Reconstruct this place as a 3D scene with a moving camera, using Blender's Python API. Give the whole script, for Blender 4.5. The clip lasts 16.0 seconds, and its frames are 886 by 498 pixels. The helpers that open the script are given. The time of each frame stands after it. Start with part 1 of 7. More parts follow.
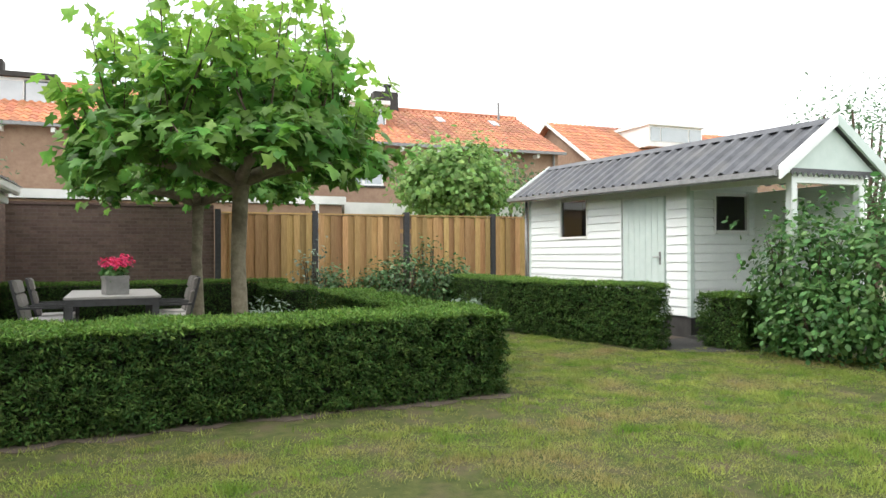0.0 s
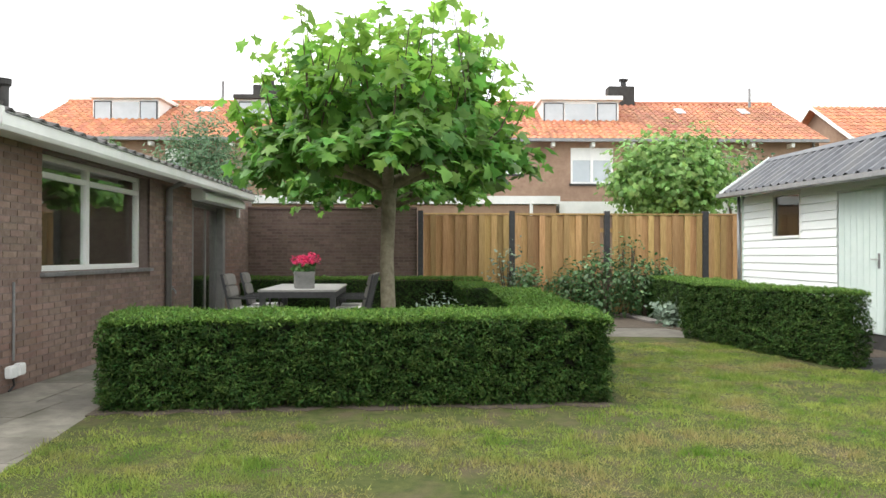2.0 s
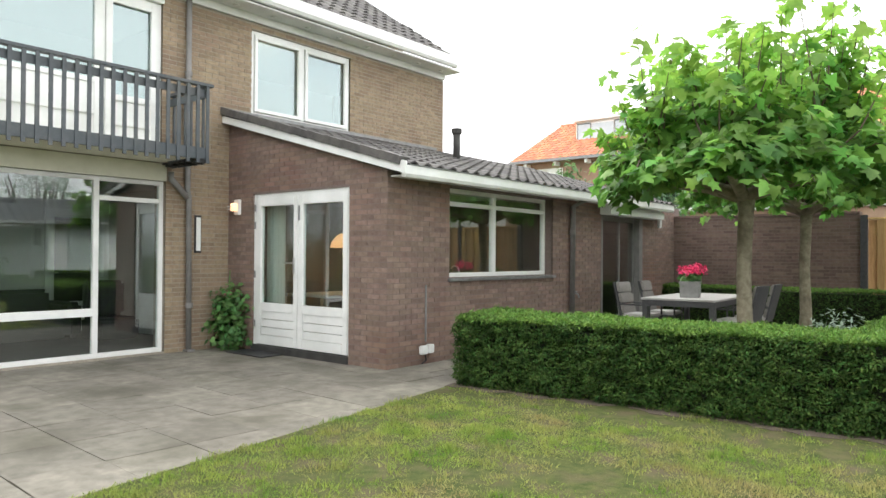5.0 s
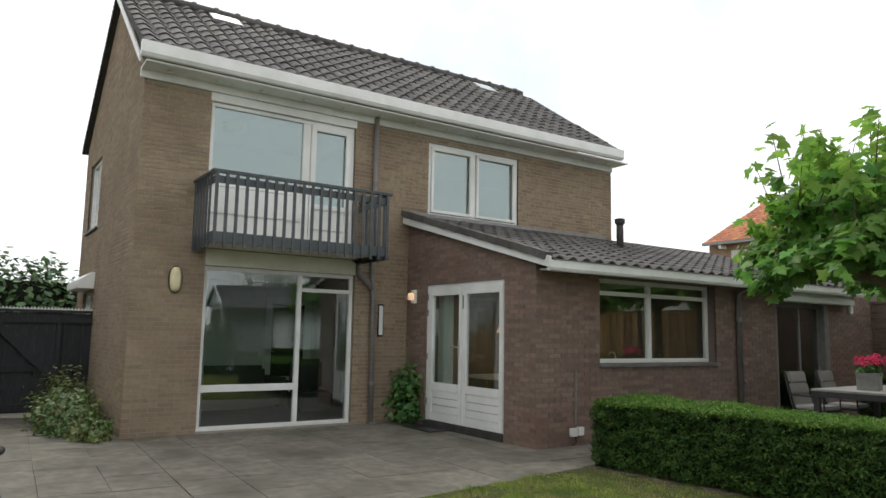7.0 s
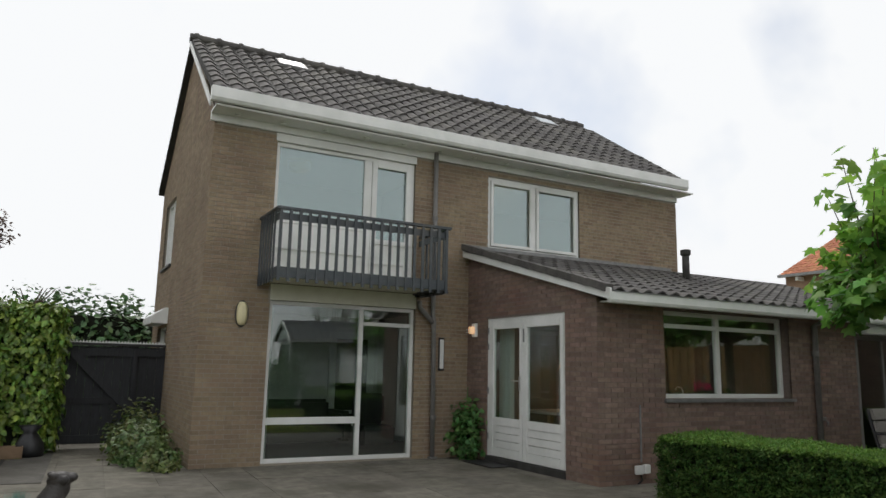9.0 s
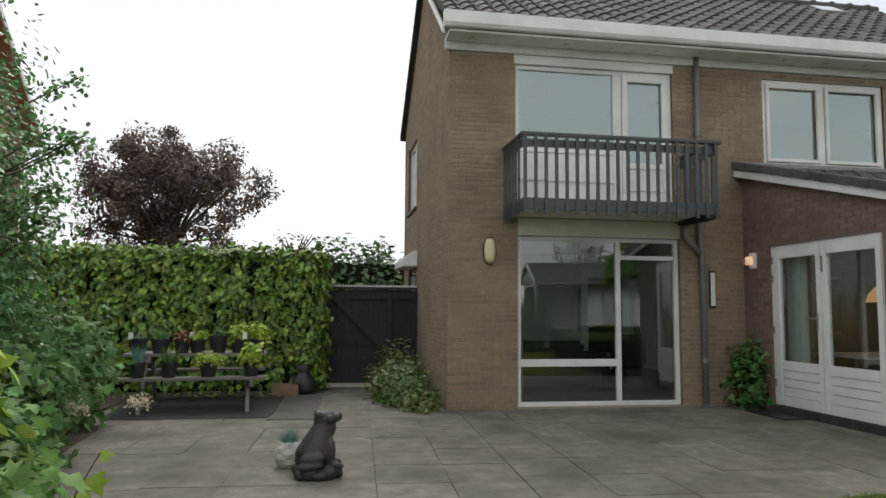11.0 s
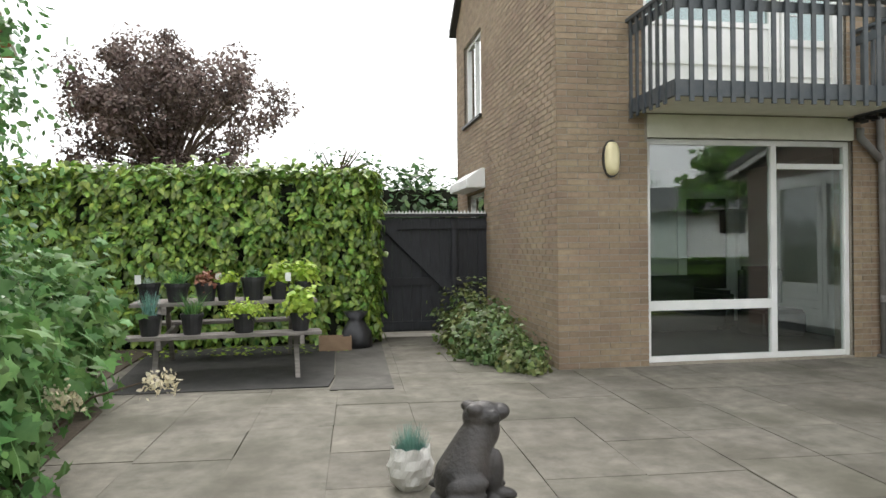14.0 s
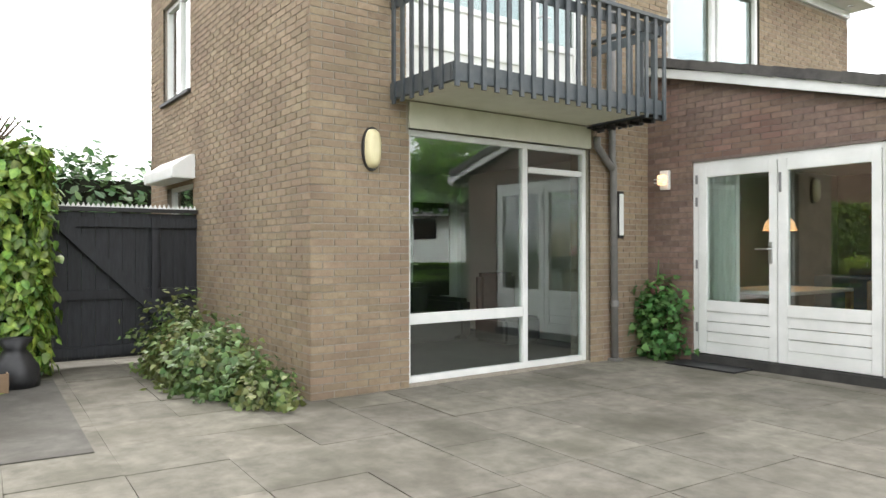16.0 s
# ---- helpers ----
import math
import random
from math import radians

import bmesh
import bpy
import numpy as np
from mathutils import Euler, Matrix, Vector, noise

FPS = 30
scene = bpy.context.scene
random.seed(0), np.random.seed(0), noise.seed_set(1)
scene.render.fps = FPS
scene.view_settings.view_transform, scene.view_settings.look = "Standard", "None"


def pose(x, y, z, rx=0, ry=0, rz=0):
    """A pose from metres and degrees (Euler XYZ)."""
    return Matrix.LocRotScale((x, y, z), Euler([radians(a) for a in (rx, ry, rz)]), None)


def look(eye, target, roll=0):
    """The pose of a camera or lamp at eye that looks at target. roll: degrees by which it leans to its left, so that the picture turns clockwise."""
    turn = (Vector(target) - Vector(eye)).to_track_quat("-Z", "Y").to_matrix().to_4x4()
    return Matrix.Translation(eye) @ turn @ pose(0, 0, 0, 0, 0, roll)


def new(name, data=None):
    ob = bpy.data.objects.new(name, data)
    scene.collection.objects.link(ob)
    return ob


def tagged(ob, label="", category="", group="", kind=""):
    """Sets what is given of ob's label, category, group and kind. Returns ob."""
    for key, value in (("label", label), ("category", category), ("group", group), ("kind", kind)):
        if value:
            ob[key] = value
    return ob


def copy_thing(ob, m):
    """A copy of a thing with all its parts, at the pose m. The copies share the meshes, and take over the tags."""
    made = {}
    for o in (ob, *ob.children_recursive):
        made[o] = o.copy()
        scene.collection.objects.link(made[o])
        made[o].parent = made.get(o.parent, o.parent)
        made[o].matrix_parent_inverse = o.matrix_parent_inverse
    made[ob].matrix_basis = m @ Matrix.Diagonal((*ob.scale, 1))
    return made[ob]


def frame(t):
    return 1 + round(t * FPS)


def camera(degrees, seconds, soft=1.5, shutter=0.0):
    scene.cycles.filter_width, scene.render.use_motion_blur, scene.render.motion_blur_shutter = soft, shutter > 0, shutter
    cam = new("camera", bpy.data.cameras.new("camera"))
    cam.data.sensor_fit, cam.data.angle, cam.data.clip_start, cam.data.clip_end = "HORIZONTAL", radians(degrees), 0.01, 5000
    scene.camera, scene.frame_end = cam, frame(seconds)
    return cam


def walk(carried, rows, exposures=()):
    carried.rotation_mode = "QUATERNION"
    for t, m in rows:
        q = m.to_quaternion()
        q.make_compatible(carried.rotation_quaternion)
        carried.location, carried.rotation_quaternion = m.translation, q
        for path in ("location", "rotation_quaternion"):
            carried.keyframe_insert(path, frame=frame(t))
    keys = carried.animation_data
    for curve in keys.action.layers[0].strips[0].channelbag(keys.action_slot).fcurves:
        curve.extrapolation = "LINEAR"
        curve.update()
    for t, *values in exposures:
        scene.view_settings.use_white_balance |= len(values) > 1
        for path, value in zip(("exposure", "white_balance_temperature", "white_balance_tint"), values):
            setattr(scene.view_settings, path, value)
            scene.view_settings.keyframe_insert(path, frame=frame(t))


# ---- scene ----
cam = camera(64.0, 16.0)
PATH = [
    (0, (0.285, -0.251, 1.267), (1.037, 1.602, 1.284), -0.3),
    (0.5, (0.704, -0.289, 1.261), (1.273, 1.629, 1.274), -0.1),
    (1, (1.068, -0.307, 1.268), (1.454, 1.655, 1.283), -0.1),
    (1.5, (1.39, -0.417, 1.257), (1.593, 1.572, 1.275), 0.1),
    (2, (1.725, -0.553, 1.272), (1.749, 1.447, 1.288), 0.1),
    (2.5, (2.081, -0.667, 1.294), (1.875, 1.322, 1.313), 0.1),
    (3, (2.416, -0.752, 1.325), (1.989, 1.202, 1.34), 0.2),
    (3.5, (2.775, -0.75, 1.347), (2.109, 1.136, 1.359), 0.2),
    (4, (3.106, -0.777, 1.348), (2.203, 1.007, 1.362), 0.3),
    (4.5, (3.425, -0.807, 1.372), (2.33, 0.866, 1.386), 0.4),
    (5, (3.733, -0.797, 1.384), (2.465, 0.75, 1.403), 0.4),
    (7.5, (5.056, -0.94, 1.478), (3.388, 0.128, 1.757), 1.2),
    (8, (5.112, -0.941, 1.482), (3.449, 0.123, 1.802), 1.3),
    (10.5, (4.324, -0.659, 1.333), (2.407, -0.142, 1.57), 0.7),
    (11, (4.016, -0.715, 1.337), (2.052, -0.382, 1.51), 0.4),
    (11.5, (3.711, -0.762, 1.297), (1.719, -0.609, 1.385), 0.2),
    (12, (3.316, -0.921, 1.263), (1.317, -0.857, 1.267), -0.1),
    (12.5, (2.844, -1.019, 1.268), (0.845, -0.957, 1.252), -0.4),
    (13, (2.372, -1.188, 1.288), (0.373, -1.122, 1.272), -0.7),
    (13.5, (1.875, -1.375, 1.297), (-0.12, -1.236, 1.287), -0.7),
    (14, (1.434, -1.426, 1.27), (-0.537, -1.083, 1.264), -0.6),
    (14.5, (0.99, -1.481, 1.295), (-0.927, -0.914, 1.283), -0.4),
    (15, (0.576, -1.592, 1.308), (-1.261, -0.801, 1.294), -0.3),
    (15.5, (0.229, -1.617, 1.282), (-1.504, -0.618, 1.277), -0.3),
    (16, (-0.027, -1.611, 1.269), (-1.648, -0.439, 1.271), -0.1),
]
walk(cam, [(t, look(eye, target, roll)) for t, eye, target, roll in PATH],
     [(0, 0.85), (2, 0.95), (4, 1.06), (5, 1.16), (7.2, -0.15), (8.2, -0.32), (10.4, -0.4), (11, -0.28), (12, 0.2), (12.5, 0.4), (13.5, 0.6), (14.5, 0.8), (15.4, 1.04), (16, 1.26)])
scene.render.film_transparent = False

# ---- world, sun ----
world = bpy.data.worlds.new("overcast_sky")
scene.world = world
world.use_nodes = True
wn, wl = world.node_tree.nodes, world.node_tree.links
wn.clear()
w_out, w_bg, w_bg2, w_mix = wn.new("ShaderNodeOutputWorld"), wn.new("ShaderNodeBackground"), wn.new("ShaderNodeBackground"), wn.new("ShaderNodeMixShader")
w_sky, w_co, w_noise, w_ramp = wn.new("ShaderNodeTexSky"), wn.new("ShaderNodeTexCoord"), wn.new("ShaderNodeTexNoise"), wn.new("ShaderNodeValToRGB")
w_sky.sky_type, w_sky.sun_disc = "NISHITA", False
SUN_EL, SUN_ROT = radians(52), radians(276)
w_sky.sun_elevation, w_sky.sun_rotation = SUN_EL, SUN_ROT
w_bg.inputs["Strength"].default_value = 0.15
w_bg2.inputs["Color"].default_value = (0.97, 0.985, 1.0, 1)
w_bg2.inputs["Strength"].default_value = 1.25
w_noise.inputs["Scale"].default_value, w_noise.inputs["Detail"].default_value = 2.6, 5
w_ramp.color_ramp.elements[0].position, w_ramp.color_ramp.elements[1].position = 0.34, 0.46
w_ramp.color_ramp.elements[0].color = (0.6, 0.6, 0.6, 1)
wl.new(w_co.outputs["Generated"], w_noise.inputs["Vector"])
wl.new(w_noise.outputs["Fac"], w_ramp.inputs["Fac"])
wl.new(w_sky.outputs["Color"], w_bg.inputs["Color"])
wl.new(w_ramp.outputs["Color"], w_mix.inputs["Fac"])
wl.new(w_bg.outputs[0], w_mix.inputs[1])
wl.new(w_bg2.outputs[0], w_mix.inputs[2])
wl.new(w_mix.outputs[0], w_out.inputs["Surface"])
sun = new("sun", bpy.data.lights.new("sun", "SUN"))
sun.data.energy, sun.data.angle, sun.data.color = 1.35, radians(28), (1.0, 0.96, 0.9)
sun.matrix_world = look((-10, 5, 13), (0, 4, 0))

for lamp_name, place, watts in (("pendant_bulb", (-4.74, 6.99, 1.45), 2.2), ("bedroom_bulb", (-6.6, 6.3, 4.5), 4)):
    bulb = new(lamp_name, bpy.data.lights.new(lamp_name, "POINT"))
    bulb.data.energy, bulb.data.color, bulb.data.shadow_soft_size = watts, (1.0, 0.72, 0.45), 0.08
    bulb.location = place


# ---- materials ----
def material(name, a, b, scale=8.0, rough=0.7, bump=0.2, fine=90.0, metal=0.0, pieces=0.0, c=None, cscale=0.7, leaf=0.0, spec=0.5, stretch=(1, 1, 1)):
    """Two colours mixed by fine noise, a third by broad patches, and a bump; pieces: how far single pieces differ in brightness."""
    m = bpy.data.materials.new(name)
    m.use_nodes = True
    n, l = m.node_tree.nodes, m.node_tree.links
    p = n["Principled BSDF"]
    co, mp = n.new("ShaderNodeNewGeometry"), n.new("ShaderNodeMapping")
    mp.inputs["Scale"].default_value = stretch
    l.new(co.outputs["Position"], mp.inputs["Vector"])
    n1, r1 = n.new("ShaderNodeTexNoise"), n.new("ShaderNodeValToRGB")
    n1.inputs["Scale"].default_value, n1.inputs["Detail"].default_value, n1.inputs["Roughness"].default_value = scale, 6, 0.65
    l.new(mp.outputs[0], n1.inputs["Vector"])
    r1.color_ramp.elements[0].color, r1.color_ramp.elements[1].color = (*a, 1), (*b, 1)
    r1.color_ramp.elements[0].position, r1.color_ramp.elements[1].position = 0.32, 0.68
    l.new(n1.outputs["Fac"], r1.inputs["Fac"])
    col = r1.outputs["Color"]
    if c:
        n2, r2, mx = n.new("ShaderNodeTexNoise"), n.new("ShaderNodeValToRGB"), n.new("ShaderNodeMix")
        n2.inputs["Scale"].default_value, n2.inputs["Detail"].default_value = cscale, 5
        l.new(co.outputs["Position"], n2.inputs["Vector"])
        r2.color_ramp.elements[0].position, r2.color_ramp.elements[1].position = 0.47, 0.70
        l.new(n2.outputs["Fac"], r2.inputs["Fac"])
        mx.data_type = "RGBA"
        mx.inputs["B"].default_value = (*c, 1)
        l.new(r2.outputs["Color"], mx.inputs["Factor"])
        l.new(col, mx.inputs["A"])
        col = mx.outputs["Result"]
    if pieces:
        oi, ge, ad, fr, mr, hs = n.new("ShaderNodeObjectInfo"), n.new("ShaderNodeNewGeometry"), n.new("ShaderNodeMath"), n.new("ShaderNodeMath"), n.new("ShaderNodeMapRange"), n.new("ShaderNodeHueSaturation")
        ad.operation, fr.operation = "ADD", "FRACT"
        l.new(oi.outputs["Random"], ad.inputs[0])
        l.new(ge.outputs["Random Per Island"], ad.inputs[1])
        l.new(ad.outputs[0], fr.inputs[0])
        l.new(fr.outputs[0], mr.inputs["Value"])
        mr.inputs["To Min"].default_value, mr.inputs["To Max"].default_value = 1 - pieces, 1 + pieces
        l.new(mr.outputs[0], hs.inputs["Value"])
        wh, hm = n.new("ShaderNodeTexWhiteNoise"), n.new("ShaderNodeMapRange")
        wh.noise_dimensions = "1D"
        l.new(fr.outputs[0], wh.inputs["W"])
        l.new(wh.outputs["Value"], hm.inputs["Value"])
        hm.inputs["To Min"].default_value, hm.inputs["To Max"].default_value = 0.5 - 0.05 * pieces, 0.5 + 0.05 * pieces
        l.new(hm.outputs[0], hs.inputs["Hue"])
        l.new(col, hs.inputs["Color"])
        col = hs.outputs["Color"]
    l.new(col, p.inputs["Base Color"])
    p.inputs["Roughness"].default_value, p.inputs["Metallic"].default_value = rough, metal
    p.inputs["Specular IOR Level"].default_value = spec
    if bump:
        n3, bp = n.new("ShaderNodeTexNoise"), n.new("ShaderNodeBump")
        n3.inputs["Scale"].default_value, n3.inputs["Detail"].default_value = fine, 4
        l.new(mp.outputs[0], n3.inputs["Vector"])
        bp.inputs["Strength"].default_value, bp.inputs["Distance"].default_value = bump, 0.01
        l.new(n3.outputs["Fac"], bp.inputs["Height"])
        l.new(bp.outputs[0], p.inputs["Normal"])
    if leaf:
        tr, mx2 = n.new("ShaderNodeBsdfTranslucent"), n.new("ShaderNodeMixShader")
        l.new(col, tr.inputs["Color"])
        mx2.inputs["Fac"].default_value = leaf
        l.new(p.outputs[0], mx2.inputs[1])
        l.new(tr.outputs[0], mx2.inputs[2])
        l.new(mx2.outputs[0], n["Material Output"].inputs["Surface"])
    return m


def glass_material(name, boost=2.0, tint=(0.9, 0.95, 0.93), sheen=(1, 1, 1)):
    m = bpy.data.materials.new(name)
    m.use_nodes = True
    n, l = m.node_tree.nodes, m.node_tree.links
    n.remove(n["Principled BSDF"])
    tr, gl, mx, fr, mu = n.new("ShaderNodeBsdfTransparent"), n.new("ShaderNodeBsdfGlossy"), n.new("ShaderNodeMixShader"), n.new("ShaderNodeLayerWeight"), n.new("ShaderNodeMath")
    tr.inputs["Color"].default_value = (*tint, 1)
    gl.inputs["Roughness"].default_value = 0.0
    gl.inputs["Color"].default_value = (*sheen, 1)
    po, ba = n.new("ShaderNodeMath"), n.new("ShaderNodeMath")
    po.operation, ba.operation = "POWER", "MULTIPLY_ADD"
    po.inputs[1].default_value, ba.inputs[1].default_value, ba.inputs[2].default_value = 5.0, 0.96, 0.04
    l.new(fr.outputs["Facing"], po.inputs[0])
    l.new(po.outputs[0], ba.inputs[0])
    mu.operation, mu.use_clamp = "MULTIPLY", True
    mu.inputs[1].default_value = boost
    l.new(ba.outputs[0], mu.inputs[0])
    l.new(mu.outputs[0], mx.inputs["Fac"])
    l.new(tr.outputs[0], mx.inputs[1])
    l.new(gl.outputs[0], mx.inputs[2])
    l.new(mx.outputs[0], n["Material Output"].inputs["Surface"])
    return m


def glow_material(name, colour, strength):
    m = bpy.data.materials.new(name)
    m.use_nodes = True
    p = m.node_tree.nodes["Principled BSDF"]
    p.inputs["Base Color"].default_value = (*colour, 1)
    p.inputs["Emission Color"].default_value = (*colour, 1)
    p.inputs["Emission Strength"].default_value = strength
    return m


MORTAR = material("mortar", (0.26, 0.228, 0.185), (0.37, 0.33, 0.275), 30, 0.95, 0.4)
BRICK_TAN = material("tan_brick", (0.235, 0.172, 0.112), (0.35, 0.27, 0.182), 14, 0.9, 0.6, 60, pieces=0.15, c=(0.225, 0.16, 0.11), cscale=1.3)
BRICK_BROWN = material("brown_brick", (0.18, 0.122, 0.096), (0.255, 0.185, 0.15), 14, 0.9, 0.5, 60, pieces=0.2, c=(0.20, 0.12, 0.09), cscale=1.1)
MORTAR_DARK = material("dark_mortar", (0.15, 0.115, 0.10), (0.22, 0.17, 0.15), 30, 0.95, 0.4)
BRICK_WALL = material("garden_wall_brick", (0.13, 0.085, 0.07), (0.19, 0.13, 0.108), 14, 0.9, 0.5, 60, pieces=0.2)
BRICK_FAR = material("far_brick", (0.28, 0.18, 0.125), (0.38, 0.26, 0.18), 5, 0.9, 0.2, 40, c=(0.22, 0.14, 0.10), cscale=0.6)
TILE_DARK = material("dark_roof_tile", (0.045, 0.042, 0.041), (0.098, 0.09, 0.086), 9, 0.75, 0.4, 50, pieces=0.25, c=(0.115, 0.108, 0.095), cscale=1.5)
TILE_RED = material("red_roof_tile", (0.4, 0.15, 0.075), (0.56, 0.25, 0.135), 6, 0.8, 0.3, 30, pieces=0.22, c=(0.27, 0.125, 0.08), cscale=0.22)
WHITE = material("white_paint", (0.78, 0.79, 0.77), (0.86, 0.86, 0.84), 5, 0.42, 0.06, 40, c=(0.68, 0.69, 0.66), cscale=1.2)
CREAM = material("cream_paint", (0.62, 0.61, 0.50), (0.70, 0.69, 0.58), 5, 0.5, 0.05, 40)
SHED_WHITE = material("shed_white_board", (0.82, 0.86, 0.845), (0.88, 0.91, 0.895), 4, 0.55, 0.15, 70, pieces=0.05, stretch=(1, 0.15, 6))
SHED_GREEN = material("pale_green_paint", (0.58, 0.68, 0.64), (0.66, 0.75, 0.71), 5, 0.55, 0.1, 60)
GREY_STEEL = material("anthracite_steel", (0.045, 0.055, 0.062), (0.07, 0.08, 0.088), 12, 0.45, 0.05, 80, c=(0.085, 0.09, 0.09), cscale=3)
ZINC = material("zinc", (0.20, 0.20, 0.20), (0.30, 0.30, 0.30), 9, 0.5, 0.1, 30, metal=0.5)
PVC_GREY = material("grey_pipe", (0.16, 0.155, 0.15), (0.22, 0.21, 0.20), 9, 0.55, 0.05, 40)
CHROME = material("brushed_metal", (0.55, 0.55, 0.55), (0.65, 0.65, 0.65), 20, 0.3, 0.02, 80, metal=1.0)
CORRUGATED = material("corrugated_sheet", (0.045, 0.048, 0.056), (0.1, 0.105, 0.118), 5, 0.5, 0.15, 60, c=(0.11, 0.11, 0.11), cscale=2)
FENCE_WOOD = material("impregnated_fence_wood", (0.35, 0.205, 0.078), (0.52, 0.33, 0.14), 7, 0.75, 0.3, 60, pieces=0.30, stretch=(9, 9, 0.6))
POST_DARK = material("dark_concrete_post", (0.035, 0.035, 0.038), (0.06, 0.06, 0.062), 15, 0.85, 0.2)
GATE_BLACK = material("black_stained_wood", (0.013, 0.014, 0.017), (0.03, 0.032, 0.038), 8, 0.65, 0.3, 60, pieces=0.2, stretch=(5, 5, 0.7))
SLAB = material("concrete_slab", (0.118, 0.108, 0.086), (0.225, 0.208, 0.17), 6, 0.8, 0.3, 110, pieces=0.13, c=(0.085, 0.078, 0.056), cscale=1.3)
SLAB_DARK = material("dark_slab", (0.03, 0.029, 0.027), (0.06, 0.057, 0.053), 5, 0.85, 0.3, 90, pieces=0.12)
# Slab colour toned down to paint shade on the strip beside the table.
SLAB_SHADED = material("shaded_slab", (0.078, 0.073, 0.064), (0.13, 0.122, 0.108), 6, 0.85, 0.3, 90, c=(0.065, 0.06, 0.05), cscale=2)
JOINT = material("slab_joint", (0.06, 0.055, 0.044), (0.14, 0.13, 0.1), 20, 0.95, 0.5)
SOIL = material("garden_soil", (0.06, 0.045, 0.032), (0.11, 0.085, 0.062), 18, 0.95, 0.8, 40)
GROUND = material("rough_ground", (0.10, 0.12, 0.05), (0.16, 0.16, 0.08), 2, 0.95, 0.3, 20)
LAWN = material("lawn", (0.035, 0.054, 0.015), (0.105, 0.112, 0.04), 11.0, 0.95, 0.9, 120, c=(0.105, 0.086, 0.053), cscale=3.4, spec=0.1)
BLADE = material("grass_blade", (0.1, 0.23, 0.026), (0.41, 0.45, 0.12), 2.2, 0.7, 0, pieces=0.28, c=(0.38, 0.31, 0.15), cscale=1.3, leaf=0.5, spec=0.2)
# Colour of the hedge sides, darkened to carry their deep shade.
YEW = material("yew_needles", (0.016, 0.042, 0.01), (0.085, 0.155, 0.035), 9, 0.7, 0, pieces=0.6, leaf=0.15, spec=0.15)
# Lighter colour of the hedge top, apart from the shade-darkened sides.
YEW_TOP = material("yew_lighter_top", (0.085, 0.18, 0.03), (0.16, 0.28, 0.05), 3, 0.6, 0, pieces=0.4, leaf=0.25, spec=0.3)
# Near-black colour for solid cores, standing for the shade between the leaves.
HEDGE_CORE = material("hedge_gap_shade", (0.008, 0.012, 0.006), (0.02, 0.022, 0.012), 14, 0.95, 0.5, 30)
# Lighter leaf colour that imitates light falling on the crown's top.
PLANE_TOP_LIT = material("top_lit_plane_leaf", (0.16, 0.35, 0.05), (0.33, 0.54, 0.10), 3, 0.5, 0, pieces=0.3, leaf=0.6, spec=0.35)
PLANE_PALE = material("pale_plane_leaf", (0.12, 0.26, 0.055), (0.31, 0.47, 0.15), 5, 0.5, 0, pieces=0.4, leaf=0.4, spec=0.4)
PLANE_LEAF = material("plane_tree_leaf", (0.075, 0.2, 0.035), (0.2, 0.39, 0.075), 3, 0.5, 0, pieces=0.45, leaf=0.50, spec=0.4)
BARK = material("plane_bark", (0.175, 0.15, 0.10), (0.31, 0.275, 0.195), 14, 0.9, 0.6, 25, c=(0.12, 0.1, 0.065), cscale=5)
TWIG = material("brown_twig", (0.07, 0.05, 0.035), (0.13, 0.095, 0.065), 14, 0.9, 0.4)
SHRUB_LEAF = material("shrub_leaf", (0.06, 0.155, 0.045), (0.13, 0.26, 0.075), 4, 0.5, 0, pieces=0.45, leaf=0.3, spec=0.35)
HOLLY_LEAF = material("holly_leaf", (0.08, 0.19, 0.062), (0.22, 0.39, 0.15), 5, 0.3, 0, pieces=0.5, leaf=0.25, spec=0.6)
DARK_LEAF = material("dark_glossy_leaf", (0.048, 0.115, 0.04), (0.125, 0.23, 0.082), 4, 0.4, 0, pieces=0.45, leaf=0.2, spec=0.45)
LIME_LEAF = material("yellow_green_leaf", (0.28, 0.42, 0.05), (0.46, 0.58, 0.1), 4, 0.5, 0, pieces=0.3, leaf=0.35, spec=0.35)
CHOISYA_LEAF = material("choisya_leaf", (0.2, 0.36, 0.05), (0.46, 0.6, 0.12), 6, 0.5, 0, pieces=0.4, leaf=0.3, spec=0.4)
HYDRANGEA_LEAF = material("hydrangea_leaf", (0.085, 0.19, 0.06), (0.2, 0.34, 0.115), 5, 0.55, 0, pieces=0.4, leaf=0.3, spec=0.3)
IVY_LEAF = material("ivy_leaf", (0.045, 0.12, 0.022), (0.31, 0.43, 0.08), 9, 0.4, 0, pieces=0.55, leaf=0.2, spec=0.45)
COVER_LEAF = material("ground_cover_leaf", (0.06, 0.125, 0.038), (0.155, 0.23, 0.072), 5, 0.5, 0, pieces=0.45, leaf=0.2, c=(0.2, 0.19, 0.06), cscale=2)
PURPLE_LEAF = material("purple_leaf", (0.12, 0.09, 0.078), (0.27, 0.205, 0.18), 2, 0.6, 0, pieces=0.5, leaf=0.35)
GREY_LEAF = material("grey_green_leaf", (0.16, 0.24, 0.17), (0.28, 0.36, 0.27), 4, 0.6, 0, pieces=0.3, leaf=0.25)
WILLOW_LEAF = material("blue_green_foliage", (0.07, 0.15, 0.07), (0.15, 0.26, 0.13), 2, 0.6, 0, pieces=0.35, leaf=0.25)
PINK = material("pink_petal", (0.72, 0.03, 0.13), (0.85, 0.07, 0.22), 8, 0.6, 0, pieces=0.2, leaf=0.2)
PALE_PETAL = material("cream_petal", (0.68, 0.60, 0.42), (0.80, 0.74, 0.58), 8, 0.7, 0, pieces=0.15, leaf=0.2)
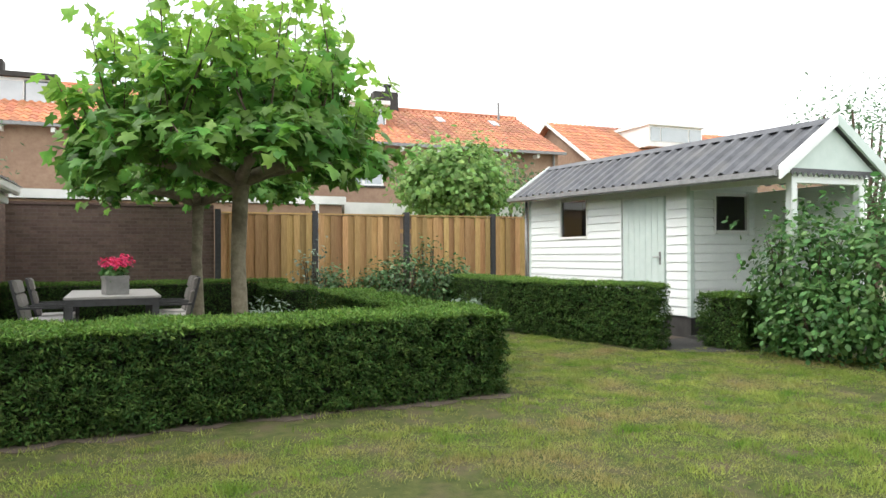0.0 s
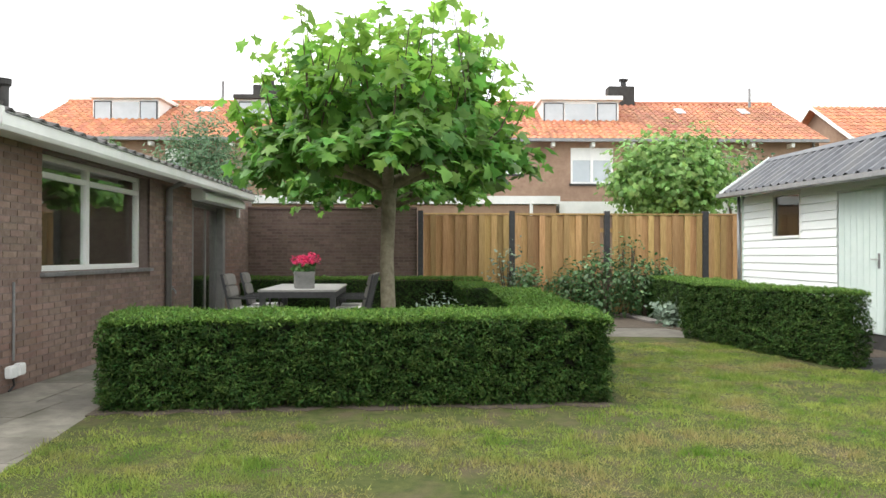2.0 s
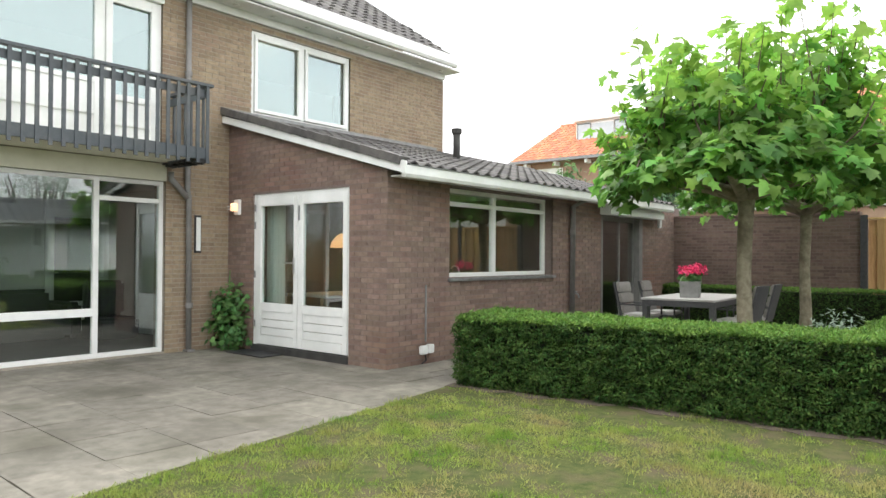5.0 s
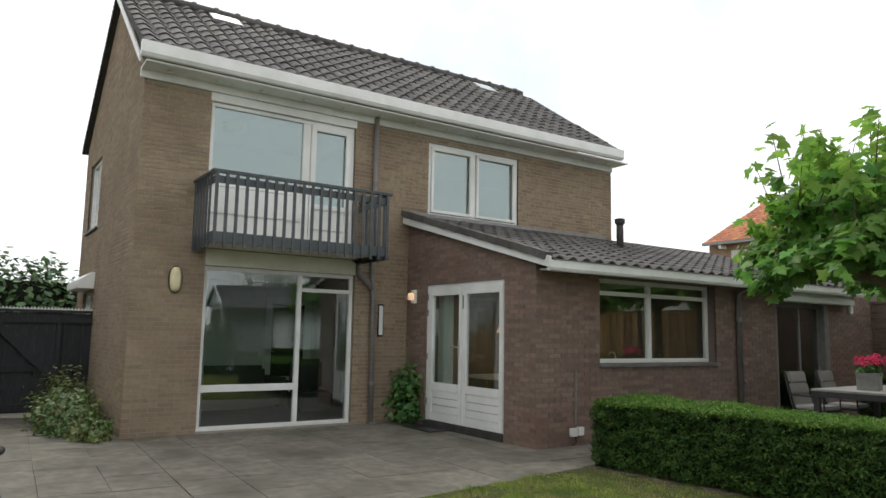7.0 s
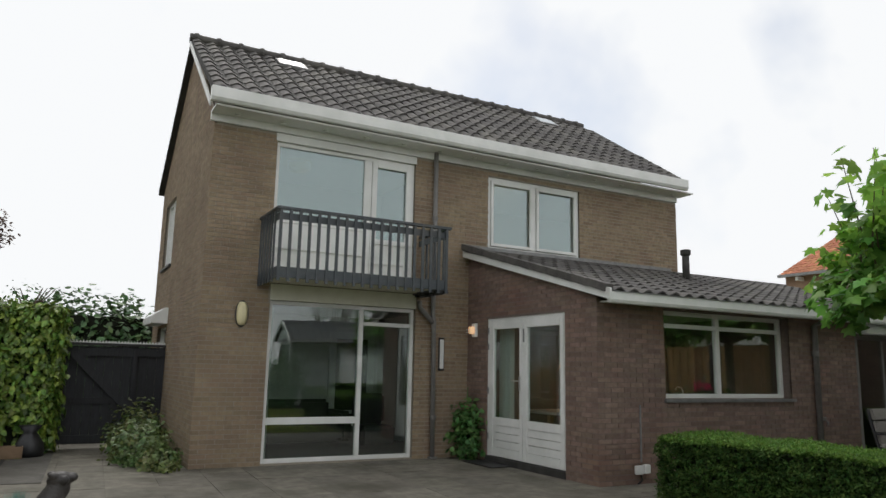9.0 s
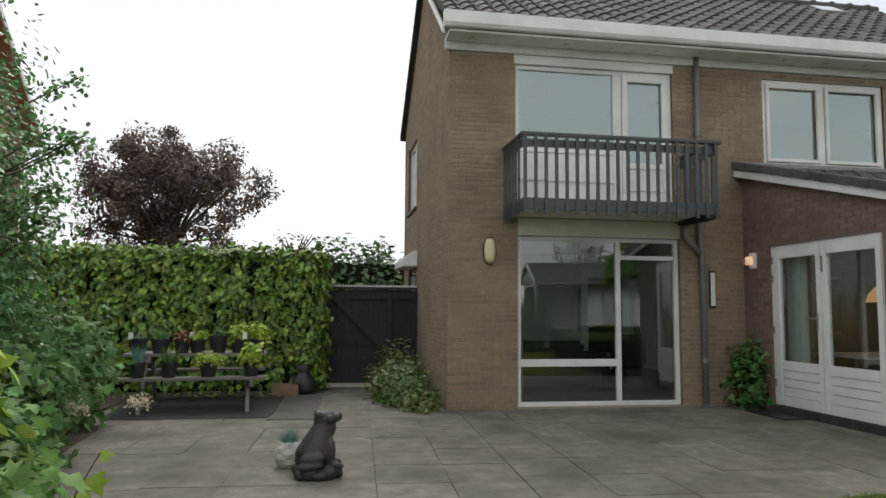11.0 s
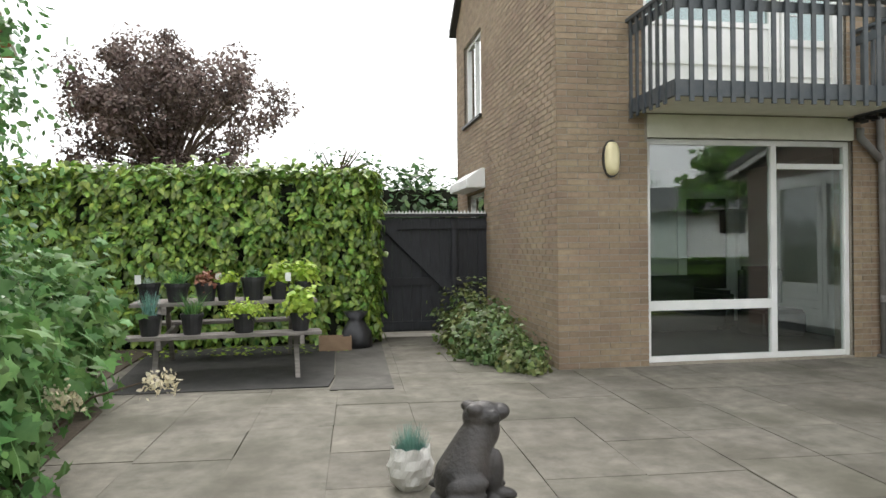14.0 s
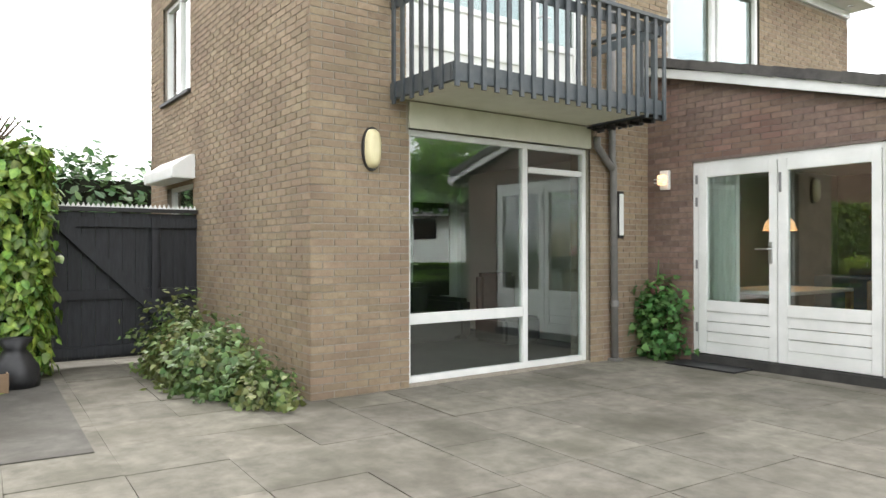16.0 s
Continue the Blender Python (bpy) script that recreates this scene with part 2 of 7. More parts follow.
PALE_PINK = material("faded_pink_petal", (0.55, 0.22, 0.26), (0.68, 0.34, 0.36), 8, 0.6, 0, pieces=0.2, leaf=0.2)
RED_PETAL = material("dark_red_leaf", (0.17, 0.06, 0.035), (0.27, 0.11, 0.06), 8, 0.6, 0, pieces=0.2)
TEAL_GRASS = material("teal_ornamental_grass", (0.10, 0.24, 0.20), (0.20, 0.36, 0.30), 8, 0.6, 0, pieces=0.3, leaf=0.2)
STATUE = material("dark_cast_stone", (0.02, 0.018, 0.018), (0.05, 0.045, 0.043), 12, 0.5, 0.6, 45, c=(0.07, 0.06, 0.055), cscale=5)
BOWL_WHITE = material("weathered_white_pot", (0.50, 0.48, 0.44), (0.70, 0.68, 0.64), 12, 0.8, 0.5, 30, c=(0.30, 0.28, 0.24), cscale=6)
PLASTIC = material("black_plastic", (0.014, 0.014, 0.016), (0.03, 0.03, 0.032), 10, 0.45, 0.05)
WEATHERED = material("weathered_grey_wood", (0.17, 0.15, 0.135), (0.30, 0.275, 0.25), 6, 0.85, 0.4, 60, pieces=0.12, stretch=(8, 0.8, 8))
TABLE_TOP = material("grey_table_top", (0.36, 0.35, 0.33), (0.44, 0.43, 0.41), 12, 0.5, 0.05)
ALU_DARK = material("dark_garden_metal", (0.05, 0.05, 0.052), (0.075, 0.075, 0.078), 12, 0.5, 0.05)
FABRIC = material("taupe_cushion_fabric", (0.22, 0.205, 0.19), (0.30, 0.28, 0.26), 40, 0.95, 0.3, 300)
LIGHT_FABRIC = material("pale_cushion_fabric", (0.50, 0.48, 0.46), (0.58, 0.56, 0.54), 40, 0.95, 0.3, 300)
ZINC_POT = material("grey_zinc_planter", (0.20, 0.20, 0.19), (0.32, 0.31, 0.30), 8, 0.6, 0.2, 40)
PLASTER = material("interior_plaster", (0.6, 0.6, 0.58), (0.68, 0.68, 0.66), 4, 0.9, 0.05)
# Plaster colour darkened to put the deep dining room's dimness into its walls.
DINING_WALL = material("dim_wall_plaster", (0.2, 0.18, 0.16), (0.26, 0.235, 0.21), 4, 0.9, 0.05)
CARPET = material("dark_floor", (0.07, 0.07, 0.07), (0.11, 0.11, 0.105), 20, 0.8, 0.1)
SOFA = material("black_sofa", (0.018, 0.018, 0.02), (0.035, 0.035, 0.038), 20, 0.6, 0.1)
CURTAIN = material("pale_curtain", (0.62, 0.67, 0.63), (0.72, 0.76, 0.72), 6, 0.9, 0.1, leaf=0.2)
BLUE_PAINT = material("blue_cabinet", (0.03, 0.08, 0.14), (0.05, 0.11, 0.18), 6, 0.5, 0.05)
OAK = material("oak_wood", (0.30, 0.19, 0.10), (0.42, 0.28, 0.16), 8, 0.6, 0.1, stretch=(1, 6, 6))
CARDBOARD = material("brown_board", (0.24, 0.16, 0.10), (0.32, 0.22, 0.14), 6, 0.9, 0.1)
LAMP_YELLOW = material("yellowed_lamp_glass", (0.66, 0.58, 0.34), (0.74, 0.67, 0.42), 6, 0.35, 0.02)
GLASS = glass_material("window_glass", 2.7)
GLASS_COATED = glass_material("coated_glass", 5.0, (0.8, 0.87, 0.86), (0.84, 0.95, 0.95))
GLASS_DARK = glass_material("shed_glass", 1.5, (0.5, 0.5, 0.5))
GLOW = glow_material("lamp_glow", (1.0, 0.66, 0.38), 0.62)
GLOW_SHADE = glow_material("lampshade_glow", (1.0, 0.55, 0.26), 0.5)
FAR_WINDOW = material("far_window_pane", (0.40, 0.45, 0.48), (0.52, 0.57, 0.60), 1, 0.08, 0, spec=0.8)
BLACK_IRON = material("black_iron", (0.012, 0.012, 0.013), (0.025, 0.025, 0.026), 15, 0.5, 0.05)
RED_PAINT = material("dark_red_boards", (0.22, 0.02, 0.03), (0.28, 0.035, 0.045), 6, 0.6, 0.1)


# ---- builders ----
class Geo:
    """Collects boxes, prisms, tubes and sheets of one mesh."""

    def __init__(self):
        self.v, self.f = [], []

    def add(self, verts, faces):
        k = len(self.v)
        self.v += [tuple(p) for p in verts]
        self.f += [tuple(k + i for i in q) for q in faces]
        return self

    def box(self, a, b):
        (x0, x1), (y0, y1), (z0, z1) = (sorted(p) for p in zip(a, b))
        return self.add([(x, y, z) for z in (z0, z1) for y in (y0, y1) for x in (x0, x1)], [(0, 2, 3, 1), (4, 5, 7, 6), (0, 1, 5, 4), (2, 6, 7, 3), (0, 4, 6, 2), (1, 3, 7, 5)])

    def prism(self, poly, off):
        n = len(poly)
        lo, hi = [Vector(p) for p in poly], [Vector(p) + Vector(off) for p in poly]
        return self.add(lo + hi, [tuple(range(n))[::-1], tuple(range(n, 2 * n))] + [(i, (i + 1) % n, n + (i + 1) % n, n + i) for i in range(n)])

    def tube(self, pts, radii, seg=8, cap=True):
        pts = [Vector(p) for p in pts]
        rings = []
        for i, p in enumerate(pts):
            d = (pts[min(i + 1, len(pts) - 1)] - pts[max(i - 1, 0)]).normalized()
            s = d.orthogonal().normalized() if i == 0 else (last - d * last.dot(d)).normalized()
            last, t = s, d.cross(s)
            r = radii[i] if isinstance(radii, (list, tuple)) else radii
            rings += [p + r * (math.cos(2 * math.pi * k / seg) * s + math.sin(2 * math.pi * k / seg) * t) for k in range(seg)]
        faces = [(i * seg + k, i * seg + (k + 1) % seg, (i + 1) * seg + (k + 1) % seg, (i + 1) * seg + k) for i in range(len(pts) - 1) for k in range(seg)]
        if cap:
            faces += [tuple(range(seg))[::-1], tuple(range((len(pts) - 1) * seg, len(pts) * seg))]
        return self.add(rings, faces)

    def lathe(self, profile, at=(0, 0, 0), seg=20):
        n = len(profile)
        verts = [(at[0] + r * math.cos(2 * math.pi * k / seg), at[1] + r * math.sin(2 * math.pi * k / seg), at[2] + z) for r, z in profile for k in range(seg)]
        return self.add(verts, [(i * seg + k, i * seg + (k + 1) % seg, (i + 1) * seg + (k + 1) % seg, (i + 1) * seg + k) for i in range(n - 1) for k in range(seg)])


def put(name, geo, mat, parent=None, label="", bevel=0.0, smooth=False, kind=""):
    """One mesh object from a Geo, under a parent if given; its coordinates are the parent's."""
    me = bpy.data.meshes.new(name)
    me.from_pydata(geo.v, [], geo.f)
    if bevel:
        bm = bmesh.new()
        bm.from_mesh(me)
        bmesh.ops.bevel(bm, geom=[e for e in bm.edges if len(e.link_faces) == 2 and e.calc_face_angle(0) > 0.6], offset=bevel, segments=2, affect="EDGES", clamp_overlap=True)
        bm.to_mesh(me)
        bm.free()
    me.materials.append(mat)
    if smooth:
        me.polygons.foreach_set("use_smooth", [True] * len(me.polygons))
    me.update()
    ob = new(name, me)
    if parent:
        ob.parent = parent
    return tagged(ob, label, kind=kind)


def thing(name, label, category, x=0, y=0, z=0, turn=0, group="", kind=""):
    ob = new(name)
    ob.matrix_basis = pose(x, y, z, 0, 0, turn)
    return tagged(ob, label, category, group, kind)


def array_mesh(name, verts, faces, mat, flat=False):
    """A mesh from numpy arrays, all faces with as many corners."""
    me = bpy.data.meshes.new(name)
    nf, k = faces.shape
    me.vertices.add(len(verts))
    me.vertices.foreach_set("co", verts.astype(np.float32).ravel())
    me.loops.add(nf * k)
    me.loops.foreach_set("vertex_index", faces.astype(np.int32).ravel())
    me.polygons.add(nf)
    me.polygons.foreach_set("loop_start", np.arange(0, nf * k, k, dtype=np.int32))
    me.update(calc_edges=True)
    me.validate()
    if flat:
        me.polygons.foreach_set("use_smooth", np.zeros(nf, dtype=bool))
    me.materials.append(mat)
    return me


def pieces(parent, name, unit, mats, mat, near=(2, 0, 1.3), limit=300, rest=None):
    """Alike pieces of a thing: the nearest ones objects of their own on one mesh, the rest joined."""
    me = bpy.data.meshes.new(name)
    me.from_pydata(unit.v, [], unit.f)
    me.materials.append(mat)
    mats = sorted(mats, key=lambda m: (m.translation - Vector(near)).length)
    for m in mats[:limit]:
        ob = new(name, me)
        ob.parent = parent
        ob.matrix_basis = m
    if mats[limit:]:
        arr = np.array([np.array(m) for m in mats[limit:]])
        uv = np.c_[np.array(unit.v), np.ones(len(unit.v))]
        verts = np.einsum("nij,kj->nki", arr, uv)[..., :3].reshape(-1, 3)
        four = np.array([q for q in unit.f if len(q) == 4])
        faces = (four[None] + (np.arange(len(arr)) * len(unit.v))[:, None, None]).reshape(-1, 4)
        ob = new(rest or name + "_field", array_mesh(name, verts, faces, mat, True))
        ob.parent = parent
        tagged(ob, kind="stuff")


UNIT = Geo().box((-0.5, -0.5, -0.5), (0.5, 0.5, 0.5))
rng = np.random.default_rng(7)


def leaf_template(kind):
    if kind == "lobed":
        rim = [(0, 0), (0.22, -0.02), (0.5, 0.12), (0.30, 0.28), (0.52, 0.55), (0.22, 0.55), (0.0, 1.0), (-0.22, 0.55), (-0.52, 0.55), (-0.30, 0.28), (-0.5, 0.12), (-0.22, -0.02)]
        v = [(0, 0.38, 0.06)] + [(x, y, -0.10 * abs(x) - 0.12 * max(0, y - 0.5)) for x, y in rim]
        f = [(0, i, i % 12 + 1) for i in range(1, 13)]
    elif kind == "plane":
        rim = [(0, 0.06), (0.24, -0.08), (0.57, 0.03), (0.38, 0.26), (0.7, 0.55), (0.3, 0.56), (0.22, 0.74), (0.0, 1.06)]
        rim += [(-x, y) for x, y in rim[-2:0:-1]]
        v = [(0, 0.36, 0.05)] + [(x, y, -0.14 * abs(x) - 0.14 * max(0, y - 0.45)) for x, y in rim]
        f = [(0, i, i % len(rim) + 1) for i in range(1, len(rim) + 1)]
    elif kind == "drop":
        rim = [(0, 0), (0.28, 0.06), (0.34, 0.36), (0.2, 0.72), (0.0, 1.05), (-0.2, 0.72), (-0.34, 0.36), (-0.28, 0.06)]
        v = [(0, 0.36, 0.06)] + [(x, y, -0.16 * abs(x) - 0.1 * y * y) for x, y in rim]
        f = [(0, i, i % 8 + 1) for i in range(1, 9)]
    elif kind == "lance":
        v = [(0, 0, 0), (0.2, 0.3, -0.02), (0.18, 0.62, -0.06), (0, 1, -0.16), (-0.18, 0.62, -0.06), (-0.2, 0.3, -0.02), (0, 0.45, -0.07)]
        f = [(0, 1, 6), (1, 2, 6), (2, 3, 6), (3, 4, 6), (4, 5, 6), (5, 0, 6)]
    elif kind == "ivy":
        rim = [(0, 0), (0.42, 0.02), (0.36, 0.42), (0.0, 0.95), (-0.36, 0.42), (-0.42, 0.02)]
        v = [(0, 0.3, 0.05)] + [(x, y, -0.12 * abs(x)) for x, y in rim]
        f = [(0, i, i % 6 + 1) for i in range(1, 7)]
    elif kind == "long":
        v = [(0, 0, 0), (0.17, 0.4, -0.05), (0, 1, -0.12), (-0.17, 0.4, -0.05), (0, 0.42, 0.03)]
        f = [(0, 1, 4), (1, 2, 4), (2, 3, 4), (3, 0, 4)]
    elif kind == "oval":
        v = [(0, 0, 0), (0.28, 0.3, -0.05), (0.24, 0.7, -0.06), (0, 1, -0.08), (-0.24, 0.7, -0.06), (-0.28, 0.3, -0.05)]
        f = [(0, 1, 2), (0, 2, 3), (0, 3, 4), (0, 4, 5)]
    else:
        v = [(0, 0, 0), (0.16, 0.5, 0.0), (0, 1, -0.08), (-0.16, 0.5, 0.0), (0.55, 0.7, -0.05), (0.2, 0.3, 0.03), (-0.55, 0.7, -0.05), (-0.2, 0.3, 0.03)]
        f = [(0, 1, 2), (0, 2, 3), (0, 5, 4), (0, 6, 7)]
    return np.array(v, float), np.array(f)


def leaves(name, pts, nrm, size, kind, mat, parent=None, wild=0.6, droop=0.3, spread=0.35):
    """One mesh of leaves at the given points, facing along the normals with some disorder."""
    v, f = leaf_template(kind)
    n = len(pts)
    up = nrm + wild * rng.normal(size=(n, 3))
    up /= np.linalg.norm(up, axis=1)[:, None]
    t = rng.normal(size=(n, 3)) - np.array([0, 0, droop * 2])
    t -= up * (t * up).sum(1)[:, None]
    t /= np.linalg.norm(t, axis=1)[:, None]
    s = np.cross(t, up)
    k = size * (1 + spread * rng.uniform(-1, 1, n))
    verts = pts[:, None] + k[:, None, None] * (v[None, :, :1] * s[:, None] + v[None, :, 1:2] * t[:, None] + v[None, :, 2:] * up[:, None])
    faces = (f[None] + (np.arange(n) * len(v))[:, None, None]).reshape(-1, 3)
    ob = new(name, array_mesh(name, verts.reshape(-1, 3), faces, mat))
    if parent:
        ob.parent = parent
    return ob


def clumps(centre, radii, count, per, blur, shell=0.55, flat=None):
    """Leaf points in clumps within an ellipsoid, most of them towards its outside, and the outward directions."""
    d = rng.normal(size=(count, 3))
    d /= np.linalg.norm(d, axis=1)[:, None]
    r = shell + (1 - shell) * rng.uniform(0, 1, count) ** 0.6
    r *= 1 + 0.16 * rng.normal(size=count)
    c = d * r[:, None] * np.array(radii)
    if flat is not None:
        c[:, 2] = np.maximum(c[:, 2], flat + 0.1 * rng.normal(size=count))
    p = np.repeat(c, per, 0) + rng.normal(size=(count * per, 3)) * np.array(blur)
    out = np.repeat(d, per, 0) + np.array([0, 0, 0.7])
    return p + np.array(centre), out


def panel(geo, P, u0, u1, z0, z1, d0, d1, holes=()):
    """A wall panel of boxes round its openings; P maps (u, depth, z) to the world."""
    us = sorted({u0, u1, *(min(max(h[k], u0), u1) for h in holes for k in (0, 1))})
    zs = sorted({z0, z1, *(min(max(h[k], z0), z1) for h in holes for k in (2, 3))})
    for ua, ub in zip(us, us[1:]):
        run = None
        for za, zb in zip(zs, zs[1:]):
            um, zm = (ua + ub) / 2, (za + zb) / 2
            if any(h[0] < um < h[1] and h[2] < zm < h[3] for h in holes):
                continue
            geo.box(P(ua, d0, za), P(ub, d1, zb))
    return geo


COURSE, LENGTH, GAP = 0.065, 0.222, 0.012


def brick_rows(P, axis, u0, u1, z0, z1, holes=(), limit=None, proud=0.006):
    """Poses of the bricks of a wall in running bond, cut at openings; limit(z) narrows the row."""
    out, row, z = [], 0, z0
    while z + COURSE <= z1 + 0.02:
        zm, spans = z + COURSE / 2, [(u0, u1)]
        if limit:
            a, b = limit(zm)
            spans = [(max(u0, a), min(u1, b))]
        for h in holes:
            if h[2] - 0.02 < zm < h[3] + 0.01:
                spans = [s for a, b in spans for s in ((a, min(b, h[0])), (max(a, h[1]), b))]
        for a, b in spans:
            if b - a < 0.04:
                continue
            u = a - (row % 2) * LENGTH / 2
            while u < b:
                p, q = max(u, a), min(u + LENGTH - GAP, b)
                if q - p > 0.03:
                    c = P((p + q) / 2, proud - 0.015 + random.uniform(-0.0015, 0.0015), zm)
                    size = (0.03, q - p, COURSE - GAP) if axis == "x" else (q - p, 0.03, COURSE - GAP)
                    out.append(Matrix.LocRotScale(c, None, size))
                u += LENGTH
        z += COURSE
        row += 1
    return out


# ---- house: walls, roof, openings ----
XF, YG, YR, YD, XK, XB = -5.49, 0.97, 10.42, 5.38, -2.2, -10.75
EAVE_Z, RIDGE_X, RIDGE_Z = 5.10, -7.92, 7.27
BW = (1.95, 4.37, 0.025, 2.39)
BD = (1.92, 4.30, 2.72, 4.97)
UW = (5.76, 7.83, 3.53, 4.86)
FD = (-4.88, -2.86, 0.0, 2.25)
KW = (6.57, 9.25, 1.09, 2.31)
SD = (10.95, 12.75, 0.0, 2.2)


def on_front(u, d, z):
    return Vector((XF + d, u, z))


def on_kitchen(u, d, z):
    return Vector((XK + d, u, z))


def on_french(u, d, z):
    return Vector((u, YD - d, z))


def on_gable(u, d, z):
    return Vector((u, YG - d, z))


def on_garden(u, d, z):
    return Vector((u, 14.42 - d, z))


def structure(name, label, category="wall"):
    return thing(name, label, category, kind="structure")


wall_front = structure("wall_front", "tan brick rear house wall with pale mortar joints")
put("masonry", panel(Geo(), on_front, YG, YR, -0.1, 5.16, -0.3, 0, [BW, BD, UW]), MORTAR, wall_front)
SIDE_W = (-10.1, -8.86, 3.25, 4.55)
SIDE_L = (-9.9, -8.75, 0.9, 2.1)
wall_gable = structure("wall_gable", "tan brick gable wall beside the gate")
g = panel(Geo(), on_gable, XB, XF - 0.3, -0.1, 5.0, -0.3, 0, [SIDE_W, SIDE_L])
g.prism([(XB, YG, 5.0), (XF - 0.3, YG, 5.0), (XF - 0.05, YG, 5.16), (RIDGE_X, YG, RIDGE_Z - 0.12)], (0, 0.3, 0))
put("masonry", g, MORTAR, wall_gable)
wall_back = structure("wall_back", "plain brick house wall facing the street")
put("masonry", Geo().box((XB, YG + 0.3, -0.1), (XB + 0.3, YR, 5.0)), BRICK_TAN, wall_back)
wall_side = structure("wall_side", "tan brick side wall above the extension roof")
g = Geo().box((XB, YR - 0.3, -0.1), (XF - 0.3, YR, 5.0))
g.prism([(XB, YR - 0.3, 5.0), (XF - 0.3, YR - 0.3, 5.0), (RIDGE_X, YR - 0.3, RIDGE_Z - 0.2)], (0, 0.25, 0))
put("masonry", g, BRICK_TAN, wall_side)
wall_extension = structure("wall_extension", "brown brick extension wall with kitchen window and sliding door")
put("masonry", panel(Geo(), on_kitchen, YD, 14.7, -0.1, 2.45, -0.28, 0, [KW, SD]), MORTAR_DARK, wall_extension)
wall_french = structure("wall_french", "brown brick extension end wall under a sloping verge")
g = panel(Geo(), on_french, XF, XK - 0.28, -0.1, 2.4, -0.28, 0, [FD])
g.prism([(XF, YD, 2.4), (XK - 0.28, YD, 2.4), (XK - 0.1, YD, 2.45), (XF, YD, 3.42)], (0, 0.28, 0))
put("masonry", g, MORTAR_DARK, wall_french)
wall_garden = structure("wall_garden", "dark brown brick garden wall behind the dining terrace")
put("masonry", Geo().box((-2.36, 14.42, -0.1), (1.36, 14.64, 2.22)), MORTAR_DARK, wall_garden)
put("coping", Geo().box((-2.36, 14.39, 2.22), (1.36, 14.67, 2.275)), BRICK_WALL, wall_garden, "row of dark coping bricks", 0.006)

# inner shells
house_floor = structure("floor", "dark carpeted floor inside the house", "floor")
put("floor_sheet", Geo().box((XB + 0.3, YG + 0.3, -0.1), (XF - 0.3, YR - 0.3, 0.03)).box((XF, YD + 0.28, -0.1), (XK - 0.28, 14.5, 0.03)), CARPET, house_floor)
house_ceiling = structure("ceiling", "pale plastered ceilings of the rooms", "ceiling")
g = Geo().box((XB + 0.3, YG + 0.3, 2.45), (XF - 0.3, YR - 0.3, 2.68)).box((XB + 0.3, YG + 0.3, 5.0), (XF - 0.3, YR - 0.3, 5.1))
g.box((XF, YD + 0.28, 2.42), (XK - 0.28, 14.6, 2.5))
put("ceiling_sheet", g, PLASTER, house_ceiling)
wall_rooms = structure("wall_rooms", "grey plastered inner walls of the rooms")
g = Geo().box((-9.2, YG + 0.3, 0.03), (-9.1, YR - 0.3, 2.45)).box((-8.6, YG + 0.3, 2.68), (-8.5, YR - 0.3, 5.0))
g.box((-9.1, 5.3, 0.03), (XF - 0.3, 5.4, 2.45)).box((-8.5, 5.0, 2.68), (XF - 0.3, 5.1, 5.0))
put("plaster_wall", g, PLASTER, wall_rooms)
# Extension walls get the darkened plaster, so the room behind the glass looks dim.
g = Geo().box((XF - 0.02, YD + 0.28, 0.03), (XF + 0.04, 14.5, 2.42)).box((XF + 0.04, 10.0, 0.03), (XK - 0.28, 10.08, 2.42))
g.box((XF + 0.04, 14.5, 0.03), (XK - 0.28, 14.6, 2.42))
put("dim_wall", g, DINING_WALL, wall_rooms, "taupe dining room wall, darkened for the dim room")


def window(name, label, P, u0, u1, z0, z1, uprights=(), rails=(), fw=0.06, set_back=0.06, sill=None, frame_mat=WHITE, glass=GLASS, panels=()):
    """A window with a frame, its uprights (u, width) and rails (u0, u1, z, width), panes between them and a sill."""
    w = structure(name, label, "window")
    d0, d1 = -set_back - 0.07, -set_back
    g = Geo().box(P(u0, d0, z0), P(u0 + fw, d1, z1)).box(P(u1 - fw, d0, z0), P(u1, d1, z1))
    g.box(P(u0 + fw, d0, z0), P(u1 - fw, d1, z0 + fw)).box(P(u0 + fw, d0, z1 - fw), P(u1 - fw, d1, z1))
    put("window_frame", g, frame_mat, w, bevel=0.005)
    for u, width in uprights:
        put("mullion", Geo().box(P(u - width / 2, d0, z0 + fw), P(u + width / 2, d1, z1 - fw)), frame_mat, w, bevel=0.005)
    for a, b, z, width in rails:
        put("transom", Geo().box(P(a, d0 + 0.004, z - width / 2), P(b, d1 + 0.004, z + width / 2)), frame_mat, w, bevel=0.005)
    cuts = [u0 + fw] + [c for u, width in uprights for c in (u - width / 2, u + width / 2)] + [u1 - fw]
    for a, b in zip(cuts[::2], cuts[1::2]):
        zs = sorted([z0 + fw, z1 - fw] + [c for p, q, z, width in rails if p - 0.05 <= a and q + 0.05 >= b for c in (z - width / 2, z + width / 2)])
        for za, zb in zip(zs[::2], zs[1::2]):
            if any(abs(pu - (a + b) / 2) < 0.3 and pz0 < (za + zb) / 2 < pz1 for pu, pz0, pz1 in panels):
                put("panel", Geo().box(P(a, d0 + 0.02, za), P(b, d0 + 0.05, zb)), WHITE, w, "white infill panel")
                continue
            pane = put("pane", Geo().box(P(a, d0 + 0.03, za), P(b, d0 + 0.036, zb)), glass, w)
            pane.visible_shadow = False
    if sill:
        put("window_sill", Geo().box(P(u0 - 0.03, -0.1, z0 - 0.05), P(u1 + 0.04, 0.05, z0 - 0.005)), sill, w, "dark sloping sill", 0.006)
    return w


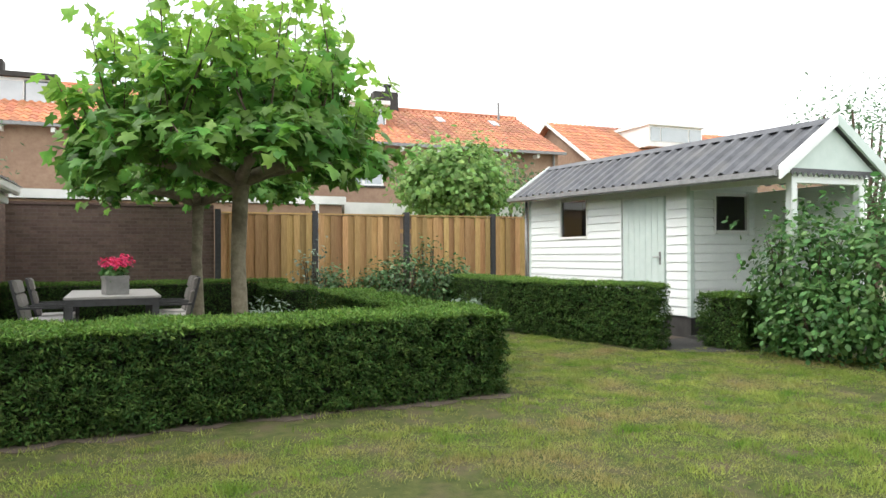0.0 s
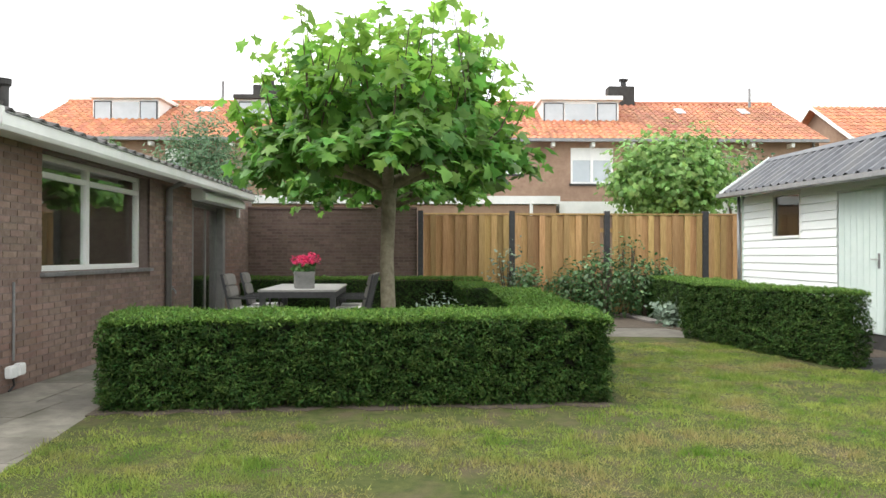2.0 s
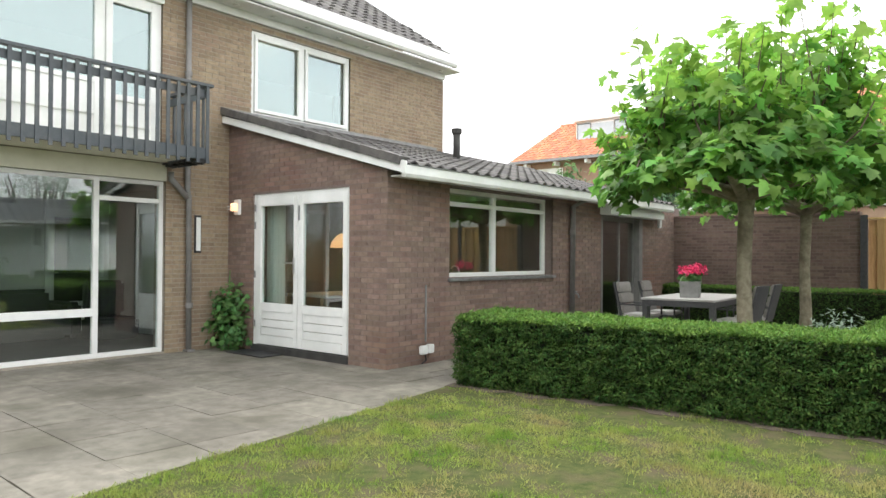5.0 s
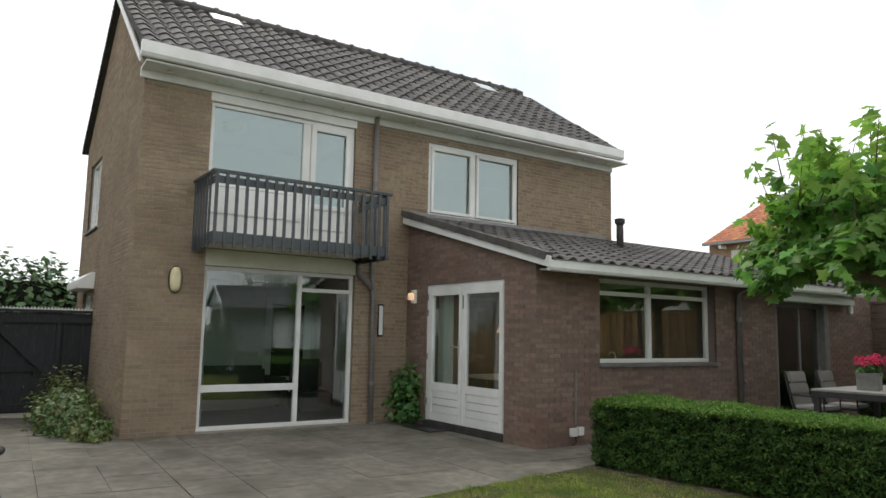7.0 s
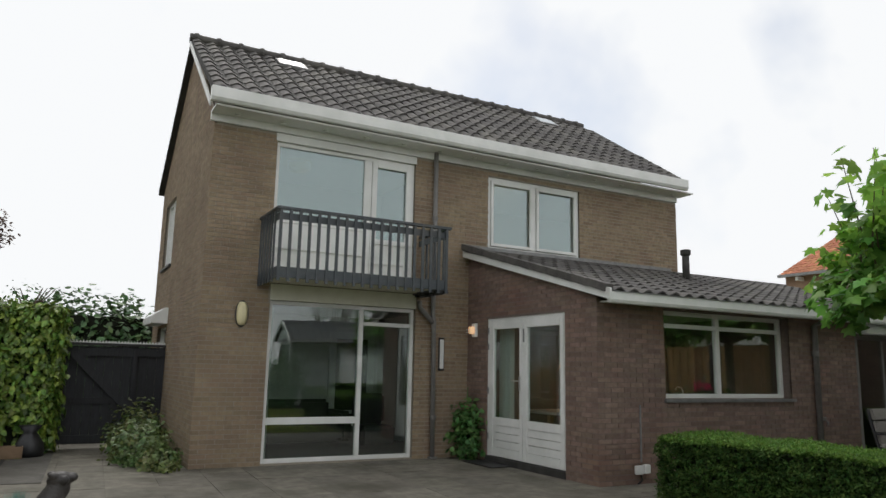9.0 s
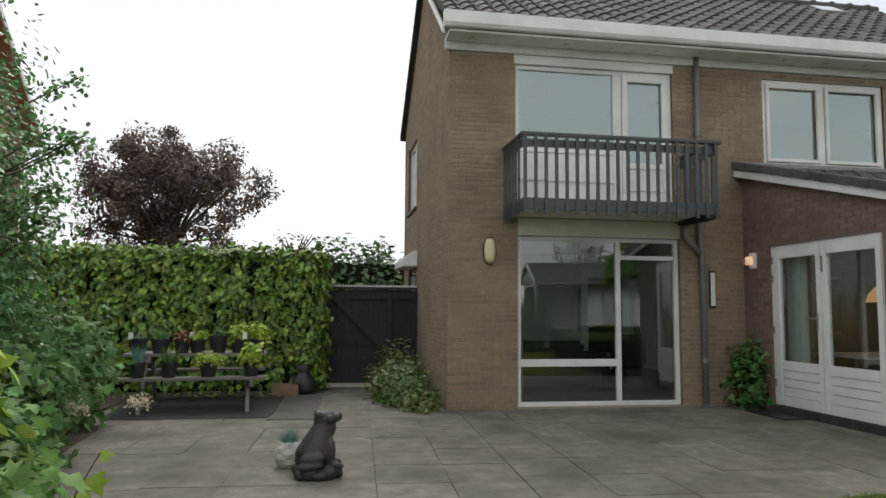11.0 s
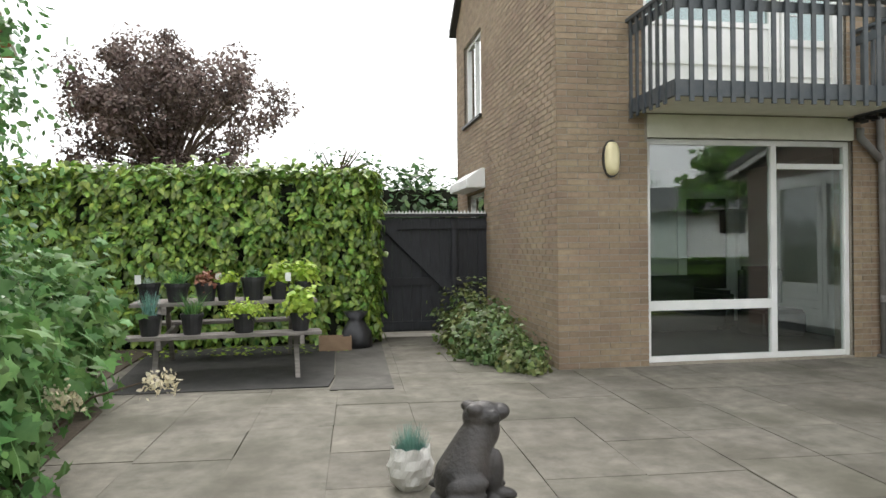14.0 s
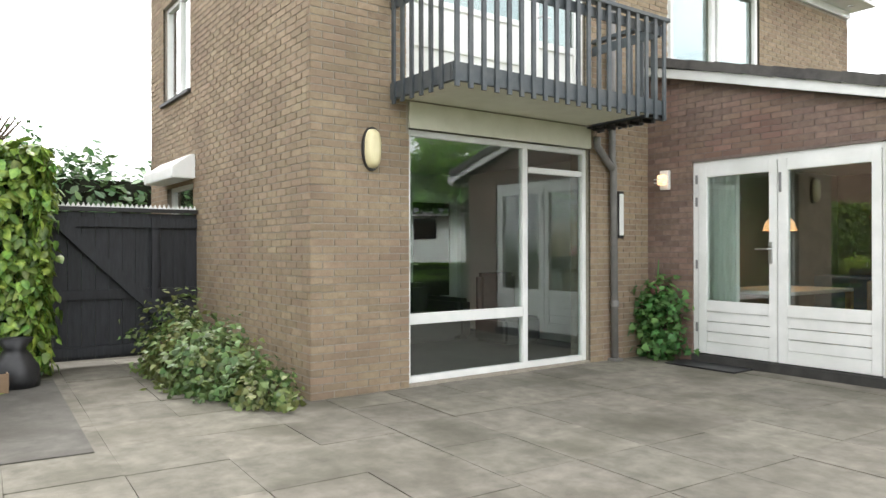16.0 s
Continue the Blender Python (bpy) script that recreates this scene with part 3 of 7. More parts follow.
def casements(w, P, spans, z0, z1, set_back=0.035, cw=0.055):
    for a, b in spans:
        g = Geo().box(P(a, -set_back - 0.05, z0), P(a + cw, -set_back, z1)).box(P(b - cw, -set_back - 0.05, z0), P(b, -set_back, z1))
        g.box(P(a + cw, -set_back - 0.05, z0), P(b - cw, -set_back, z0 + cw)).box(P(a + cw, -set_back - 0.05, z1 - cw), P(b - cw, -set_back, z1))
        put("casement", g, WHITE, w, bevel=0.006)


window("window_1", "tall white living room window with a low rail", on_front, *BW, uprights=[(3.45, 0.07)], rails=[(1.98, 3.415, 0.62, 0.10), (3.485, 4.30, 2.11, 0.06)])
w2 = window("window_2", "white balcony window and door with panels below", on_front, BD[0], BD[1], BD[2], 4.84, uprights=[(3.46, 0.13)], rails=[(1.98, 3.395, 3.62, 0.06), (1.98, 3.395, 3.2, 0.04), (3.525, 4.24, 3.45, 0.08), (3.525, 4.24, 3.1, 0.04)], panels=[(2.7, 2.7, 3.6), (3.9, 2.7, 3.42)], set_back=0.04, glass=GLASS_COATED)
put("header", Geo().box(on_front(1.9, -0.12, 4.845), on_front(4.32, 0.015, 4.97)), WHITE, w2, "white boxed header", 0.006)
casements(w2, on_front, [(3.53, 4.24)], 2.78, 4.78, 0.02, 0.09)
put("door_handle", Geo().tube([on_front(3.6, -0.02, 3.72), on_front(3.6, 0.04, 3.72), on_front(3.72, 0.04, 3.72)], 0.011), CHROME, w2, "metal lever handle")
w3 = window("window_3", "white double bedroom window above the extension roof", on_front, *UW, uprights=[(6.78, 0.08)], fw=0.065, set_back=0.03, glass=GLASS_COATED)
casements(w3, on_front, [(5.83, 6.74), (6.83, 7.765)], 3.6, 4.79, 0.0)
window("window_4", "wide white kitchen window with upper lights", on_kitchen, *KW, uprights=[(7.81, 0.08)], rails=[(6.63, 7.77, 2.1, 0.06), (7.85, 9.19, 2.1, 0.06)], sill=ZINC, set_back=0.14)
window("window_5", "narrow white upper window in the gable", on_gable, *SIDE_W, uprights=[(-9.48, 0.06)], sill=BLACK_IRON, set_back=0.05)
w6 = window("window_6", "small white ground floor gable window under a shutter box", on_gable, *SIDE_L, set_back=0.05)
put("shutter_box", Geo().prism([(-10.0, YG, 2.13), (-10.0, YG - 0.28, 2.13), (-10.0, YG - 0.28, 2.26), (-10.0, YG - 0.06, 2.42), (-10.0, YG, 2.42)], (1.35, 0, 0)), WHITE, w6, "white roller shutter box", 0.01)

# french doors
door_1 = structure("door_1", "closed white double garden door with glass panes", "door")
g = Geo().box(on_french(FD[0], -0.13, 0.05), on_french(FD[0] + 0.07, -0.02, FD[3])).box(on_french(FD[1] - 0.045, -0.13, 0.05), on_french(FD[1], -0.02, FD[3]))
g.box(on_french(FD[0] + 0.07, -0.13, FD[3] - 0.07), on_french(FD[1] - 0.045, -0.02, FD[3]))
put("door_frame", g, WHITE, door_1, bevel=0.006)
put("threshold", Geo().box(on_french(FD[0], -0.2, -0.02), on_french(FD[1], 0.03, 0.1)), SLAB_DARK, door_1, "dark stone threshold", 0.006)
for a, b, inner in ((FD[0] + 0.075, -3.895, 1), (-3.885, FD[1] - 0.05, 0)):
    leaf_d = (-0.075, -0.01)
    g = Geo().box(on_french(a, leaf_d[0], 0.11), on_french(a + 0.10, leaf_d[1], 2.185)).box(on_french(b - 0.085, leaf_d[0], 0.11), on_french(b, leaf_d[1], 2.185))
    g.box(on_french(a + 0.10, leaf_d[0], 2.07), on_french(b - 0.085, leaf_d[1], 2.185)).box(on_french(a + 0.10, leaf_d[0], 0.11), on_french(b - 0.085, leaf_d[1], 0.24))
    g.box(on_french(a + 0.10, leaf_d[0], 0.58), on_french(b - 0.085, leaf_d[1], 0.70))
    leaf_ob = put("door_leaf", g, WHITE, door_1, bevel=0.005)
    for k in range(3):
        put("door_board", Geo().box(on_french(a + 0.10, -0.06, 0.245 + k * 0.113), on_french(b - 0.085, -0.022, 0.35 + k * 0.113)), WHITE, leaf_ob, bevel=0.004)
    pane = put("pane", Geo().box(on_french(a + 0.10, -0.045, 0.70), on_french(b - 0.085, -0.039, 2.07)), GLASS, leaf_ob)
    pane.visible_shadow = False
    if inner:
        put("handle_plate", Geo().box(on_french(b - 0.085, -0.012, 1.12), on_french(b - 0.045, 0.004, 1.34)), CHROME, leaf_ob, bevel=0.003)
        put("door_handle", Geo().tube([on_french(b - 0.065, 0.0, 1.27), on_french(b - 0.065, 0.05, 1.27), on_french(b - 0.20, 0.05, 1.27)], 0.011), CHROME, leaf_ob, "metal lever handle")
        for z in (0.35, 1.05, 1.75, 2.0):
            put("hinge", Geo().tube([on_french(a - 0.012, 0.008, z), on_french(a - 0.012, 0.008, z + 0.1)], 0.012), ZINC, leaf_ob)
    else:
        put("strike_plate", Geo().box(on_french(a + 0.02, -0.012, 1.85), on_french(a + 0.04, 0.004, 2.05)), ZINC, leaf_ob)

# sliding door to the terrace
door_2 = structure("door_2", "grey sliding terrace door below a shutter box", "door")
g = Geo().box(on_kitchen(SD[0], -0.14, 0), on_kitchen(SD[0] + 0.07, 0.01, 2.2)).box(on_kitchen(SD[1] - 0.16, -0.14, 0), on_kitchen(SD[1], 0.01, 2.2)).box(on_kitchen(SD[0] + 0.07, -0.14, 0), on_kitchen(SD[1] - 0.16, 0.01, 0.09)).box(on_kitchen(SD[0] + 0.07, -0.14, 2.12), on_kitchen(SD[1] - 0.16, 0.01, 2.2))
put("door_frame", g, PVC_GREY, door_2, bevel=0.005)
for a, b, d in ((SD[0] + 0.07, 11.87, -0.06), (11.82, SD[1] - 0.16, -0.10)):
    g = Geo().box(on_kitchen(a, d - 0.03, 0.09), on_kitchen(a + 0.06, d, 2.12)).box(on_kitchen(b - 0.06, d - 0.03, 0.09), on_kitchen(b, d, 2.12)).box(on_kitchen(a + 0.06, d - 0.03, 0.09), on_kitchen(b - 0.06, d, 0.15)).box(on_kitchen(a + 0.06, d - 0.03, 2.06), on_kitchen(b - 0.06, d, 2.12))
    sash = put("sash", g, PVC_GREY, door_2, bevel=0.004)
    pane = put("pane", Geo().box(on_kitchen(a + 0.06, d - 0.018, 0.15), on_kitchen(b - 0.06, d - 0.012, 2.06)), GLASS, sash)
    pane.visible_shadow = False
put("shutter_box", Geo().prism([on_kitchen(10.9, 0.0, 2.15), on_kitchen(10.9, 0.24, 2.15), on_kitchen(10.9, 0.24, 2.26), on_kitchen(10.9, 0.12, 2.36), on_kitchen(10.9, 0.0, 2.36)], (0, 2.4, 0)), SHED_WHITE, door_2, "white roller shutter box", 0.01)
put("step", Geo().box(on_kitchen(10.95, 0.0, 0.0), on_kitchen(12.75, 0.32, 0.12)), SLAB, door_2, "pale stone doorstep", 0.01)


# roofs
def pantile(w, l):
    """One roof tile: a wave across, thick at its lower edge."""
    xs = [i / 6 for i in range(7)]
    hs = [0.028 * math.sin(2 * math.pi * (x - 0.08)) for x in xs]
    g = Geo()
    top = [((x - 0.5) * w * 1.06, y * l * 1.12, h + lift) for y, lift in ((0, 0.035), (1, 0.008)) for x, h in zip(xs, hs)]
    low = [((x - 0.5) * w * 1.06, 0, h + 0.012) for x, h in zip(xs, hs)]
    return g.add(top + low, [(i, i + 1, 8 + i, 7 + i) for i in range(6)] + [(14 + i, 15 + i, i + 1, i) for i in range(6)])


def tile_field(eave_a, eave_b, top, cols, rows, shorten=0.0):
    """Poses of tiles on a slope from the eave line up to the top line."""
    a, b, t = Vector(eave_a), Vector(eave_b), Vector(top)
    along, up = (b - a), (t - a)
    ax, uy = along.normalized(), up.normalized()
    basis = Matrix((ax, uy, ax.cross(uy))).transposed().to_4x4()
    out = []
    for r in range(rows):
        for k in range(cols):
            if (k + 0.5) / cols > 1 - shorten * r / rows:
                continue
            p = a + along * ((k + 0.5) / cols) + up * (r / rows)
            out.append(Matrix.Translation(p + Vector((0, 0, random.uniform(-0.003, 0.003)))) @ basis @ pose(0, 0, 0, 0, random.uniform(-0.6, 0.6), random.uniform(-0.5, 0.5)))
    return out


roof_main = structure("roof_main", "dark grey pantile pitched roof with white eaves", "roof")
EX, EZ = -5.06, 5.36
g = Geo().prism([(EX, 0.86, EZ - 0.03), (RIDGE_X, 0.86, RIDGE_Z), (RIDGE_X, 0.86, RIDGE_Z - 0.12), (EX + 0.02, 0.86, EZ - 0.14)], (0, 9.42, 0))
g.prism([(-10.85, 0.86, EZ - 0.3), (RIDGE_X, 0.86, RIDGE_Z - 0.01), (RIDGE_X, 0.86, RIDGE_Z - 0.13), (-10.85, 0.86, EZ - 0.42)], (0, 9.42, 0))
put("roof_deck", g, SLAB_DARK, roof_main)
g = Geo().box((XF, 0.9, 5.09), (-5.08, 10.5, 5.12))
put("soffit", g, WHITE, roof_main, "white boarded soffit")
put("gutter", Geo().prism([(-5.08, 0.81, 5.13), (-5.01, 0.81, 5.13), (-4.98, 0.81, 5.18), (-4.98, 0.81, 5.345), (-5.08, 0.81, 5.345)], (0, 9.47, 0)), WHITE, roof_main, "white box gutter", 0.006)
put("fascia", Geo().box((XF + 0.003, 0.9, 4.975), (XF + 0.05, 10.42, 5.09)), WHITE, roof_main, "white board below the soffit", 0.004)
for k in range(14):
    y = 1.25 + k * 0.68
    put("vent", Geo().lathe([(0.0, 0.0), (0.05, 0.0), (0.045, 0.012), (0.03, 0.018)], (-5.28, y, 5.07), 12), WHITE, roof_main, smooth=True)
g = Geo().tube([(RIDGE_X, 0.84, RIDGE_Z + 0.02), (RIDGE_X, 9.95, RIDGE_Z + 0.02)], 0.09, 12)
put("ridge", g, TILE_DARK, roof_main, "dark ridge tiles")
pieces(roof_main, "ridge_cap", Geo().lathe([(0.105, -0.04), (0.115, 0.0), (0.105, 0.04)], seg=12), [Matrix.Translation((RIDGE_X, 0.95 + 0.4 * k, RIDGE_Z + 0.02)) @ pose(0, 0, 0, 90) for k in range(23)], TILE_DARK)
put("verge_board", Geo().prism([(-5.3, 0.865, EZ - 0.12), (RIDGE_X, 0.865, RIDGE_Z - 0.03), (RIDGE_X, 0.865, RIDGE_Z - 0.13), (-5.3, 0.865, EZ - 0.22)], (0, -0.025, 0)), WHITE, roof_main, "white verge board")
for y in (2.35, 8.25):
    sk = put("skylight", Geo().prism([(-7.32, y, 6.87), (-7.66, y, 7.11), (-7.64, y, 7.16), (-7.30, y, 6.92)], (0, 0.55, 0)), ZINC, roof_main, "small roof window")
    put("pane", Geo().prism([(-7.35, y + 0.05, 6.955), (-7.63, y + 0.05, 7.155), (-7.63, y + 0.05, 7.16), (-7.35, y + 0.05, 6.96)], (0, 0.45, 0)), FAR_WINDOW, sk)
main_tiles = tile_field((EX - 0.02, 0.88, EZ - 0.02), (EX - 0.02, 10.28, EZ - 0.02), (RIDGE_X, 0.88, RIDGE_Z + 0.0), 36, 11, 0.035)

roof_extension = structure("roof_extension", "dark grey pantile lean-to roof over the extension", "roof")
VX, VZ, UZ = -1.87, 2.45, 3.47
g = Geo().prism([(VX, 5.30, VZ - 0.02), (XF, 5.30, UZ), (XF, 5.30, UZ - 0.1), (VX, 5.30, VZ - 0.12)], (0, 4.88, 0))
g.prism([(VX, 10.18, VZ - 0.02), (XF - 0.3, 10.18, UZ + 0.08), (XF - 0.3, 10.18, UZ - 0.02), (VX, 10.18, VZ - 0.12)], (0, 3.4, 0))
put("roof_deck", g, SLAB_DARK, roof_extension)
put("soffit", Geo().box((XK, 5.44, 2.335), (-1.89, 13.55, 2.355)), WHITE, roof_extension, "white soffit")
put("gutter", Geo().prism([(-1.89, 5.285, 2.30), (-1.83, 5.285, 2.30), (-1.81, 5.285, 2.34), (-1.81, 5.285, 2.44), (-1.89, 5.285, 2.44)], (0, 8.155, 0)), WHITE, roof_extension, "white gutter board", 0.005)
put("gutter_rim", Geo().box((-1.815, 5.34, 2.443), (-1.795, 13.55, 2.453)), ZINC, roof_extension)
put("barge_board", Geo().prism([(-1.79, 5.28, 2.48), (XF, 5.28, UZ - 0.03), (XF, 5.28, UZ - 0.13), (-1.86, 5.28, 2.35), (-1.79, 5.28, 2.33)], (0, -0.03, 0)), WHITE, roof_extension, "white verge board", 0.004)
put("flashing", Geo().box((XF + 0.008, 5.24, UZ - 0.02), (XF + 0.03, 10.2, UZ + 0.09)), ZINC, roof_extension, "lead flashing strip")
up = Vector((XF - VX, 0, UZ - VZ))
pieces(roof_extension, "verge_tile", Geo().box((-0.5, -0.5, -0.5), (0.5, 0.5, 0.5)), [Matrix.Translation(Vector((VX, 5.29, VZ + 0.045)) + up * ((k + 0.5) / 11)) @ pose(0, 0, 0, 0, math.degrees(math.atan2(up.z, -up.x)) + 1.6, 0) @ Matrix.Diagonal((up.length / 11 * 1.04, 0.14, 0.10, 1)) for k in range(11)], TILE_DARK)
ext_tiles = tile_field((VX - 0.0, 5.40, VZ), (VX - 0.0, 13.58, VZ), (XF, 5.40, UZ), 33, 11)
roof_pipe = thing("roof_vent_pipe", "dark grey roof vent pipe with a cap", "pipe", -4.2, 9.25, 3.02)
put("pipe", Geo().tube([(0, 0, 0), (0, 0, 0.55)], 0.065, 14), SLAB_DARK, roof_pipe, smooth=True)
put("cap", Geo().lathe([(0.0, 0.68), (0.095, 0.66), (0.095, 0.58), (0.07, 0.55)], seg=14), SLAB_DARK, roof_pipe)

# balcony
balcony = structure("balcony", "anthracite steel balcony with vertical bars and cream underside", "balcony")
BX, BY0, BY1, BZ = -4.55, 1.75, 4.43, 2.64
put("balcony_slab", Geo().box((XF, 1.785, BZ + 0.005), (BX - 0.025, 4.30, BZ + 0.12)), CREAM, balcony, "cream painted concrete slab", 0.01)
put("lintel", Geo().box((XF - 0.05, 1.95, 2.39), (XF + 0.02, 4.37, 2.63)), CREAM, balcony, "cream lintel panel")
g = Geo().box((BX - 0.02, BY0, BZ - 0.02), (BX + 0.02, BY1, BZ + 0.13)).box((XF, BY0, BZ - 0.02), (BX - 0.02, BY0 + 0.04, BZ + 0.13)).box((XF, BY1 - 0.04, BZ - 0.02), (BX - 0.02, BY1, BZ + 0.13))
put("bottom_rail", g, GREY_STEEL, balcony, bevel=0.004)
g = Geo().box((BX - 0.05, BY0 - 0.03, 3.57), (BX + 0.05, BY1 + 0.05, 3.61)).box((XF, BY0 - 0.03, 3.57), (BX - 0.05, BY0 + 0.06, 3.61)).box((XF, BY1 - 0.04, 3.57), (BX - 0.05, BY1 + 0.05, 3.61))
put("handrail", g, GREY_STEEL, balcony, bevel=0.005)
g = Geo().box((BX - 0.02, BY0 + 0.02, 3.43), (BX + 0.0, BY1 - 0.02, 3.53)).box((XF, BY0 + 0.01, 3.43), (BX - 0.02, BY0 + 0.03, 3.53)).box((XF, BY1 - 0.03, 3.43), (BX - 0.02, BY1 - 0.01, 3.53))
put("upper_rail", g, GREY_STEEL, balcony, bevel=0.003)
bars = [Matrix.LocRotScale((BX + 0.028, BY0 + 0.03 + k * (BY1 - BY0 - 0.06) / 19, 3.085), None, (0.022, 0.042, 1.03)) for k in range(20)]
bars += [Matrix.LocRotScale((XF + 0.08 + k * 0.145, y, 3.085), None, (0.042, 0.022, 1.03)) for y in (BY0 - 0.008, BY1 + 0.008) for k in range(6)]
pieces(balcony, "bar", UNIT, bars, GREY_STEEL)
put("floor_grating", Geo().box((XF, 4.30, BZ - 0.03), (BX, 4.45, BZ - 0.01)), BLACK_IRON, balcony)
pieces(balcony, "bracket", UNIT, [Matrix.LocRotScale((XF + 0.12 + k * 0.16, 4.38, BZ - 0.045), None, (0.03, 0.16, 0.04)) for k in range(6)], BLACK_IRON)

# pipes, lamps and fittings on the walls
pipe_1 = structure("downpipe_1", "grey downpipe beside the living room window", "pipe")
put("pipe", Geo().tube([(XF + 0.07, 4.66, 5.12), (XF + 0.07, 4.66, 2.3), (XF + 0.07, 4.68, 2.2), (XF + 0.07, 4.70, 0.02)], 0.04, 12), PVC_GREY, pipe_1, smooth=True)
put("branch", Geo().tube([(XF + 0.07, 4.41, 2.52), (XF + 0.07, 4.41, 2.42), (XF + 0.07, 4.66, 2.18)], 0.042, 12), PVC_GREY, pipe_1, smooth=True)
put("collar", Geo().lathe([(0.05, 0), (0.05, 0.07)], (XF + 0.07, 4.70, 0.62), 12), PVC_GREY, pipe_1)
put("collar", Geo().lathe([(0.05, 0), (0.05, 0.07)], (XF + 0.07, 4.66, 3.9), 12), PVC_GREY, pipe_1)
put("foot", Geo().box((XF + 0.01, 4.64, 0.0), (XF + 0.14, 4.77, 0.035)), PVC_GREY, pipe_1, bevel=0.008)
pipe_2 = structure("downpipe_2", "grey downpipe on the extension wall", "pipe")
put("pipe", Geo().tube([on_kitchen(9.8, 0.3, 2.33), on_kitchen(9.8, 0.07, 2.22), on_kitchen(9.8, 0.06, 0.0)], 0.045, 12), PVC_GREY, pipe_2, smooth=True)
put("collar", Geo().lathe([(0.055, 0), (0.055, 0.08)], on_kitchen(9.8, 0.06, 1.75), 12), PVC_GREY, pipe_2)
oval_lamp = thing("wall_lamp", "oval bulkhead wall lamp with yellowed glass", "lamp", XF, 1.545, 2.16)
put("base", Geo().prism([(0.006, 0.095 * math.cos(a), 0.195 * math.sin(a)) for a in [2 * math.pi * k / 24 for k in range(24)]], (0.035, 0, 0)), BLACK_IRON, oval_lamp)
ring = []
g = Geo()
for i in range(6):
    q = math.sin(i / 5 * math.pi / 2)
    s = math.cos(i / 5 * math.pi / 2)
    ring.append([(0.035 + 0.075 * q, (0.02 + 0.06 * s) * math.copysign(abs(math.cos(a)) ** 0.7, math.cos(a)), (0.10 + 0.075 * s) * math.copysign(abs(math.sin(a)) ** 0.8, math.sin(a))) for a in [2 * math.pi * k / 24 for k in range(24)]])
for i in range(5):
    g.add(ring[i] + ring[i + 1], [(k, (k + 1) % 24, 24 + (k + 1) % 24, 24 + k) for k in range(24)])
g.add(ring[5], [tuple(range(24))])
put("diffuser", g, LAMP_YELLOW, oval_lamp, "domed cream glass", smooth=True)
lit_lamp = thing("wall_lamp", "lit white wall lamp beside the garden door", "lamp", -5.22, YD, 1.98)
lit_lamp.scale = (0.75, 0.8, 0.8)
put("base", Geo().box((-0.08, -0.07, -0.02), (0.08, -0.006, 0.26)), WHITE, lit_lamp, bevel=0.008)
put("shade", Geo().box((-0.055, -0.165, 0.045), (0.055, -0.075, 0.19)), GLOW, lit_lamp, "glowing warm shade", 0.01)
for k in range(2):
    put("louvre", Geo().box((-0.075, -0.207, 0.07 + 0.05 * k), (0.075, -0.1, 0.08 + 0.05 * k)), WHITE, lit_lamp)
thermo = thing("wall_box", "slim white wall plate with a dark edge", "box", XF, 4.86, 1.42)
put("backing", Geo().box((0.006, -0.05, -0.02), (0.025, 0.05, 0.52)), BLACK_IRON, thermo)
put("plate", Geo().box((0.027, -0.035, 0.01), (0.04, 0.035, 0.49)), WHITE, thermo, bevel=0.004)
tap = thing("garden_tap", "small outdoor tap on the brick wall", "tap", XK, 9.9, 0.76)
put("spout", Geo().tube([(0.0, 0, 0), (0.1, 0, 0), (0.13, 0, -0.03), (0.13, 0, -0.07)], 0.013, 8), ZINC, tap)
put("handle", Geo().box((0.06, -0.05, 0.03), (0.08, 0.05, 0.045)).tube([(0.07, 0, 0), (0.07, 0, 0.04)], 0.01, 8), ZINC, tap, bevel=0.004)
socket = thing("outdoor_socket", "white double outdoor socket with a conduit", "socket", XK, 6.06, 0.13)
put("conduit", Geo().tube([(0.02, 0.02, 0.15), (0.02, 0.02, 0.88)], 0.012, 8), ZINC, socket)
put("socket_box", Geo().box((0.006, -0.1, 0), (0.07, 0.02, 0.11)), WHITE, socket, bevel=0.01)
put("socket_box", Geo().box((0.006, 0.03, 0.01), (0.08, 0.13, 0.12)), WHITE, socket, bevel=0.01)
put("cable", Geo().tube([(0.03, 0.0, 0.0), (0.03, 0.02, -0.08), (0.02, -0.05, -0.12)], 0.01, 6), BLACK_IRON, socket)
siren = thing("alarm_box", "small white alarm box on the extension wall", "box", XK, 13.55, 2.12)
put("alarm_body", Geo().box((0.006, -0.06, -0.12), (0.06, 0.06, 0.06)), WHITE, siren, bevel=0.012)

# rooms behind the glass
sofa = thing("sofa", "black sofa in the living room", "sofa", -7.6, 2.7, 0.03)
put("seat", Geo().box((-0.45, -1.1, 0.1), (0.45, 1.1, 0.42)), SOFA, sofa, bevel=0.05)
put("backrest", Geo().box((-0.45, -1.1, 0.4), (-0.2, 1.1, 0.8)), SOFA, sofa, bevel=0.06)
put("armrest", Geo().box((-0.45, 1.1, 0.1), (0.45, 1.3, 0.62)), SOFA, sofa, bevel=0.05)
armchair = thing("armchair", "dark armchair by the inner door", "chair", -6.7, 4.2, 0.03)
put("seat", Geo().box((-0.3, -0.3, 0.1), (0.3, 0.3, 0.42)), SOFA, armchair, bevel=0.04)
put("backrest", Geo().box((-0.3, -0.3, 0.42), (-0.15, 0.3, 0.95)), SOFA, armchair, bevel=0.05)
door_3 = structure("door_3", "white inner door with a glass pane", "door")
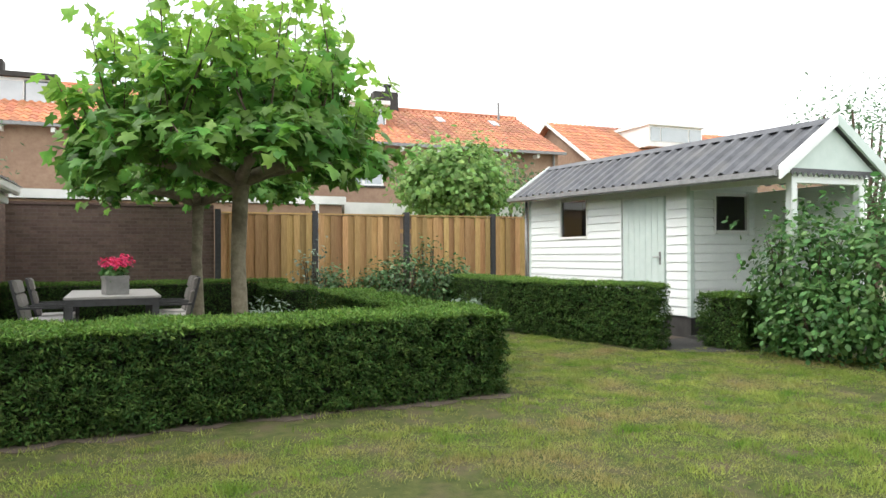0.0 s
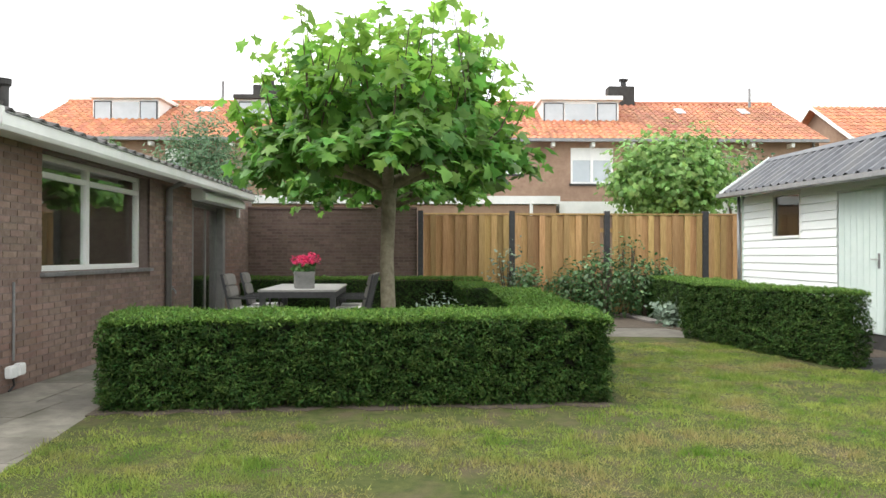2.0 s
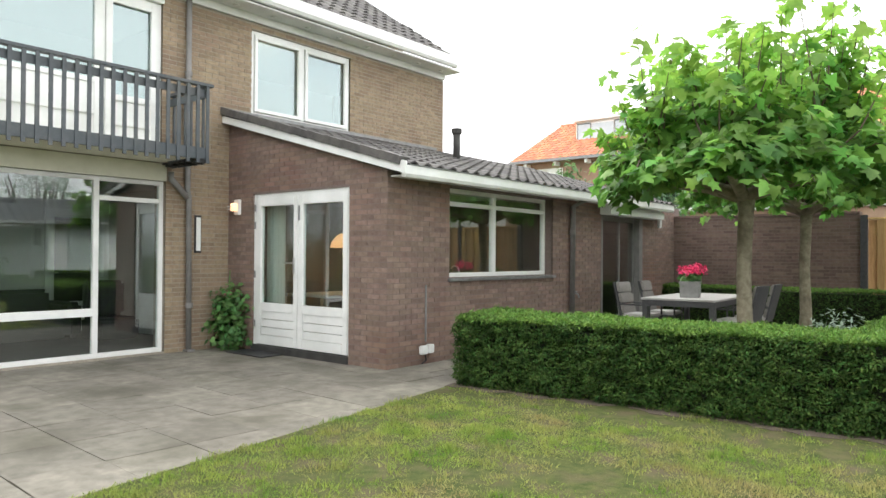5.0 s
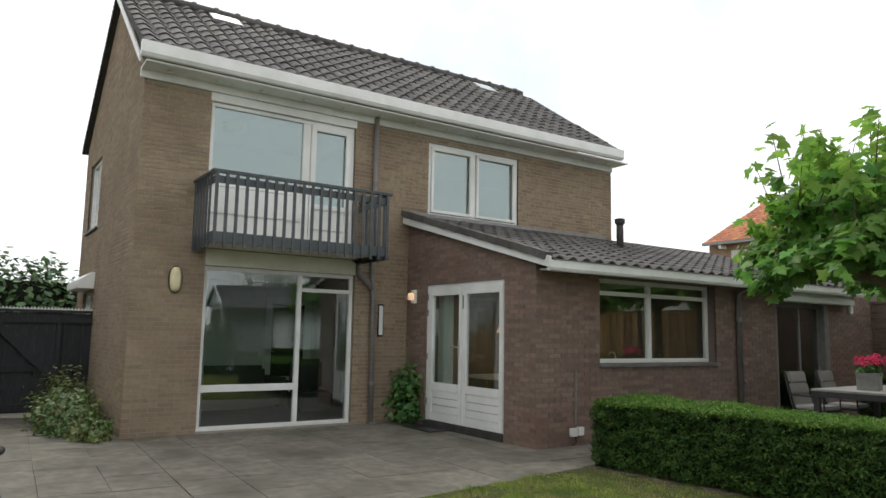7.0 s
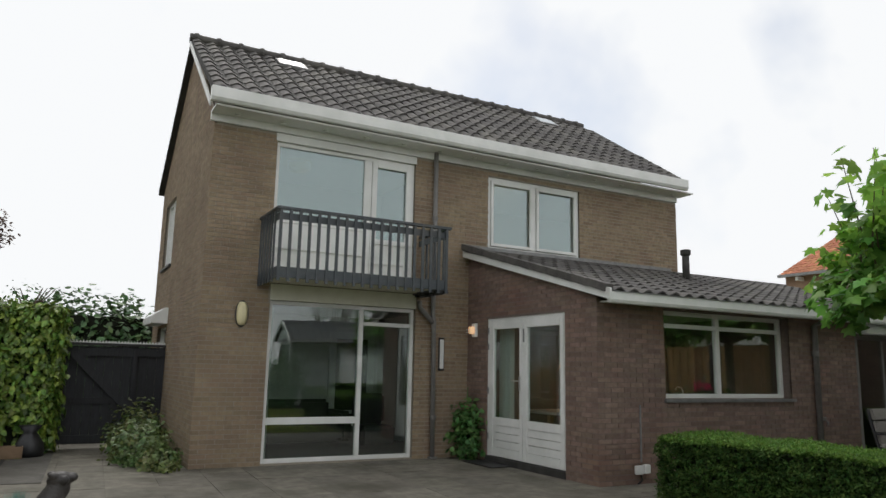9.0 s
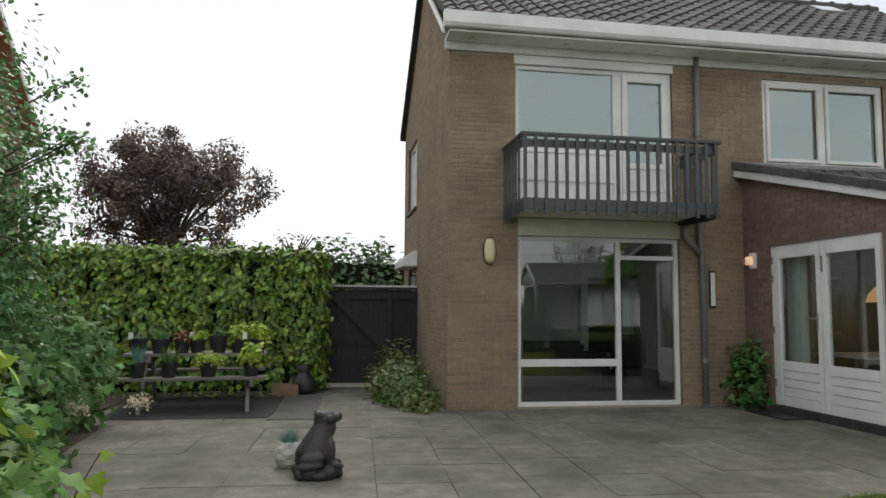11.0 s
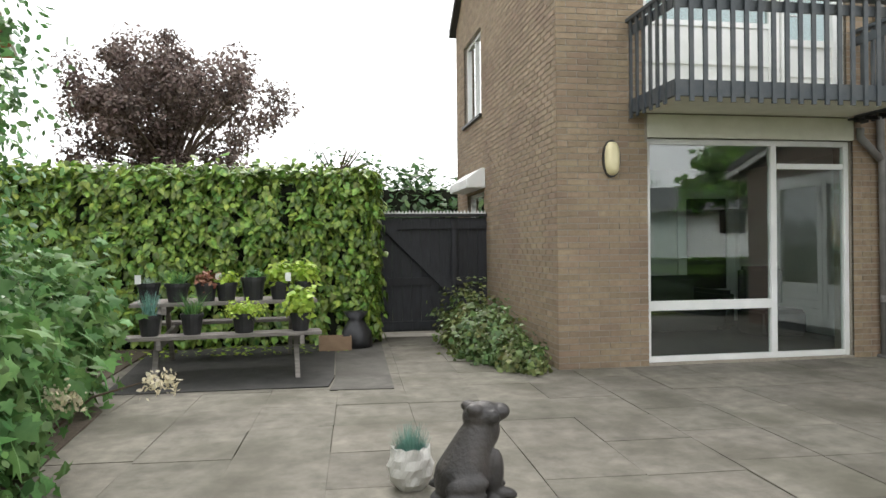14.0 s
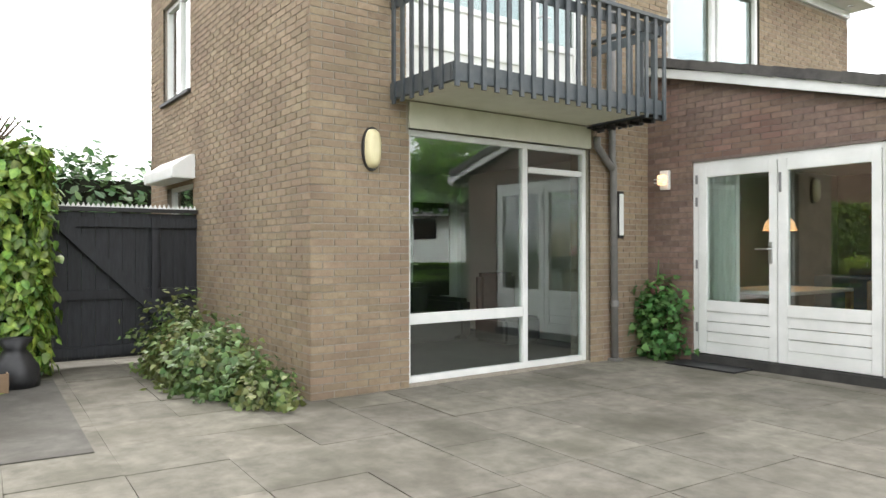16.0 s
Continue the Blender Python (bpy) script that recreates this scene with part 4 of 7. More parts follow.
g = Geo().box((-9.09, 4.2, 0.03), (-9.05, 4.35, 2.15)).box((-9.09, 5.05, 0.03), (-9.05, 5.2, 2.15)).box((-9.09, 4.35, 2.0), (-9.05, 5.05, 2.15)).box((-9.09, 4.35, 0.03), (-9.05, 5.05, 0.55))
put("door_leaf", g, WHITE, door_3, bevel=0.005)
put("pane", Geo().box((-9.085, 4.35, 0.55), (-9.075, 5.05, 2.0)), BLACK_IRON, door_3, "dark glass pane")
put("door_handle", Geo().tube([(-9.05, 4.27, 1.05), (-9.0, 4.27, 1.05), (-9.0, 4.4, 1.05)], 0.012), CHROME, door_3)
curtain = thing("curtain", "pale green hanging curtain inside the garden door", "curtain", -4.66, YD + 0.24, 0.05)
g = Geo()
pts = [(0.42 * k / 40 - 0.21, 0.03 * math.sin(k * 0.95), 0) for k in range(41)]
g.add(pts + [(x, y, 2.25) for x, y, z in pts], [(k, k + 1, 42 + k, 41 + k) for k in range(40)])
put("cloth", g, CURTAIN, curtain, smooth=True)
side_curtain = thing("curtain", "slim pale curtain at the living room window", "curtain", XF - 0.28, 2.03, 0.05, 90)
side_curtain.scale = (0.3, 1, 1)
put("cloth", Geo().add(g.v, g.f), CURTAIN, side_curtain, smooth=True)
pendant = thing("pendant_lamp", "orange glowing pendant lamp over a dining table", "lamp", -4.74, 6.99, 1.50)
put("shade", Geo().lathe([(0.20, 0.0), (0.17, 0.10), (0.09, 0.20), (0.03, 0.23)], seg=20), GLOW_SHADE, pendant, smooth=True)
put("cord", Geo().tube([(0, 0, 0.26), (0, 0, 1.0)], 0.006, 6), BLACK_IRON, pendant)
inner_table = thing("dining_table", "white dining table inside the extension", "table", -4.7, 7.0, 0.03)
put("tabletop", Geo().box((-0.5, -0.75, 0.71), (0.5, 0.75, 0.75)), WHITE, inner_table, bevel=0.008)
for x in (-0.42, 0.42):
    for y in (-0.8, 0.8):
        put("leg", Geo().box((x - 0.035, y - 0.035, 0), (x + 0.035, y + 0.035, 0.71)), OAK, inner_table)
inner_chair = thing("dining_chair", "wooden dining chair at the inner table", "chair", -3.85, 6.9, 0.03, -70)
put("seat", Geo().box((-0.21, -0.2, 0.43), (0.21, 0.2, 0.46)), OAK, inner_chair, bevel=0.01)
put("backrest", Geo().box((-0.2, 0.17, 0.6), (0.2, 0.2, 0.88)), OAK, inner_chair, bevel=0.008)
for x in (-0.18, 0.18):
    for y in (-0.17, 0.18):
        put("leg", Geo().box((x - 0.018, y - 0.018, 0), (x + 0.018, y + 0.018, 0.88 if y > 0 else 0.43)), OAK, inner_chair)
blue_unit = thing("cabinet", "blue low cabinet in the dining room", "cabinet", -4.6, 9.4, 0.03)
put("cabinet_body", Geo().box((-0.8, -0.25, 0.05), (0.8, 0.25, 0.85)), BLUE_PAINT, blue_unit, bevel=0.01)
for k in range(3):
    put("door", Geo().box((-0.78 + k * 0.53, -0.27, 0.08), (-0.27 + k * 0.53, -0.252, 0.82)), BLUE_PAINT, blue_unit, bevel=0.006)
upper_lamp = thing("ceiling_lamp", "small lit ceiling lamp in the bedroom", "lamp", -6.6, 6.3, 4.62)
put("bulb", Geo().lathe([(0.0, -0.03), (0.03, -0.02), (0.04, 0.0), (0.03, 0.02), (0.0, 0.03)], seg=12), GLOW, upper_lamp)
put("rose", Geo().lathe([(0.05, 0.03), (0.02, 0.12), (0.02, 0.38)], seg=12), WHITE, upper_lamp)
upper_lamp_2 = thing("ceiling_lamp", "dim round ceiling lamp behind the balcony window", "lamp", -6.9, 2.7, 4.85)
put("shade", Geo().lathe([(0.0, -0.05), (0.14, -0.03), (0.2, 0.03), (0.2, 0.12)], seg=18), LAMP_YELLOW, upper_lamp_2, smooth=True)
worktop = thing("kitchen_worktop", "kitchen worktop under the window", "worktop", -2.95, 8.0, 0.03)
put("top", Geo().box((-0.3, -1.6, 0.88), (0.3, 1.6, 0.92)), SLAB_DARK, worktop, bevel=0.005)
put("unit", Geo().box((-0.27, -1.58, 0.08), (0.27, 1.58, 0.879)), WHITE, worktop)
kettle = thing("kettle", "metal kettle on the worktop", "kettle", -2.85, 7.1, 0.95)
put("body", Geo().lathe([(0.0, 0), (0.09, 0), (0.1, 0.06), (0.08, 0.15), (0.03, 0.2), (0, 0.21)], seg=16), CHROME, kettle, smooth=True)
faucet = thing("faucet", "chrome kitchen mixer tap", "faucet", -2.8, 7.55, 0.95)
put("spout", Geo().tube([(0, 0, 0), (0, 0, 0.22), (-0.03, 0, 0.27), (-0.1, 0, 0.28), (-0.15, 0, 0.24)], 0.012, 8), CHROME, faucet, smooth=True)
vase = thing("flower_pot", "white pot with a small dark plant by the window", "pot", -2.8, 8.6, 0.95)
put("pot", Geo().lathe([(0.0, 0), (0.06, 0), (0.085, 0.15), (0.075, 0.15), (0.06, 0.02)], seg=16), WHITE, vase, smooth=True)
p_, n_ = clumps((0, 0, 0.22), (0.09, 0.09, 0.06), 12, 5, (0.02, 0.02, 0.02))
leaves("plant", p_, n_, 0.07, "oval", DARK_LEAF, vase)


# ---- ground ----
def edge_x(y):
    """Where the lawn meets the paving."""
    return -0.25 - 0.145 * y


def sheet(name, poly, z, mat, label, category, depth=0.02):
    return tagged(put(name, Geo().prism([(x, y, z - depth) for x, y in poly], (0, 0, depth)), mat, kind="structure"), label, category)


far_ground = Geo().box((-250, -250, -0.3), (250, 400, -0.06))
tagged(put("ground", far_ground, GROUND, kind="structure"), "rough grassy ground reaching the horizon", "ground")
sheet("lawn", [(edge_x(-9), -9), (9.5, -9), (9.5, 10.2), (3.3, 10.6), (3.3, 5.9), (-0.9, 5.6), (edge_x(5.0), 5.0)], 0.008, LAWN, "patchy dry green lawn with worn spots", "lawn", 0.05)
terrace = sheet("terrace", [(-11, -6), (edge_x(-6), -6), (edge_x(5.0), 5.0), (-0.9, 5.9), (2.6, 5.9), (2.6, 14.4), (-2.4, 14.4), (-2.4, 5.4), (-11, 5.4)], -0.012, JOINT, "terrace bed of joint sand under the slabs", "pavement")
path = sheet("path", [(2.6, 10.6), (5.6, 10.25), (7.6, 6.9), (7.6, 7.9), (5.7, 11.6), (2.6, 11.8)], 0.012, SLAB, "narrow grey concrete path towards the shed", "pavement", 0.06)
sheet("shed_pavement", [(6.4, 7.0), (7.63, 6.6), (7.63, 9.2), (6.9, 9.2)], 0.016, SLAB_DARK, "dark paved strip at the shed door", "pavement", 0.06)
sheet("planting_bed", [(3.0, 11.8), (5.75, 11.6), (6.6, 8.0), (7.6, 8.2), (7.6, 14.4), (2.6, 14.4), (2.6, 11.8)], 0.018, SOIL, "bare brown soil bed along the fence", "soil", 0.05)
sheet("border_soil", [(-8.0, -9), (1.6, -9), (1.6, -2.1), (0.6, -1.95), (-0.4, -2.4), (-2.2, -3.0), (-4.5, -3.12), (-5.2, -3.5), (-8.0, -3.5)], 0.016, SOIL, "dark soil of the shrub border", "soil", 0.05)
# Thin sheet over the slabs, coloured much darker than the terrace.
sheet("dark_paving", [(-7.9, -3.5), (-5.16, -3.3), (-5.12, -1.36), (-5.55, -1.3), (-7.9, -1.24)], 0.011, SLAB_DARK, "dark slabs under the picnic table", "pavement", 0.01)

# Thin sheet that puts the shaded tone on the slabs by its colour.
sheet("shaded_paving", [(-7.9, -1.23), (-5.54, -1.29), (-4.95, -1.35), (-4.9, -0.78), (-7.9, -0.64)], 0.009, SLAB_SHADED, "grey-brown slabs toned as shaded beside the dark paving", "pavement", 0.01)
foot = [(-1.0 + 4.25 * k / 60, 5.06 + 0.35 * k / 60 + 0.22 * noise.noise(Vector((k * 0.21, 4.2, 0))) + 0.1 * noise.noise(Vector((k * 0.8, 1.2, 0)))) for k in range(61)]
sheet("hedge_soil", foot + [(3.2, 5.9), (-1.1, 5.9)], 0.012, SOIL, "bare brown earth along the hedge foot", "soil", 0.05)

# grass blades
N = 500000
gx, gy = rng.uniform(-1.4, 8.2, N), rng.uniform(0.2, 9.6, N)
ok = (gx > edge_x(gy) + 0.02 * rng.normal(size=N)) & ~((gy > 5.12 + 0.08 * gx + 0.16 * rng.normal(size=N)) & (gx < 3.4)) & ~((gx > 6.0) & (gy > 7.2))
worn = np.array([noise.noise(Vector((a * 0.9, b * 0.9, 3.1))) for a, b in zip(gx, gy)])
worn += 0.5 * np.array([noise.noise(Vector((a * 4.3, b * 4.3, 8.1))) for a, b in zip(gx, gy)])
worn += 0.34 * np.clip((gy - 3.2) / 2.0, 0, 1) * (gx < 3.4) - 0.12 * np.clip((gx - 3.2) / 1.5, 0, 1) + 0.14 * np.clip((1.6 - gx) / 1.5, 0, 1) * np.clip((gy - 2.4) / 1.2, 0, 1)
ok &= worn < 0.27 + 0.3 * rng.uniform(-1, 1, N)
gx, gy = gx[ok], gy[ok]
n = len(gx)
ang, h, wd = rng.uniform(0, 6.283, n), rng.uniform(0.008, 0.034, n), rng.uniform(0.0018, 0.0052, n)
tuft = np.array([noise.noise(Vector((a * 5.5, b * 5.5, 1.7))) for a, b in zip(gx, gy)])
h *= 1 + 1.6 * np.clip(tuft, -0.3, 1)
wd *= 1 + 0.6 * np.clip(tuft, -0.3, 1)
lx, ly = rng.normal(size=n) * 0.018, rng.normal(size=n) * 0.018
base = np.c_[gx, gy, np.full(n, 0.006)]
side = np.c_[np.cos(ang), np.sin(ang), np.zeros(n)] * wd[:, None]
verts = np.stack([base - side, base + side, base + np.c_[lx, ly, h]], 1).reshape(-1, 3)
tagged(new("grass", array_mesh("grass", verts, np.arange(3 * n).reshape(-1, 3), BLADE)), "short uneven lawn grass, partly yellowed", "grass", kind="stuff")


# ---- hedges ----
def hedge(label, corners, top, group="", lean=0.0, density=9500):
    """A clipped yew hedge over a four-cornered plan, with shade-darkened sprays on its faces and a lighter layer on
    top.
    """
    t = thing("hedge", label, "hedge", group=group)
    c = [Vector((x, y, 0)) for x, y in corners]
    mid = sum(c, Vector()) / 4
    iu, iv = 0.14 / (c[1] - c[0]).length, 0.14 / (c[2] - c[1]).length
    inn = [(c[0] * (1 - u) + c[1] * u) * (1 - v) + (c[3] * (1 - u) + c[2] * u) * v for u, v in ((iu, iv), (1 - iu, iv), (1 - iu, 1 - iv), (iu, 1 - iv))]
    # Inset solid block, coloured almost black so gaps in the sprays look shaded.
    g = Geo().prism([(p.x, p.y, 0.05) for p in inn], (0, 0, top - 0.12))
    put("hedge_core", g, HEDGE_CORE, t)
    pts, nrm = [], []
    for i in range(4):
        a, b = c[i], c[(i + 1) % 4]
        e = b - a
        out = Vector((e.y, -e.x, 0)).normalized()
        if out.dot((a + b) / 2 - mid) < 0:
            out = -out
        k = int(e.length * top * density)
        u, z = rng.uniform(0, 1, k), rng.uniform(0.02, 1, k) * top
        wave = np.array([noise.noise(Vector((a.x + e.x * q, a.y + e.y * q, w)) * 2.3) for q, w in zip(u, z)])
        fine_ = np.array([noise.noise(Vector((a.x + e.x * q, a.y + e.y * q, w * 1.6)) * 8.5) for q, w in zip(u, z)])
        low = np.clip((0.1 - z) / 0.1, 0, 1) * 0.04
        off = wave * 0.05 + fine_ * 0.07 - 0.11 * rng.uniform(0, 1, k) ** 1.4 - low
        round_ = -0.06 * np.clip((z - top + 0.08) / 0.08, 0, 1)
        off = off + round_
        p = np.array(a)[None] + u[:, None] * np.array(e)[None] + off[:, None] * np.array(out)[None]
        p[:, 2] = z
        full = fine_ > -0.52 + 0.2 * rng.uniform(-1, 1, k)
        p, k = p[full], int(full.sum())
        pts.append(p)
        nrm.append(0.55 * np.repeat(np.array(out)[None], k, 0) + np.array([0, 0, 0.8]))
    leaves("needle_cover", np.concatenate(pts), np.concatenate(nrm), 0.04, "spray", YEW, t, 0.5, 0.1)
    a, b, d, e = (np.array(p) for p in c)
    area = (c[1] - c[0]).length * (c[2] - c[1]).length
    k = int(area * density * 1.1)
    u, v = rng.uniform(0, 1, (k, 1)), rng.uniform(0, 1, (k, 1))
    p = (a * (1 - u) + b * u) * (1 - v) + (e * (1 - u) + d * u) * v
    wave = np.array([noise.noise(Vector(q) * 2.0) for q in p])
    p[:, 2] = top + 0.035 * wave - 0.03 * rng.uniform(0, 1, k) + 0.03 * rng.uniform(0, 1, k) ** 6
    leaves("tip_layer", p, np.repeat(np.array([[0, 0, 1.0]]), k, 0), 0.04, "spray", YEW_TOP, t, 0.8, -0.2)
    return t


hedge("clipped green yew hedge in front of the dining terrace", [(-0.95, 5.12), (3.25, 5.48), (3.2, 6.3), (-1.15, 6.15)], 0.75, "terrace hedges")
hedge("clipped yew hedge along the terrace side", [(2.55, 6.3), (3.22, 6.3), (3.3, 10.6), (2.6, 10.6)], 0.74, "terrace hedges", density=6800)
hedge("clipped yew hedge block beyond the terrace gap", [(2.2, 11.9), (2.9, 11.9), (2.75, 13.9), (2.1, 13.9)], 0.72, "terrace hedges", density=3800)
hedge("long yew hedge under the garden wall", [(-2.2, 13.75), (2.7, 13.75), (2.7, 14.3), (-2.2, 14.3)], 0.80, "terrace hedges", density=3800)
hedge("yew hedge in front of the white shed", [(6.25, 7.25), (6.66, 7.38), (6.0, 10.5), (5.5, 10.3)], 0.86, "shed hedges", density=6800)
hedge("yew hedge running back to the fence", [(6.0, 10.6), (6.7, 10.6), (6.7, 14.1), (6.0, 14.1)], 0.84, "shed hedges", density=3600)
hedge("short yew hedge beside the shed porch", [(7.1, 7.4), (7.2, 6.7), (8.0, 6.9), (7.9, 7.6)], 0.72, "shed hedges", density=6000)

# ---- fence ----
fence = structure("fence", "new wooden board fence between dark concrete posts", "fence")
POSTS = [1.43, 3.36, 5.37, 7.46]
pieces(fence, "post", Geo().prism([(-0.055, -0.055, 0), (0.055, -0.055, 0), (0.055, 0.055, 0), (-0.055, 0.055, 0)], (0, 0, 2.2)), [pose(x, 14.40, 0) for x in POSTS], POST_DARK)
fence_boards, x, k = [], 1.5, 0
while x < 8.25:
    if all(abs(x + 0.07 - p) > 0.10 for p in POSTS):
        fence_boards.append(Matrix.LocRotScale((x + 0.07, 14.385 if k % 2 else 14.43, 1.08 + random.uniform(-0.004, 0.004)), Euler((0, random.uniform(-0.003, 0.003), 0)), (0.118 if k % 2 else 0.15, 0.018, 2.05)))
    x += 0.128
    k += 1
pieces(fence, "board", UNIT, fence_boards, FENCE_WOOD)
put("base_board", Geo().box((1.48, 14.44, 0.0), (8.3, 14.48, 0.1)), POST_DARK, fence)
for a, b in zip(POSTS, POSTS[1:] + [8.3]):
    put("cap_rail", Geo().box((a + 0.055, 14.37, 2.115), (b - 0.055, 14.46, 2.15)), FENCE_WOOD, fence, "pale top rail", 0.004)
    for z in (0.35, 1.75):
        put("rail", Geo().box((a + 0.055, 14.446, z), (b - 0.055, 14.48, z + 0.09)), FENCE_WOOD, fence)

# ---- shed ----
shed = thing("shed", "white weatherboard garden shed with corrugated roof and porch", "shed", 7.63, 8.1, 0)
SY, SW = 4.85, 1.3
hole_w, hole_d = (2.72, 3.60, 1.60, 2.28), (0.56, 1.62, 0.2, 2.18)


def on_shed(u, d, z):
    return Vector((-d, u, z))


def on_porch(u, d, z):
    return Vector((u, -d, z))


put("wall", panel(Geo(), on_shed, 0, SY, 0.32, 2.38, -0.06, -0.02, [hole_w, hole_d]), SHED_WHITE, shed)
put("wall", panel(Geo(), on_porch, 0.06, SW, 0.32, 2.34, -0.06, -0.02, [(0.48, 1.08, 1.62, 2.14)]), SHED_WHITE, shed)
put("wall", Geo().box((0.02, SY - 0.04, 0.32), (SW, SY, 2.4)).box((SW - 0.04, 0.02, 0.32), (SW, SY - 0.04, 2.4)), SHED_WHITE, shed)
put("foundation", Geo().box((0.01, 0.01, -0.05), (SW, SY, 0.318)), SLAB_DARK, shed, "dark block base")
put("floor_plate", Geo().box((0.07, 0.07, 0.32), (SW - 0.05, SY - 0.05, 0.34)), SLAB_DARK, shed)
boards = []
for k in range(15):
    z = 0.40 + k * 0.134
    spans = [(0.05, SY - 0.06)]
    for h in (hole_w, hole_d):
        if h[2] - 0.02 < z < h[3] + 0.02:
            spans = [s for a, b in spans for s in ((a, min(b, h[0] - 0.04)), (max(a, h[1] + 0.04), b))]
    boards += [Matrix.LocRotScale((-0.004, (a + b) / 2, z), Euler((0, radians(6), 0)), (0.02, b - a, 0.128)) for a, b in spans if b - a > 0.03]
    spans = [(0.06, SW)] if not 1.58 < z < 2.18 else [(0.06, 0.45), (1.11, SW)]
    boards += [Matrix.LocRotScale(((a + b) / 2, -0.004, z), Euler((radians(-6), 0, 0)), (b - a, 0.02, 0.128)) for a, b in spans]
pieces(shed, "weatherboard", UNIT, boards, SHED_WHITE)
put("corner_trim", Geo().box((-0.025, -0.025, 0.32), (0.05, 0.05, 2.36)), SHED_GREEN, shed, bevel=0.004)
put("corner_trim", Geo().box((-0.025, SY - 0.06, 0.32), (0.03, SY + 0.01, 2.4)), SHED_GREEN, shed, bevel=0.004)
put("downpipe", Geo().tube([(-0.07, SY + 0.02, 2.4), (-0.06, SY + 0.02, 0.0)], 0.035, 10), ZINC, shed, smooth=True)
sdoor = put("door", Geo().box(on_shed(hole_d[0] + 0.01, -0.045, 0.22), on_shed(hole_d[1] - 0.01, 0.008, 2.17)), SHED_GREEN, shed, "pale green boarded shed door", 0.004)
for k in range(7):
    put("door_board", Geo().box(on_shed(0.575 + k * 0.147, 0.009, 0.23), on_shed(0.718 + k * 0.147, 0.018, 2.165)), SHED_GREEN, sdoor, bevel=0.003)
put("door_handle", Geo().tube([on_shed(0.66, 0.02, 1.22), on_shed(0.66, 0.06, 1.22), on_shed(0.78, 0.06, 1.22)], 0.01), CHROME, sdoor)
put("lock_plate", Geo().box(on_shed(0.64, 0.019, 1.10), on_shed(0.68, 0.026, 1.30)), ZINC, sdoor)
for P, h in ((on_shed, hole_w), (on_porch, (0.48, 1.08, 1.62, 2.14))):
    u0, u1, z0, z1 = h
    g = Geo().box(P(u0 - 0.05, -0.06, z0 - 0.05), P(u0, 0.02, z1 + 0.04)).box(P(u1, -0.06, z0 - 0.05), P(u1 + 0.05, 0.02, z1 + 0.04)).box(P(u0, -0.06, z0 - 0.05), P(u1, 0.03, z0)).box(P(u0, -0.06, z1), P(u1, 0.02, z1 + 0.04))
    win = put("window", g, WHITE, shed, "white framed dark window", 0.004)
    pn = put("pane", Geo().box(P(u0, -0.03, z0), P(u1, -0.026, z1)), GLASS_DARK, win)
    pn.visible_shadow = False
EZ0, EZ1, RX, RISE = 2.28, 2.46, 0.62, 0.66
PF = -1.93


def eave_z(y):
    return EZ0 + (EZ1 - EZ0) * (y - PF) / (SY + 0.2 - PF)


g = Geo()
rows_n = 130
for side_ in (-1, 1):
    pts = []
    for i in range(rows_n + 1):
        y = PF + (SY + 0.2 - PF) * i / rows_n
        b = (0.0, 0.0, 0.0, 0.048, 0.048)[i % 5]
        ez = eave_z(y)
        pts += [(RX + side_ * 0.92, y, ez + b), (RX, y, ez + RISE + b)]
    g.add(pts, [(2 * i, 2 * i + 2, 2 * i + 3, 2 * i + 1) for i in range(rows_n)])
    g.add([(x, y, z - 0.012) for x, y, z in pts], [(2 * i, 2 * i + 1, 2 * i + 3, 2 * i + 2) for i in range(rows_n)])
put("roof_sheet", g, CORRUGATED, shed, "dark corrugated sheets")
put("ridge_strip", Geo().prism([(RX - 0.12, PF, EZ0 + RISE - 0.04), (RX, PF, EZ0 + RISE + 0.05), (RX + 0.12, PF, EZ0 + RISE - 0.04), (RX, PF, EZ0 + RISE + 0.02)], (0, SY + 0.2 - PF, EZ1 - EZ0)), CORRUGATED, shed)
put("gutter", Geo().prism([(-0.42, PF, EZ0 - 0.07), (-0.33, PF, EZ0 - 0.09), (-0.25, PF, EZ0 - 0.05), (-0.25, PF, EZ0 + 0.0), (-0.41, PF, EZ0 + 0.0)], (0, SY + 0.25 - PF, EZ1 - EZ0)), ZINC, shed, "grey eaves gutter")
put("porch_beam", Geo().prism([(-0.02, PF + 0.1, EZ0 - 0.13), (0.08, PF + 0.1, EZ0 - 0.13), (0.08, PF + 0.1, EZ0 + 0.02), (-0.02, PF + 0.1, EZ0 + 0.02)], (0, -PF - 0.1, 0.05)).box((0.08, PF + 0.1, EZ0 - 0.13), (1.25, PF + 0.2, EZ0 - 0.01)), SHED_WHITE, shed)
put("gable_panel", Geo().prism([(-0.2, PF + 0.05, EZ0 - 0.02), (1.45, PF + 0.05, EZ0 - 0.02), (RX, PF + 0.05, EZ0 + RISE - 0.06)], (0, 0.03, 0)), SHED_GREEN, shed)
put("scalloped_trim", Geo().prism([(-0.1 + 0.09 * k + dx, PF + 0.04, EZ0 - 0.01 + dz) for k in range(16) for dx, dz in ((0, 0), (0.03, -0.05), (0.06, 0.0))] + [(1.4, PF + 0.04, EZ0 + 0.04), (-0.1, PF + 0.04, EZ0 + 0.04)], (0, 0.01, 0)), CORRUGATED, shed)
